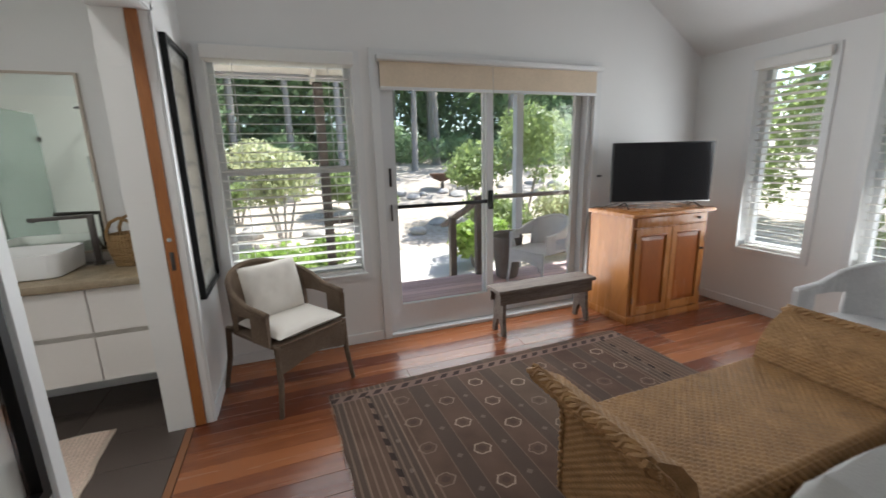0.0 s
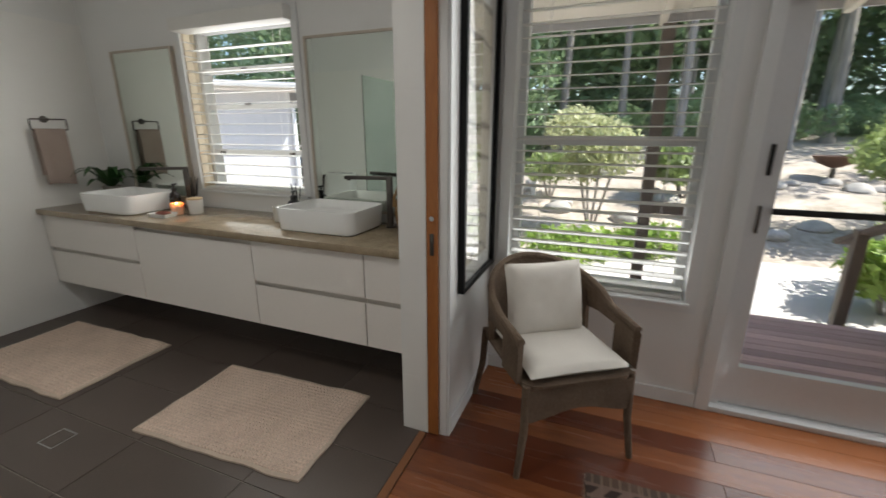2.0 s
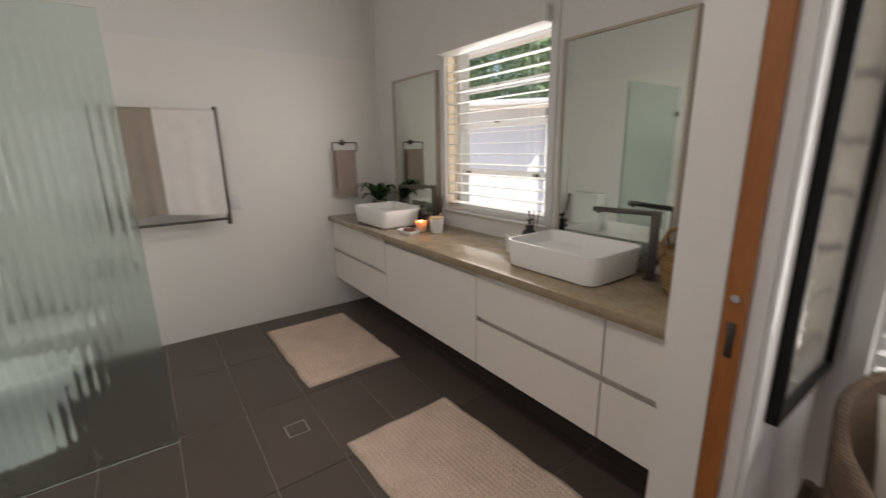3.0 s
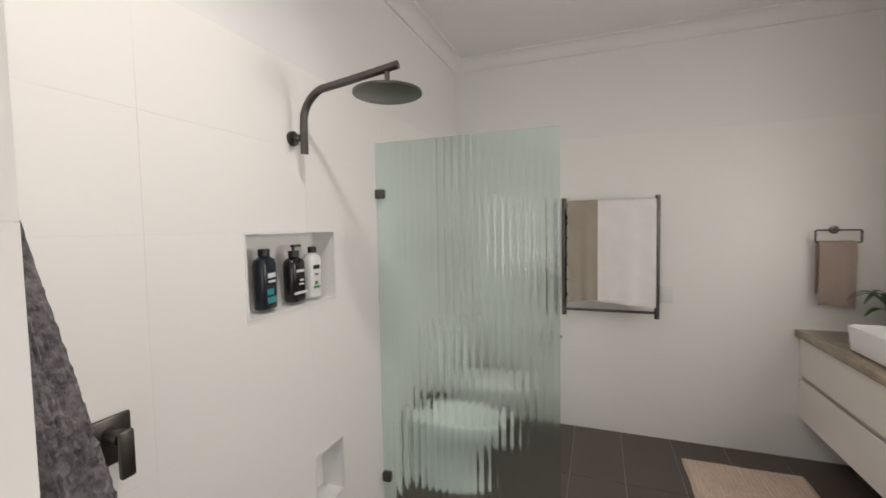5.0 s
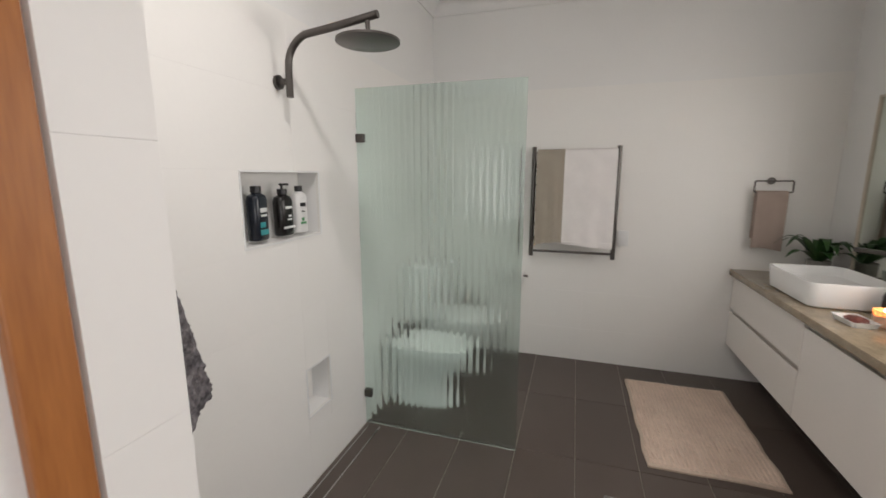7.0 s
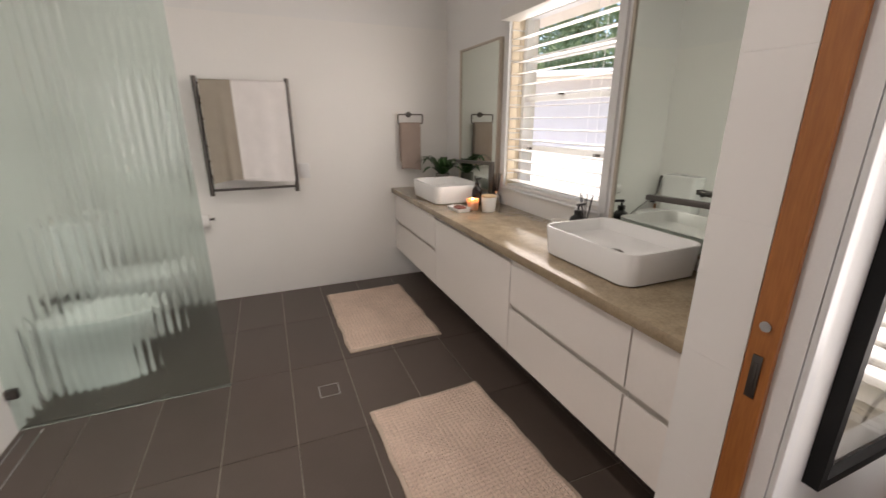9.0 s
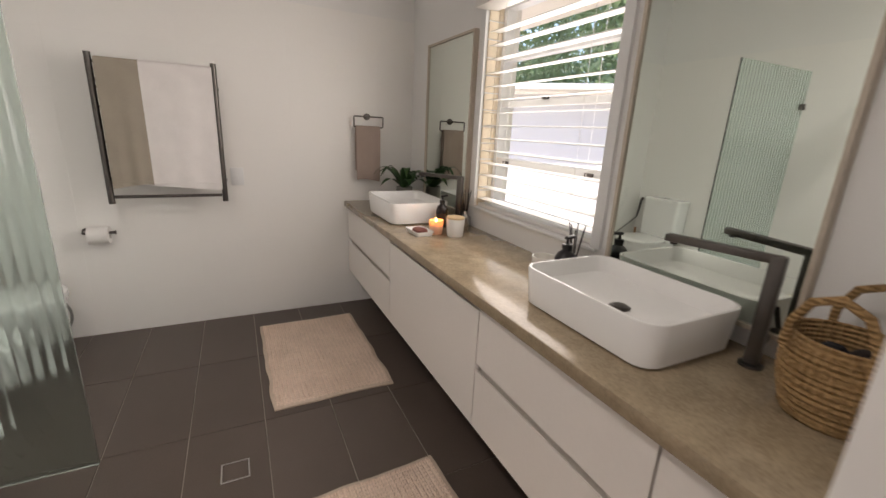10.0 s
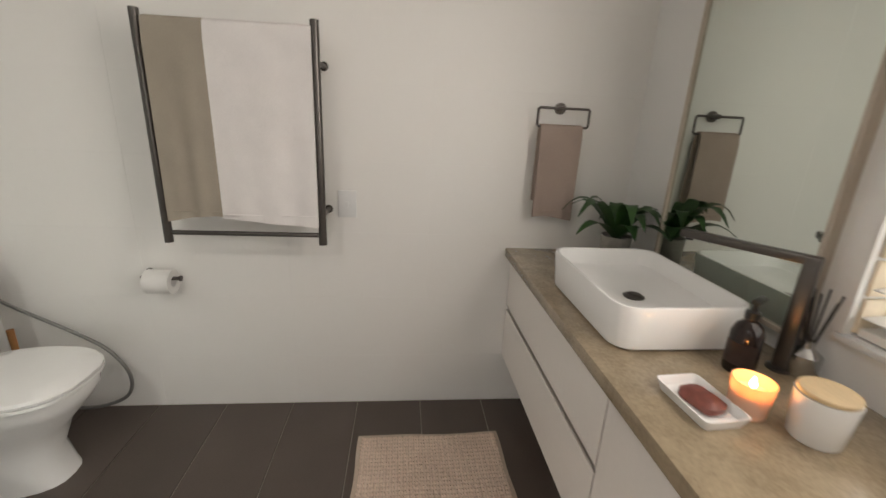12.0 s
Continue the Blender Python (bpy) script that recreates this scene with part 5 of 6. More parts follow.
M_GLAZE = pane_mat("picture_glass", gloss=(0.9, 0.06))
framed_picture((PA, 2.585, 0.645), 0.50, 1.305, art_mat("artwork_sand", (0.40, 0.36, 0.27), (0.25, 0.2, 0.14), 2.2))
framed_picture((PA, 0.535, 0.765), 0.52, 1.305, art_mat("artwork_ochre", (0.52, 0.36, 0.14), (0.12, 0.06, 0.02), 2.6))

# low weathered bench
bn = thing("low_bench", "low weathered dark wooden bench under the glass door", "bench", (1.965, 2.625, 0.0), 1)
bn.scale = (0.935, 0.84, 0.925)
bm = bmesh.new()
rnd = random.Random(12)
rings = []
for i in range(17):
    x = -0.475 + 0.95 * i / 16
    e = [rnd.uniform(-0.002, 0.002) for _ in range(4)]
    rings.append([(x, -0.118 + e[0], 0.372), (x, -0.122 + e[0], 0.380), (x, -0.118 + e[1], 0.398 + e[2]), (x, -0.05, 0.400 + e[3]), (x, 0.05, 0.3985 + e[2]), (x, 0.118 + e[0], 0.398 + e[3]), (x, 0.122 + e[1], 0.380), (x, 0.118 + e[1], 0.372)])
part("plank_top", loft(bm, rings), M_OLDWOOD, bn, smooth=False)
for s in (-1, 1):
    # splayed leg board with a notch cut out of its foot
    def leg_row(z_, wd):
        return [(s * (0.405 + 0.03 * (0.37 - z_)) + k, y, z_) for k, y in ((-0.015, -wd), (0.015, -wd), (0.015, wd), (-0.015, wd))]
    part("leg_board", loft(bmesh.new(), [leg_row(z_, wd) for wd, z_ in ((0.088, 0.13), (0.084, 0.25), (0.082, 0.3715))]), M_OLDWOOD, bn, smooth=False)
    for t_ in (-1, 1):
        rows_ = []
        for z_, y0, y1 in ((0.0, 0.062, 0.108), (0.05, 0.050, 0.102), (0.10, 0.030, 0.093), (0.1295, 0.004, 0.088)):
            xs = s * (0.405 + 0.03 * (0.37 - z_))
            rows_.append([(xs + k, t_ * y, z_) for k, y in ((-0.015, y0), (0.015, y0), (0.015, y1), (-0.015, y1))])
        part("foot", loft(bmesh.new(), rows_), M_OLDWOOD, bn, smooth=False)
for y in (-0.088, 0.088):
    part("apron_rail", B(-0.455, 0.455, y - 0.010, y + 0.010, 0.272, 0.3715, bevel=0.004), M_OLDWOOD, bn)

# pine cabinet and television
cb = thing("pine_cabinet", "honey-coloured pine cabinet with panelled doors", "cabinet", (2.965, 2.575, 0.0), 1)
CW, CD = 0.405, 0.235  # half width and half depth of the carcass
part("carcass", B(-CW, CW, -CD + 0.017, CD, 0.06, 0.862), M_PINE, cb, smooth=False)
part("plinth", B(-CW - 0.004, CW + 0.004, -CD + 0.006, CD, 0.0, 0.0595, bevel=0.004), M_PINE, cb)
part("top", B(-CW - 0.035, CW + 0.035, -CD - 0.03, CD, 0.8625, 0.893, bevel=0.008), M_PINE, cb)
part("frieze_drawer", B(-CW + 0.03, CW - 0.03, -CD, -CD + 0.0165, 0.785, 0.855, bevel=0.004), M_PINE, cb)
knob = [(0.006, 0), (0.013, 0.012), (0.010, 0.02)]
part("drawer_knob", lathe(bmesh.new(), (0, 0, 0), knob, 14), M_OLDWOOD, cb).matrix_basis = pose(0.28, -CD - 0.0005, 0.82, 90, 0, 0)
for s in (-1, 1):
    xi, xo = s * 0.004, s * (CW - 0.035)
    pi_, po_ = s * 0.055, s * (CW - 0.085)
    dr = part("panel_door", wall_with_holes("y", -CD, -CD + 0.0165, min(xi, xo), max(xi, xo), 0.075, 0.772, [(min(pi_, po_), max(pi_, po_), 0.135, 0.705)]), M_PINE, cb, smooth=False)
    bm = bmesh.new()
    xa, xb = min(pi_, po_) + 0.0005, max(pi_, po_) - 0.0005
    loft(bm, [[(x, y, z) for x, z in ((xa + i, 0.1355 + i), (xb - i, 0.1355 + i), (xb - i, 0.7045 - i), (xa + i, 0.7045 - i))] for y, i in ((-CD + 0.0164, 0.0), (-CD + 0.013, 0.004), (-CD + 0.006, 0.032))])
    part("raised_panel", bm, M_PINE_R, dr, smooth=False)
    part("top_moulding", B(min(pi_, po_), max(pi_, po_), -CD - 0.007, -CD - 0.0004, 0.707, 0.722, bevel=0.003), M_PINE_R, dr)
    for z in (0.20, 0.64):
        part("hinge", B(xo - 0.006, xo + 0.006, -CD - 0.003, -CD - 0.0004, z - 0.025, z + 0.025), M_OLDWOOD, dr, smooth=False)
part("door_knob", lathe(bmesh.new(), (0, 0, 0), knob, 14), M_BLACK, cb).matrix_basis = pose(0.335, -CD - 0.0005, 0.56, 90, 0, 0)

tv = thing("television", "black flat-screen television on two feet", "television", (3.02, 2.525, 0.8935), -20)
part("cabinet_shell", B(-0.41, 0.41, 0.004, 0.045, 0.045, 0.53, bevel=0.006), M_BLACK, tv)
part("screen", B(-0.402, 0.402, 0.0005, 0.0038, 0.056, 0.522), mat("tv_screen", (0.006, 0.006, 0.008), 0.08, vary=0.05, rough_vary=0.02), tv, "glossy dark screen", smooth=False)
part("bezel_bottom", B(-0.41, 0.41, -0.001, 0.0038, 0.044, 0.0555), M_CHROME, tv, smooth=False)
for s in (-1, 1):
    bm = bmesh.new()
    tube(bm, [(s * 0.30, -0.09, 0.006), (s * 0.28, 0.02, 0.044), (s * 0.30, 0.11, 0.006)], 0.006, 8)
    part("foot", bm, M_BLACK, tv)

cable = thing("television_cable", "thin black cable hanging from the television", "cable", (0, 0, 0))
bm = bmesh.new()
tube(bm, [(2.86, 2.62, 1.00), (2.74, 2.70, 0.93), (2.64, 2.76, 0.899), (2.585, 2.80, 0.90), (2.55, 2.835, 0.86), (2.535, 2.85, 0.60), (2.535, 2.85, 0.20)], 0.0035, 8)
part("cord", bm, M_BLACK, cable)
solid("wall_hook", B(-0.022, 0.022, -0.012, -0.001, -0.008, 0.008, bevel=0.003), M_GUN, "small dark metal hook on the white wall", "hook", (2.67, N, 1.155))

# kilim rug
M_RUG = mat("kilim", (0.16, 0.105, 0.075), 0.95, vary=0.12, scale=5, fine=200, bump=0.5, bump_scale=260, spec=0.1, tint=(0.085, 0.055, 0.04))
RUG_W, RUG_D = 2.14, 1.75


def rug_nodes(m):
    n, l = m.node_tree.nodes, m.node_tree.links
    p = n["Principled BSDF"]
    ramp = [q for q in n if q.type == "VALTORGB"][0]
    tc, sp = n.new("ShaderNodeTexCoord"), n.new("ShaderNodeSeparateXYZ")
    l.new(tc.outputs["Object"], sp.inputs["Vector"])

    def mth(op, a, b=None, c=None):
        q = n.new("ShaderNodeMath")
        q.operation = op
        for i, v in enumerate((a, b, c)):
            if v is None:
                continue
            if isinstance(v, (int, float)):
                q.inputs[i].default_value = v
            else:
                l.new(v, q.inputs[i])
        return q.outputs[0]
    x, y = sp.outputs["X"], sp.outputs["Y"]
    # broad warm stripes between narrow dark ones
    cols = mth("ADD", mth("MULTIPLY", x, 1 / 0.235), 0.5)
    idx, fx = mth("FLOOR", cols), mth("SUBTRACT", mth("FRACT", cols), 0.5)
    ax = mth("ABSOLUTE", fx)
    wn_ = n.new("ShaderNodeTexWhiteNoise")
    wn_.noise_dimensions = "1D"
    l.new(idx, wn_.inputs["W"])
    band = n.new("ShaderNodeValToRGB")
    band.color_ramp.interpolation = "CONSTANT"
    e = band.color_ramp.elements
    e[0].color, e[0].position = (0.130, 0.084, 0.063, 1), 0.0
    e[1].color, e[1].position = (0.152, 0.083, 0.063, 1), 0.3
    for pos, c in ((0.55, (0.140, 0.098, 0.073, 1)), (0.78, (0.115, 0.073, 0.056, 1))):
        q = e.new(pos)
        q.color = c
    l.new(wn_.outputs["Value"], band.inputs["Fac"])
    mul = n.new("ShaderNodeMixRGB")
    mul.blend_type, mul.inputs["Fac"].default_value = "MULTIPLY", 0.8
    worn_map = n.new("ShaderNodeMapRange")
    worn_map.inputs["From Min"].default_value, worn_map.inputs["From Max"].default_value = 0.3, 0.7
    worn_map.inputs["To Min"].default_value = 0.6
    l.new([q for q in n if q.type == "TEX_NOISE"][0].outputs["Fac"], worn_map.inputs["Value"])
    l.new(band.outputs["Color"], mul.inputs[1])
    l.new(worn_map.outputs["Result"], mul.inputs[2])
    colour = mul.outputs["Color"]

    def over(mask, c):
        nonlocal colour
        mm = n.new("ShaderNodeMixRGB")
        l.new(mask, mm.inputs["Fac"])
        l.new(colour, mm.inputs[1])
        mm.inputs[2].default_value = (*c, 1)
        colour = mm.outputs["Color"]
    dark = mth("GREATER_THAN", ax, 0.31)
    over(mth("MULTIPLY", dark, 0.7), (0.080, 0.060, 0.050))
    thin = mth("MULTIPLY", mth("GREATER_THAN", ax, 0.295), mth("LESS_THAN", ax, 0.318))
    over(mth("MULTIPLY", thin, 0.4), (0.26, 0.19, 0.14))
    # weft ribs
    rib = mth("LESS_THAN", mth("FRACT", mth("MULTIPLY", y, 1 / 0.009)), 0.35)
    over(mth("MULTIPLY", rib, 0.14), (0.04, 0.03, 0.025))
    # hexagon motifs, shifted from stripe to stripe and worn unevenly
    shift = mth("MULTIPLY", mth("MODULO", mth("ABSOLUTE", idx), 2.0), 0.5)
    rows = mth("ADD", mth("MULTIPLY", y, 1 / 0.215), shift)
    fy = mth("SUBTRACT", mth("FRACT", rows), 0.5)
    ay = mth("ABSOLUTE", fy)
    hexa = mth("MAXIMUM", mth("MULTIPLY", ay, 1.15), mth("MULTIPLY_ADD", ax, 0.95, mth("MULTIPLY", ay, 0.6)))
    jag = n.new("ShaderNodeTexNoise")
    jag.inputs["Scale"].default_value = 45.0
    l.new(tc.outputs["Object"], jag.inputs["Vector"])
    hexa = mth("ADD", hexa, mth("MULTIPLY_ADD", jag.outputs["Fac"], 0.06, -0.03))
    ring_ = mth("MULTIPLY", mth("LESS_THAN", hexa, 0.205), mth("GREATER_THAN", hexa, 0.165))
    core = mth("LESS_THAN", hexa, 0.09)
    keep = mth("MULTIPLY", mth("LESS_THAN", mth("ABSOLUTE", x), RUG_W / 2 - 0.24), mth("LESS_THAN", y, RUG_D / 2 - 0.16))
    cell = n.new("ShaderNodeTexWhiteNoise")
    cell.noise_dimensions = "1D"
    l.new(mth("ADD", mth("MULTIPLY", idx, 7.31), mth("FLOOR", rows)), cell.inputs["W"])
    worn = mth("MULTIPLY_ADD", cell.outputs["Value"], 0.55, 0.15)
    over(mth("MULTIPLY", mth("MULTIPLY", ring_, keep), worn), (0.42, 0.33, 0.25))
    over(mth("MULTIPLY", mth("MULTIPLY", core, keep), 0.45), (0.06, 0.042, 0.036))
    # small diamonds on the dark stripes
    dx = mth("ABSOLUTE", mth("SUBTRACT", mth("FRACT", cols), mth("GREATER_THAN", fx, 0.0)))
    small = mth("LESS_THAN", mth("ADD", dx, mth("ABSOLUTE", mth("SUBTRACT", mth("FRACT", mth("MULTIPLY", y, 1 / 0.215)), 0.5))), 0.075)
    over(mth("MULTIPLY", mth("MULTIPLY", small, keep), 0.3), (0.30, 0.24, 0.19))
    # fine stripes along both ends
    fine_ = mth("MULTIPLY", mth("GREATER_THAN", mth("ABSOLUTE", x), RUG_W / 2 - 0.34), mth("LESS_THAN", mth("FRACT", mth("MULTIPLY", x, 1 / 0.034)), 0.3))
    over(mth("MULTIPLY", fine_, 0.35), (0.30, 0.22, 0.16))
    # running border: dark hooks between pale lines
    edge = mth("SUBTRACT", RUG_D / 2, y)
    inb = mth("MULTIPLY", mth("GREATER_THAN", edge, 0.045), mth("LESS_THAN", edge, 0.115))
    over(mth("MULTIPLY", inb, 0.8), (0.20, 0.135, 0.11))
    hook = mth("LESS_THAN", mth("FRACT", mth("ADD", mth("MULTIPLY", x, 1 / 0.085), mth("MULTIPLY", edge, 9.0))), 0.5)
    mid_ = mth("MULTIPLY", mth("GREATER_THAN", edge, 0.06), mth("LESS_THAN", edge, 0.10))
    over(mth("MULTIPLY", mth("MULTIPLY", hook, mid_), 0.9), (0.035, 0.024, 0.022))
    side = mth("SUBTRACT", RUG_W / 2, mth("ABSOLUTE", x))
    hook2 = mth("LESS_THAN", mth("FRACT", mth("ADD", mth("MULTIPLY", y, 1 / 0.11), mth("MULTIPLY", side, 6.0))), 0.5)
    ms = mth("MULTIPLY", mth("MULTIPLY", mth("GREATER_THAN", side, 0.185), mth("LESS_THAN", side, 0.21)), mth("GREATER_THAN", edge, 0.1))
    over(mth("MULTIPLY", mth("MULTIPLY", hook2, ms), 0.9), (0.03, 0.022, 0.02))
    l.new(colour, p.inputs["Base Color"])


rug_nodes(M_RUG)
rug = thing("kilim_rug", "worn brown flat-woven kilim rug with diamond motifs", "rug", (1.355, 1.385, 0.0005), 2.2)
bm = bmesh.new()
rnd = random.Random(3)
nx, ny = 60, 48
gr = []
for k, zz in ((0, 0.0), (1, 0.006)):
    gr.append([[bm.verts.new(((i / nx - 0.5) * RUG_W + (0.004 * math.sin(j * 0.9) if i in (0, nx) else 0), (j / ny - 0.5) * RUG_D + 0.003 * math.sin(i * 0.7) * (1 if j in (0, ny) else 0), zz + (rnd.uniform(0, 0.0012) if k else 0))) for i in range(nx + 1)] for j in range(ny + 1)])
for k in (0, 1):
    for j in range(ny):
        for i in range(nx):
            bm.faces.new((gr[k][j][i], gr[k][j][i + 1], gr[k][j + 1][i + 1], gr[k][j + 1][i]))
for j in range(ny):
    for i in (0, nx):
        bm.faces.new((gr[0][j][i], gr[0][j + 1][i], gr[1][j + 1][i], gr[1][j][i]))
for i in range(nx):
    for j in (0, ny):
        bm.faces.new((gr[0][j][i], gr[0][j][i + 1], gr[1][j][i + 1], gr[1][j][i]))
part("woven_field", bm, M_RUG, rug)
bm = bmesh.new()
for s in (-1, 1):
    for i in range(170):
        y = -RUG_D / 2 + RUG_D * (i + 0.5) / 170
        x = s * (RUG_W / 2 - 0.002)
        ln, dv = rnd.uniform(0.012, 0.024), rnd.uniform(-0.008, 0.008)
        bm.faces.new([bm.verts.new(q) for q in ((x, y - 0.0022, 0.003), (x + s * ln, y + dv, 0.0012), (x, y + 0.0022, 0.003))])
fr = part("fringe", bm, mat("rug_fringe", (0.42, 0.34, 0.25), 0.95, vary=0.1), rug, "pale short fringe", smooth=False)
fr["kind"] = "stuff"

# rattan bench at the foot of the bed
rt = thing("rattan_bench", "golden woven rattan bench with flared arms and plaited edges", "bench", (1.625, 0.855, 0.0), 1)


def woven(profile, u0, u1, axis, out=1, pitch=0.014, strand=0.017, amp=0.005):
    """A closed profile swept along an axis, its skin raised strand by strand in an over-and-under weave."""
    pts, run = [], 0.0
    for (a, b), (c, d) in zip(profile, profile[1:] + profile[:1]):
        ln = math.hypot(c - a, d - b)
        k = max(1, round(ln / (pitch / 4)))
        nx_, nz_ = out * (d - b) / ln, -out * (c - a) / ln
        for i in range(k):
            pts.append((a + (c - a) * i / k, b + (d - b) * i / k, nx_, nz_, (run + ln * i / k) / pitch))
        run += ln
    bm = bmesh.new()
    n_ = max(2, round((u1 - u0) / (strand / 3)))
    rings = []
    for i in range(n_ + 1):
        u = u0 + (u1 - u0) * i / n_
        ring_ = []
        for a, b, nx_, nz_, q in pts:
            w_ = amp * abs(math.sin(math.pi * q)) * (0.5 + 0.5 * math.sin(math.pi * u / strand + math.pi * math.floor(q)))
            w_ += 0.003 * noise.noise(Vector((u * 9, a * 9, b * 9)))
            ring_.append((a + nx_ * w_, u, b + nz_ * w_) if axis == "y" else (u, a + nx_ * w_, b + nz_ * w_))
        rings.append(ring_)
    return loft(bm, rings)


def rope(pts, r, turns):
    """A plaited edge: three strands wound round one line."""
    bm = bmesh.new()
    line = []
    for a, b in zip(pts, pts[1:]):
        a, b = Vector(a), Vector(b)
        k = max(2, int((b - a).length / 0.010))
        line += [a.lerp(b, i / k) for i in range(k)]
    line.append(Vector(pts[-1]))
    for ph in (0, 2.1, 4.2):
        path = [(p.x + r * 0.6 * math.cos(i * turns + ph), p.y + r * 0.35 * math.sin(i * turns * 2 + ph), p.z + r * 0.6 * math.sin(i * turns + ph)) for i, p in enumerate(line)]
        tube(bm, path, r * 0.55, 6)
    return bm


ARM = [(0.512, 0.03), (0.512, 0.40), (0.535, 0.475), (0.60, 0.55), (0.675, 0.588), (0.715, 0.602), (0.735, 0.588), (0.725, 0.562), (0.65, 0.52), (0.592, 0.45), (0.572, 0.38), (0.572, 0.03)]
for s in (-1, 1):
    ar = part("flared_arm", woven([(s * x, z) for x, z in ARM], -0.255, 0.255, "y", -s), M_RATTAN, rt)
    part("braided_top", rope([(s * 0.715, -0.262, 0.598), (s * 0.715, 0.262, 0.598)], 0.022, 0.8), M_RATTAN, ar, "thick plaited rattan edge")
    for y in (-0.262, 0.262):
        part("braided_edge", rope([(s * x, y, z) for x, z in ((0.572, 0.04), (0.572, 0.38), (0.592, 0.45), (0.65, 0.52), (0.715, 0.588))], 0.014, 0.7), M_RATTAN, ar)
part("woven_seat", woven([(-0.255, 0.31), (-0.262, 0.33), (-0.262, 0.375), (-0.25, 0.39), (0.25, 0.39), (0.262, 0.375), (0.262, 0.33), (0.255, 0.31)], -0.505, 0.505, "x", -1), M_RATTAN, rt)
for y in (-0.25, 0.25):
    part("front_panel", woven([(y - 0.008, 0.05), (y - 0.008, 0.305), (y + 0.008, 0.305), (y + 0.008, 0.05)], -0.51, 0.51, "x", -1, amp=0.003), M_RATTAN, rt)

# bed with white quilt
bed = thing("bed", "bed with a thick white quilt and timber base", "bed", (2.07, -0.50, 0.0))
part("bed_base", B(-0.80, 0.80, -1.02, 1.0, 0.12, 0.30, bevel=0.01), M_PINE, bed)
for x in (-0.74, 0.74):
    for y in (-0.95, 0.93):
        part("leg", B(x - 0.03, x + 0.03, y - 0.03, y + 0.03, 0.0, 0.1195, bevel=0.004), M_PINE, bed)
part("mattress", loft(bmesh.new(), [rrect(0, -0.01, 1.56, 1.98, 0.08, z, 4) for z in (0.301, 0.34, 0.48)] + [rrect(0, -0.01, 1.52, 1.94, 0.08, 0.50, 4)]), M_LINEN, bed)
bm = bmesh.new()
rnd = random.Random(21)
nx, ny = 40, 44
vs = []
for j in range(ny + 1):
    row = []
    for i in range(nx + 1):
        u, v_ = i / nx - 0.5, j / ny
        x, y = u * 1.72, -0.55 + v_ * 1.60
        drop = max(0.0, abs(x) - 0.76) * 3.2 + max(0.0, y - 0.96) * 3.0
        z = 0.545 - min(drop, 0.24) + 0.018 * noise.noise(Vector((x * 3, y * 3, 1))) + 0.008 * noise.noise(Vector((x * 9, y * 9, 4)))
        row.append(bm.verts.new((max(-0.84, min(0.84, x)), min(y, 1.02), z)))
    vs.append(row)
for j in range(ny):
    for i in range(nx):
        bm.faces.new((vs[j][i], vs[j][i + 1], vs[j + 1][i + 1], vs[j + 1][i]))
bmesh.ops.solidify(bm, geom=bm.faces[:], thickness=0.03)
part("quilt", bm, M_LINEN, bed, "thick white quilt")

wicker_chair("cane_armchair", "white-painted cane armchair by the east windows", (2.93, 1.05, 0.0), -98, M_CANE_W, False)

# ---- outdoors ----
M_GRASS = mat("gravel_lawn_and_soil", (0.50, 0.43, 0.37), 0.95, vary=0.3, scale=1.9, fine=11, tint=(0.15, 0.125, 0.08), bump=0.6, bump_scale=30)
M_PAVE = mat("pale_concrete", (0.60, 0.56, 0.52), 0.85, vary=0.1, scale=1.2, fine=30, bump=0.2)
M_DECK = mat("red_brown_decking", (0.52, 0.36, 0.345), 0.6, vary=0.2, scale=3, fine=25, stretch=(0.6, 6, 1), per_object=0.5, bump=0.2)
M_POST = mat("grey_brown_post", (0.19, 0.155, 0.13), 0.7, vary=0.2, stretch=(5, 5, 1), bump=0.2)
M_POSTW = mat("pale_post", (0.45, 0.48, 0.52), 0.6, vary=0.08)
M_ROCK = mat("garden_rock", (0.45, 0.42, 0.38), 0.9, vary=0.25, scale=5, fine=40, bump=0.8, bump_scale=20)
M_BARK = mat("pale_gum_bark", (0.30, 0.27, 0.24), 0.85, vary=0.35, scale=3, fine=20, stretch=(4, 4, 0.6), bump=0.5, bump_scale=30)
M_RENDER = mat("white_render", (0.55, 0.55, 0.56), 0.8, vary=0.04, bump=0.15)
M_EAVE = mat("cream_eave", (0.74, 0.69, 0.61), 0.7, vary=0.05)


def leaf_mat(name, base, dark):
    m = mat(name, base, 0.5, vary=0.3, scale=1.2, fine=12, tint=dark)
    n, l = m.node_tree.nodes, m.node_tree.links
    p = n["Principled BSDF"]
    tr_ = n.new("ShaderNodeBsdfTranslucent")
    ramp = [q for q in n if q.type == "VALTORGB"][0]
    l.new(ramp.outputs["Color"], tr_.inputs["Color"])
    mix = n.new("ShaderNodeMixShader")
    mix.inputs["Fac"].default_value = 0.5
    l.new(p.outputs[0], mix.inputs[1])
    l.new(tr_.outputs[0], mix.inputs[2])
    l.new(mix.outputs[0], n["Material Output"].inputs["Surface"])
    return m


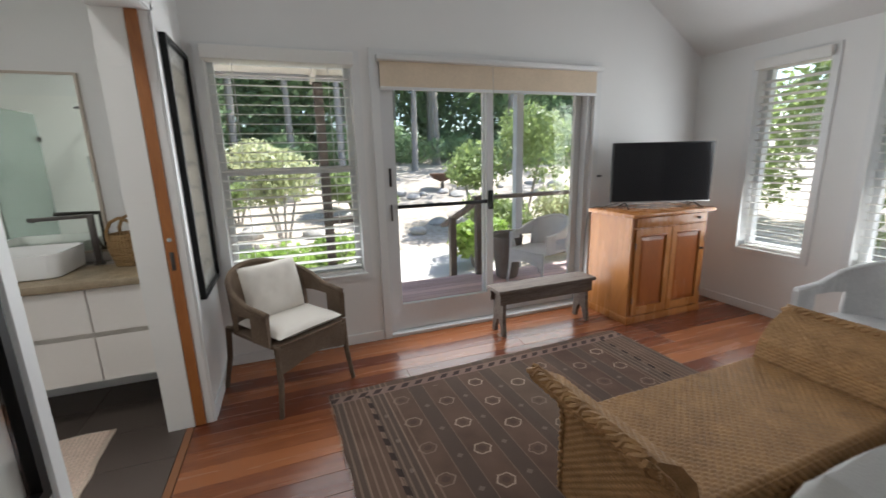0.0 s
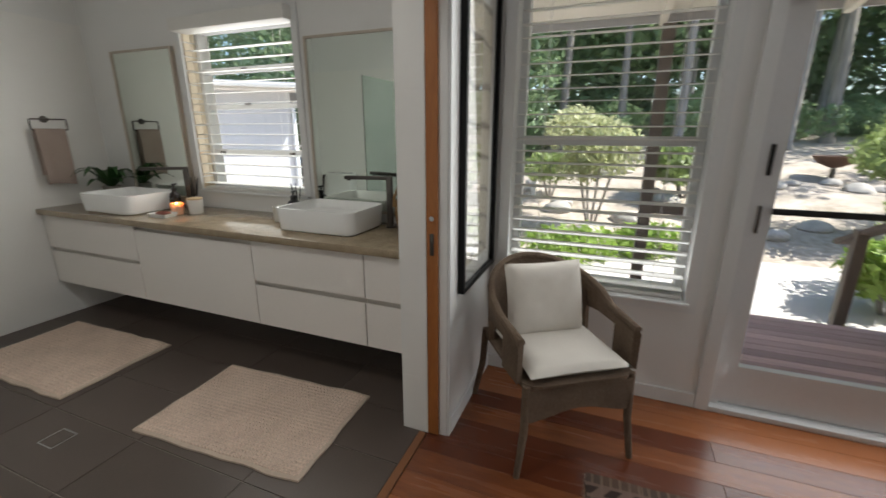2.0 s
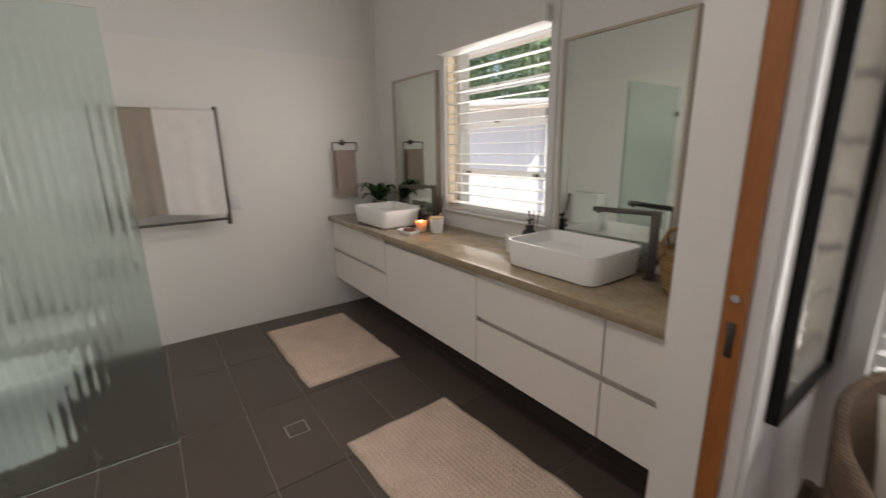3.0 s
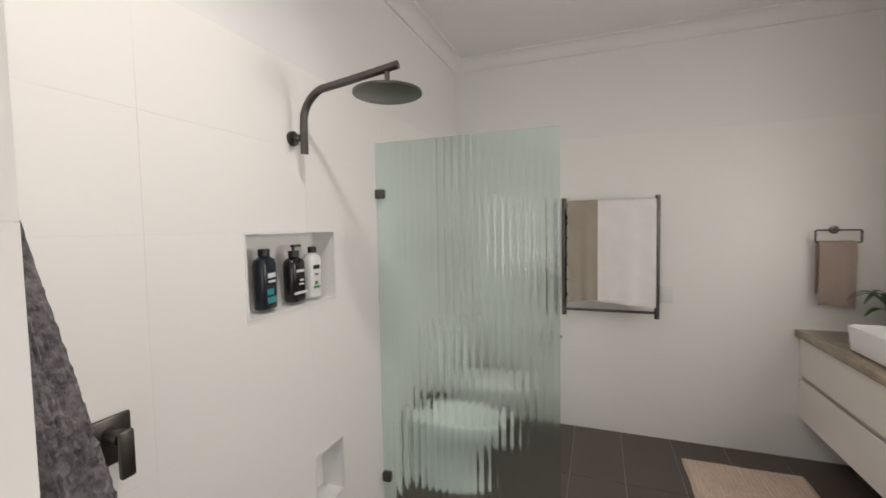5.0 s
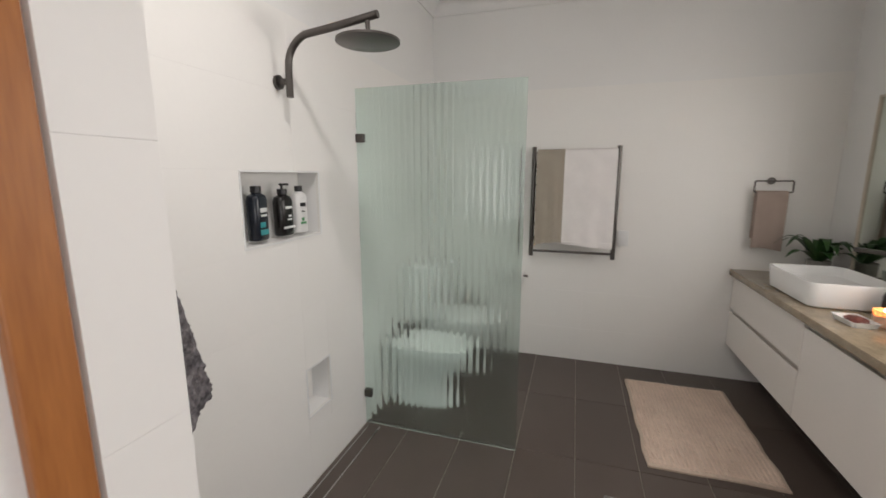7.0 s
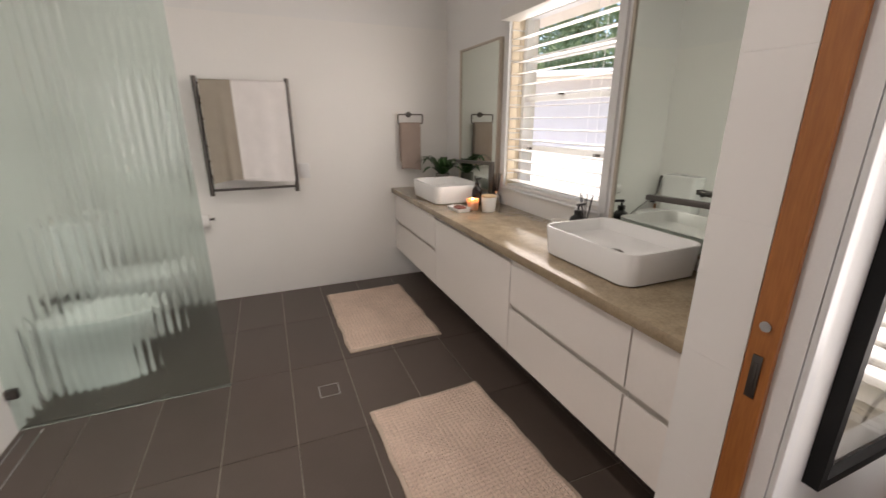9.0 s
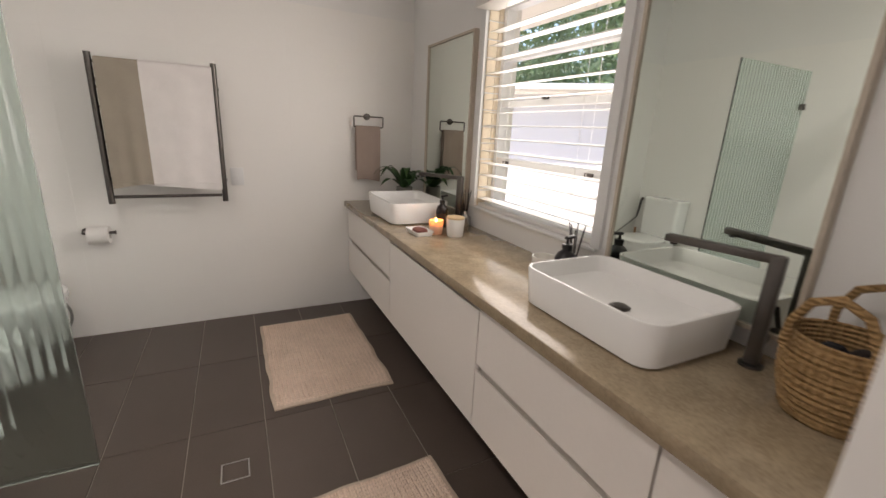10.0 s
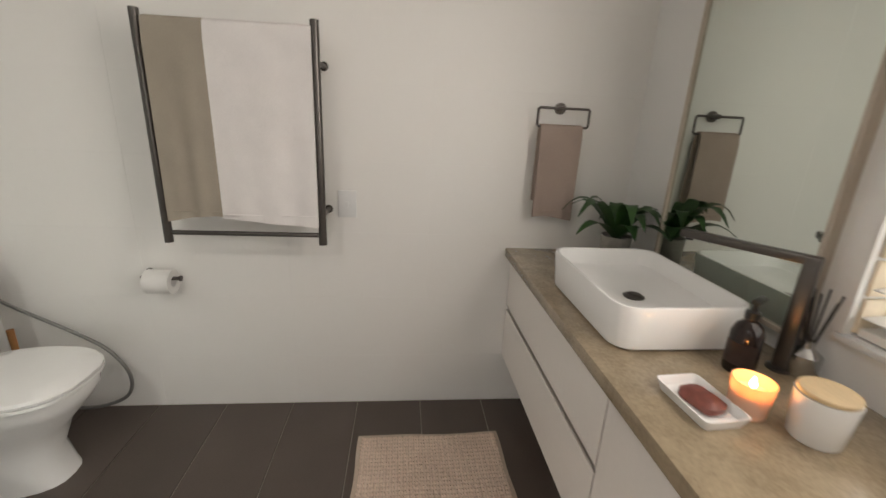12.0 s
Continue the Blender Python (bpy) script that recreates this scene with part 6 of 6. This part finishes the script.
M_LEAF = leaf_mat("forest_leaf", (0.30, 0.40, 0.20), (0.13, 0.20, 0.11))
M_LEAF2 = leaf_mat("shrub_leaf", (0.31, 0.37, 0.14), (0.12, 0.18, 0.05))
M_LEAF3 = leaf_mat("variegated_leaf", (0.55, 0.53, 0.32), (0.22, 0.28, 0.12))
M_LEAF4 = leaf_mat("bright_grass_blade", (0.34, 0.46, 0.10), (0.16, 0.26, 0.05))
M_RED = leaf_mat("red_cordyline", (0.55, 0.04, 0.05), (0.22, 0.015, 0.03))

gx = np.concatenate([np.linspace(-150, -22, 9), np.linspace(-18, 22, 61), np.linspace(26, 150, 9)])
gy = np.concatenate([np.linspace(-150, -10, 8), np.linspace(-6, 40, 70), np.linspace(46, 160, 8)])


def ground_z(x, y):
    z = -0.36
    if y > 6.6:
        z += 0.135 * (min(y, 30) - 6.6) * min(1.0, max(0.0, (x + 5) / 4))
    if y > 4.8 and abs(x) < 22:
        z += 0.06 * noise.noise(Vector((x * 0.7, y * 0.7, 0)))
    return z


verts = [(float(x), float(y), ground_z(x, y)) for y in gy for x in gx]
nxg = len(gx)
faces = [(j * nxg + i, j * nxg + i + 1, (j + 1) * nxg + i + 1, (j + 1) * nxg + i) for j in range(len(gy) - 1) for i in range(nxg - 1)]
me = bpy.data.meshes.new("ground")
me.from_pydata(verts, [], faces)
me.materials.append(M_GRASS)
me.shade_smooth()
tagged(new("ground", me), "sloping bush garden of grass, mulch and bare soil", "ground", kind="structure")


def leaf_cloud(name, blobs, count, size, material, label, category="shrub", at=(0, 0, 0), seed=0, parent=None, kind=""):
    """Many small folded leaves scattered in the outer shells of uneven lobes."""
    rs = np.random.RandomState(seed + 17)
    vs_, fs = [], []
    tot = sum(b[3] ** 2 for b in blobs)
    for cx, cy, cz, r, flat in blobs:
        k = max(6, int(count * r * r / tot))
        d = rs.normal(size=(k, 3))
        d /= np.linalg.norm(d, axis=1)[:, None]
        rad = r * (0.45 + 0.6 * rs.rand(k) ** 0.6)
        c = d * rad[:, None] * np.array([1, 1, flat]) + np.array([cx, cy, cz])
        u = rs.normal(size=(k, 3))
        u /= np.linalg.norm(u, axis=1)[:, None]
        w_ = np.cross(u, d + 0.3 * rs.normal(size=(k, 3)))
        w_ /= np.linalg.norm(w_, axis=1)[:, None] + 1e-6
        s = size * (0.6 + 0.8 * rs.rand(k))[:, None]
        a, b_, c_, d_ = c - u * s, c + w_ * s * 0.42, c + u * s, c - w_ * s * 0.42
        base = len(vs_)
        vs_.extend(np.stack([a, b_, c_, d_], 1).reshape(-1, 3).tolist())
        fs.extend([(base + 4 * i, base + 4 * i + 1, base + 4 * i + 2, base + 4 * i + 3) for i in range(k)])
    me_ = bpy.data.meshes.new(name)
    me_.from_pydata(vs_, [], fs)
    me_.materials.append(material)
    o = new(name, me_)
    if parent is not None:
        o.parent = parent
        return o
    o.location = at
    return tagged(o, label, category, kind=kind)


def shrub(at, r, h, material, label, seed, n=1400, leaf=0.05):
    o = thing("shrub", label, "shrub", at, 0, "garden shrubs")
    rs = random.Random(seed)
    for k in range(4):
        a = k * 1.6 + rs.uniform(0, 0.6)
        bm = bmesh.new()
        tube(bm, [(0.03 * math.cos(a), 0.03 * math.sin(a), -0.1), (r * 0.3 * math.cos(a), r * 0.3 * math.sin(a), h * 0.5), (r * 0.5 * math.cos(a), r * 0.5 * math.sin(a), h * 0.85)], 0.025, 7, taper=[1, 0.8, 0.4])
        part("stem", bm, M_BARK, o)
    blobs = [(rs.uniform(-0.5, 0.5) * r, rs.uniform(-0.5, 0.5) * r, h * rs.uniform(0.55, 0.95), r * rs.uniform(0.4, 0.65), 0.75) for _ in range(7)]
    leaf_cloud("crown", blobs, n, leaf, material, "", seed=seed, parent=o)
    return o


def gum_tree(at, h, r, seed, crown=True):
    o = thing("tree", "tall pale-trunked gum tree at the edge of the garden", "tree", at, 0, "garden trees")
    rs = random.Random(seed)
    bx, by = rs.uniform(-0.5, 0.5), rs.uniform(-0.5, 0.5)
    bm = bmesh.new()
    trunk = [(bx * (s ** 2), by * (s ** 2), h * s - 0.3) for s in (0, 0.05, 0.25, 0.5, 0.75, 1)]
    tube(bm, trunk, r, 10, taper=[1.5, 1.05, 0.9, 0.75, 0.5, 0.2])
    part("trunk", bm, M_BARK, o)
    blobs = []
    for k in range(5):
        a, s = k * 1.3 + rs.uniform(0, 1), rs.uniform(0.45, 0.9)
        ln = rs.uniform(0.9, 2.0)
        p0 = Vector((bx * s * s, by * s * s, h * s - 0.3))
        p1 = p0 + Vector((ln * math.cos(a), ln * math.sin(a), ln * 0.7))
        bm = bmesh.new()
        tube(bm, [tuple(p0), tuple(p0.lerp(p1, 0.5) + Vector((0, 0, -0.1))), tuple(p1)], r * 0.35, 7, taper=[1, 0.7, 0.3])
        part("limb", bm, M_BARK, o)
        blobs.append((*p1, rs.uniform(0.7, 1.2), 0.7))
    if crown:
        leaf_cloud("crown", blobs, 1500, 0.11, M_LEAF, "", seed=seed, parent=o)
    return o


dk = thing("deck", "red-brown timber deck outside the sliding door", "deck", (0, 0, -0.08), kind="structure")
part("joists", B(0.32, 4.35, 3.1, 4.48, -0.22, -0.03), M_POST, dk, smooth=False)
for i in range(15):
    part("board", B(0.3, 4.4, 3.08 + i * 0.095, 3.08 + i * 0.095 + 0.089, -0.028, 0.0), M_DECK, dk, smooth=False)
structure("pavement", B(-0.6, 3.2, 4.75, 8.2, -0.40, -0.30), M_PAVE, "sunlit pale concrete path below the deck", "path")

rl = thing("deck_railing", "grey-brown timber deck railing with square posts", "railing", (0, 0, -0.08))
for x, y, zb, h in ((2.03, 4.72, -0.29, 0.70), (2.26, 4.44, 0.001, 0.92), (4.30, 4.44, 0.001, 0.92)):
    part("post", B(x - 0.04, x + 0.04, y - 0.04, y + 0.04, zb, h, bevel=0.004), M_POST, rl)
part("top_rail", B(2.20, 4.36, 4.385, 4.495, 0.921, 0.965, bevel=0.006), M_POST, rl)
part("mid_rail", B(2.31, 4.25, 4.42, 4.46, 0.45, 0.52, bevel=0.004), M_POST, rl)
bm = bmesh.new()
loft(bm, [[(x - 0.045, y, z), (x + 0.045, y, z), (x + 0.045, y, z + 0.04), (x - 0.045, y, z + 0.04)] for x, y, z in ((2.25, 4.384, 0.905), (1.96, 4.82, 0.56))])
part("stair_handrail", bm, M_POST, rl, "sloping timber handrail", smooth=False)

structure("eave", B(-4.2, -1.02, 3.075, 4.02, 2.22, 2.29), M_EAVE, "cream-lined house eave above the vanity window", "eave")
# unseen east eave, added to keep the sun off the upper slats
structure("eave", B(EAST + 0.205, EAST + 0.95, SOUTH, 4.0, 2.17, 2.26), M_EAVE, "unseen cream eave added to shade the narrow windows", "eave")
vr = thing("verandah_roof", "cream-lined verandah roof with pale posts", "roof", (0, 0, 0), kind="structure")
bm = bmesh.new()
loft(bm, [[(x, 3.075, 2.50), (x, 4.95, 2.26), (x, 4.95, 2.34), (x, 3.075, 2.58)] for x in (-1.0, 5.2)])
part("lining", bm, M_EAVE, vr, smooth=False)
part("fascia", B(-1.0, 5.2, 4.951, 4.98, 2.20, 2.38), M_RENDER, vr, smooth=False)
for x in (-0.7, 0.5, 1.7, 2.9, 4.1):
    bm = bmesh.new()
    loft(bm, [[(x + a, 3.08, 2.40 + b), (x + a, 4.94, 2.16 + b), (x + a, 4.94, 2.255 + b), (x + a, 3.08, 2.495 + b)] for a, b in ((-0.025, 0), (0.025, 0))])
    part("rafter", bm, M_EAVE, vr, smooth=False)
for x, y, m_ in ((3.05, 4.88, M_POSTW), (0.55, 4.88, M_POST)):
    part("post", B(x - 0.05, x + 0.05, y - 0.05, y + 0.05, -0.45, 2.17, bevel=0.005), m_, vr)
part("window_rail", B(0.60, 0.98, 4.85, 4.90, 0.62, 0.70, bevel=0.004), M_POST, vr)

wicker_chair("wicker_armchair", "white wicker armchair on the deck", (2.74, 3.84, -0.08), -72, M_CANE_W, False)
pt = thing("garden_pot", "tall grey-brown tapered planter on the deck", "pot", (2.52, 4.20, -0.08))
part("pot", lathe(bmesh.new(), (0, 0, 0), [(0.11, 0), (0.13, 0.02), (0.185, 0.48), (0.19, 0.50), (0.165, 0.50), (0.15, 0.44), (0.01, 0.43)], 22), mat("dark_pot", (0.20, 0.165, 0.14), 0.8, vary=0.2), pt)

rs = random.Random(5)
for i in range(46):
    x, y = rs.uniform(-1.5, 8.5), rs.uniform(7.2, 12.5)
    r = rs.uniform(0.10, 0.30)
    bm = bmesh.new()
    bmesh.ops.create_icosphere(bm, subdivisions=2, radius=r)
    for v in bm.verts:
        v.co *= 1 + 0.25 * noise.noise(v.co * 4 + Vector((i * 7.0, 0, 0)))
        v.co.z *= 0.6
    solid("rock", bm, M_ROCK, "rough pale grey garden rock", "rock", (x, y, ground_z(x, y) + 0.02), rs.uniform(0, 360), "garden rocks")

shrub((0.0, 8.0, -0.2), 0.85, 1.75, M_LEAF3, "pale variegated rounded shrub on thin stems", 1, 3200, 0.055)
shrub((4.0, 8.2, -0.2), 0.9, 1.7, M_LEAF2, "dense bright green garden shrub", 2, 3200, 0.06)
shrub((5.6, 8.8, 0.0), 1.1, 2.2, M_LEAF2, "tall leafy green garden shrub", 3, 3600, 0.06)
shrub((3.4, 6.2, -0.36), 0.6, 0.95, M_LEAF2, "yellow-green shrub below the deck", 4, 2000, 0.05)
shrub((4.6, 6.0, -0.36), 0.7, 1.0, M_LEAF3, "pale leafy shrub below the deck", 5, 2200, 0.05)
shrub((6.2, 6.3, -0.36), 0.9, 1.8, M_LEAF2, "leafy green shrub past the deck", 6, 2600, 0.06)
shrub((-0.9, 9.6, 0.1), 0.6, 0.8, M_LEAF2, "low green shrub among rocks", 7, 1400, 0.05)
shrub((1.6, 10.0, 0.15), 0.7, 0.8, M_LEAF2, "low strappy green clump", 8, 1500, 0.08)
shrub((2.4, 11.5, 0.3), 0.6, 0.7, M_LEAF3, "low pale shrub on the slope", 9, 1200, 0.06)
shrub((-2.0, 8.2, -0.3), 0.8, 2.4, M_LEAF2, "bright leafy shrub beside the path", 10, 2400, 0.06)
shrub((0.9, 6.9, -0.36), 0.55, 0.35, M_LEAF4, "low grassy clump beside the path", 12, 1200, 0.06)
shrub((-0.2, 6.3, -0.36), 0.6, 0.3, M_LEAF4, "low grassy clump beside the window", 13, 1200, 0.06)

shrub((2.75, 5.55, -0.36), 0.5, 0.65, M_LEAF4, "yellow-green leafy clump beside the deck stairs", 14, 1500, 0.06)
shrub((1.9, 9.0, 0.0), 0.45, 0.5, M_LEAF4, "low bright green clump on the slope", 15, 1100, 0.07)

fb = thing("fire_bowl", "rusty iron bowl on the garden slope", "bowl", (4.6, 12.0, ground_z(4.6, 12.0)))
part("bowl", lathe(bmesh.new(), (0, 0, 0.25), [(0.08, 0), (0.30, 0.10), (0.40, 0.24), (0.37, 0.24), (0.26, 0.12), (0.02, 0.05)], 24), mat("rusty_iron", (0.12, 0.06, 0.035), 0.8, vary=0.3), fb)
part("stand", lathe(bmesh.new(), (0, 0, -0.1), [(0.14, 0), (0.05, 0.1), (0.05, 0.34)], 12), M_GUN, fb)

for i, (x, y, h, r) in enumerate(((2.0, 15, 9, 0.13), (3.6, 16.5, 10, 0.16), (4.8, 15.5, 9, 0.12), (6.2, 17, 10, 0.17), (8.0, 15.5, 9, 0.14), (0.4, 16, 9, 0.13), (-1.4, 15.5, 9, 0.14), (9.8, 17, 10, 0.16), (7.0, 20, 11, 0.18), (2.8, 20, 11, 0.16), (5.4, 21, 11, 0.16), (-3.2, 17, 10, 0.15), (12.5, 16, 9, 0.14), (11.2, 11, 8, 0.14), (-5.0, 14.5, 8, 0.14))):
    gum_tree((x, y, ground_z(x, y)), h, r, 40 + i)
rs = random.Random(8)
blobs = [(rs.uniform(-16, 26), rs.uniform(19, 30), rs.uniform(0.6, 12), rs.uniform(1.2, 2.5), 0.8) for _ in range(230)]
leaf_cloud("woods", blobs, 140000, 0.21, M_LEAF, "dense green eucalypt woods behind the garden", "woods", seed=3, kind="stuff")
low = [(rs.uniform(-9, 20), rs.uniform(15.5, 20)) for _ in range(80)]
blobs = [(x, y, ground_z(x, y) + rs.uniform(0.2, 1.2), rs.uniform(0.5, 1.0), 0.8) for x, y in low]
leaf_cloud("undergrowth", blobs, 32000, 0.11, M_LEAF, "leafy green undergrowth at the foot of the woods", "undergrowth", seed=9, kind="stuff")
blobs = [(rs.uniform(-22, -2.0), rs.uniform(13.5, 18), rs.uniform(0.3, 11), rs.uniform(1.0, 1.9), 0.8) for _ in range(150)]
leaf_cloud("woods", blobs, 70000, 0.14, M_LEAF, "green trees behind the white outbuilding", "woods", seed=6, kind="stuff")
blobs = [(rs.uniform(8.5, 13), rs.uniform(-3, 9), rs.uniform(0.0, 5.5), rs.uniform(0.8, 1.5), 0.8) for _ in range(46)]
leaf_cloud("woods", blobs, 20000, 0.12, M_LEAF2, "green garden trees east of the bedroom", "woods", seed=7, kind="stuff")

# outbuilding and terrace seen past the vanity
ob = thing("outbuilding", "white rendered outbuilding with an eave and gutter", "house", (-6.40, 8.4, -0.36), 43)
part("wall", B(-9.0, 0.0, 0.0, 5.0, 0.0, 2.62), M_RENDER, ob, smooth=False)
rf = part("roof", loft(bmesh.new(), [[(x, -0.50, 2.66), (x, 2.5, 2.92), (x, 5.5, 2.66), (x, 5.5, 2.56), (x, -0.50, 2.56)] for x in (-9.3, 0.45)]), mat("grey_roofing", (0.30, 0.31, 0.33), 0.5, vary=0.1), ob, smooth=False)
part("soffit", B(-9.3, 0.44, -0.495, -0.002, 2.50, 2.555), M_EAVE, ob, smooth=False)
bm = bmesh.new()
loft(bm, [[(x, -0.505 - 0.075 + 0.07 * math.cos(a), 2.63 + 0.09 * math.sin(a)) for a in [math.pi + math.pi * k / 8 for k in range(9)]] for x in (-9.3, 0.5)])
part("gutter", bm, M_TRIM, rf, "white half-round gutter")
bm = bmesh.new()
tube(bm, [(0.36, -0.57, 2.56), (0.36, -0.52, 2.38), (0.28, -0.30, 2.30), (0.07, -0.07, 2.26), (0.05, -0.06, 2.2), (0.05, -0.06, 0.0)], 0.045, 10)
part("downpipe", bm, M_TRIM, rf)
tc_ = thing("terrace", "sunlit pale paved terrace", "terrace", (0, 0, 0), kind="structure")
part("paver_bed", B(-12.0, -1.2, 3.25, 8.39, -0.42, -0.285), M_PAVE, tc_, smooth=False)
fn = thing("garden_fence", "low white picket-style garden fence", "fence", (-3.6, 9.4, -0.36))
for i in range(9):
    part("picket", B(-2.4 + i * 0.6 - 0.04, -2.4 + i * 0.6 + 0.04, -0.03, 0.03, 0, 0.95), M_RENDER, fn, smooth=False)
for z in (0.35, 0.82):
    part("fence_rail", B(-2.5, 2.5, -0.055, -0.031, z, z + 0.08), M_RENDER, fn, smooth=False)
cp_ = thing("cordyline", "red-leaved cordyline in a grey planter", "plant", (-3.85, 6.55, -0.2745))
cp_.scale = (1.3, 1.3, 1.3)
part("planter", loft(bmesh.new(), [rrect(0, 0, 0.34, 0.34, 0.03, 0), rrect(0, 0, 0.44, 0.44, 0.03, 0.45), rrect(0, 0, 0.40, 0.40, 0.03, 0.45), rrect(0, 0, 0.36, 0.36, 0.03, 0.40)]), M_POT, cp_)
bm = bmesh.new()
tube(bm, [(0, 0, 0.40), (0.02, 0.01, 0.85)], 0.025, 8)
part("stem", bm, M_BARK, cp_)
bm = bmesh.new()
rs = random.Random(2)
for k in range(90):
    a, up, ln = rs.uniform(0, 6.28), rs.uniform(0.1, 1.2), rs.uniform(0.28, 0.5)
    z0 = rs.uniform(0.65, 1.1)
    d = Vector((math.cos(a) * math.cos(up), math.sin(a) * math.cos(up), math.sin(up)))
    sd_ = d.cross(Vector((0, 0, 1))).normalized() * 0.035
    p0 = Vector((0.02, 0.01, z0))
    p1, p2 = p0 + d * ln * 0.55, p0 + d * ln + Vector((0, 0, -0.08))
    q = [bm.verts.new(tuple(c)) for c in (p0, p1 + sd_, p2, p1 - sd_)]
    bm.faces.new(q)
part("leaves", bm, M_RED, cp_, "glossy red leaves", smooth=False)["kind"] = "stuff"
shrub((-2.3, 6.6, -0.36), 0.6, 0.9, M_LEAF2, "bright green shrub beside the terrace", 30, 1600, 0.06)
shrub((-4.6, 9.0, -0.36), 0.7, 0.9, M_LEAF2, "green shrub beside the outbuilding", 31, 1600, 0.06)

# ---- pieces: wall tiles, floor tiles, floor boards ----
_piece = {}


def piece(name, size, material, parent, at, bevel=0.0015):
    key = (name, tuple(round(s, 4) for s in size))
    if key not in _piece:
        x, y, z = size
        bm = bmesh.new()
        c = bevel
        loft(bm, [[(sx * x / 2, sy * y / 2, 0) for sx, sy in ((-1, -1), (1, -1), (1, 1), (-1, 1))],
                  [(sx * x / 2, sy * y / 2, z - c) for sx, sy in ((-1, -1), (1, -1), (1, 1), (-1, 1))],
                  [(sx * (x / 2 - c), sy * (y / 2 - c), z) for sx, sy in ((-1, -1), (1, -1), (1, 1), (-1, 1))]])
        o = link_mesh(name, bm, material, False)
        _piece[key] = o.data
    else:
        o = new(name, _piece[key])
    o.parent = parent
    o.matrix_basis = at
    return o


def cut(rects, hole):
    out = []
    for a, b, c, d in rects:
        ha, hb, hc, hd = max(a, hole[0]), min(b, hole[1]), max(c, hole[2]), min(d, hole[3])
        if ha >= hb or hc >= hd:
            out.append((a, b, c, d))
            continue
        out += [r for r in ((a, ha, c, d), (hb, b, c, d), (ha, hb, c, hc), (ha, hb, hd, d)) if r[1] - r[0] > 0.004 and r[3] - r[2] > 0.004]
    return out


ZL = [0.0, 0.26, 0.56, 0.86, 1.16, 1.46, 1.76, TILE_TOP]
G = 0.0005
for holes, wall, lo, hi, place in (
        ([NICHE, FOOT], wall_s, W, PS, lambda u, z: pose(u, S - T, z, -90, 0, 0)),
        ([], wall_w, S, N, lambda u, z: pose(W - T, u, z, 90, 0, 90))):
    us = [lo]
    while us[-1] < hi - 0.02:
        us.append(min(hi, us[-1] + 0.6))
    for i in range(len(us) - 1):
        for j in range(len(ZL) - 1):
            rects = [(us[i], us[i + 1], ZL[j], ZL[j + 1])]
            for h in holes:
                rects = cut(rects, h)
            for a, b, c, d in rects:
                piece("tile", (b - a - G, d - c - G, T), M_WTILE, wall, place((a + b) / 2, (c + d) / 2), 0.0004)

yl = [S] + [y for y in (0.153 + 0.305 * k for k in range(1, 9))] + [N]
xl = [W, -2.85, -2.235, -1.62, -1.005, -0.477]
for i in range(len(xl) - 1):
    for j in range(len(yl) - 1):
        a, b, c, d = xl[i], xl[i + 1], yl[j], yl[j + 1]
        piece("tile", (b - a - 0.004, d - c - 0.004, 0.0055), M_FTILE, floor, pose((a + b) / 2, (c + d) / 2, -0.005), 0.001)

rnd = random.Random(11)
bw = 0.128
y = N - 0.002
while y > SOUTH:
    x = -0.439 if J0 < y - bw / 2 < J1 else PA + 0.001
    first = True
    while x < EAST - 0.05:
        ln = rnd.choice((1.2, 1.5, 1.8, 2.1, 2.4)) if not first else rnd.choice((0.7, 1.1, 1.6, 2.0))
        first = False
        e = min(EAST, x + ln)
        if EAST - e < 0.3:
            e = EAST
        piece("plank", (round(e - x, 3) - 0.0012, bw - 0.0012, 0.006), M_BOARD, floor_bed, pose((x + e) / 2, y - bw / 2, -0.006), 0.001)
        x = e
    y -= bw
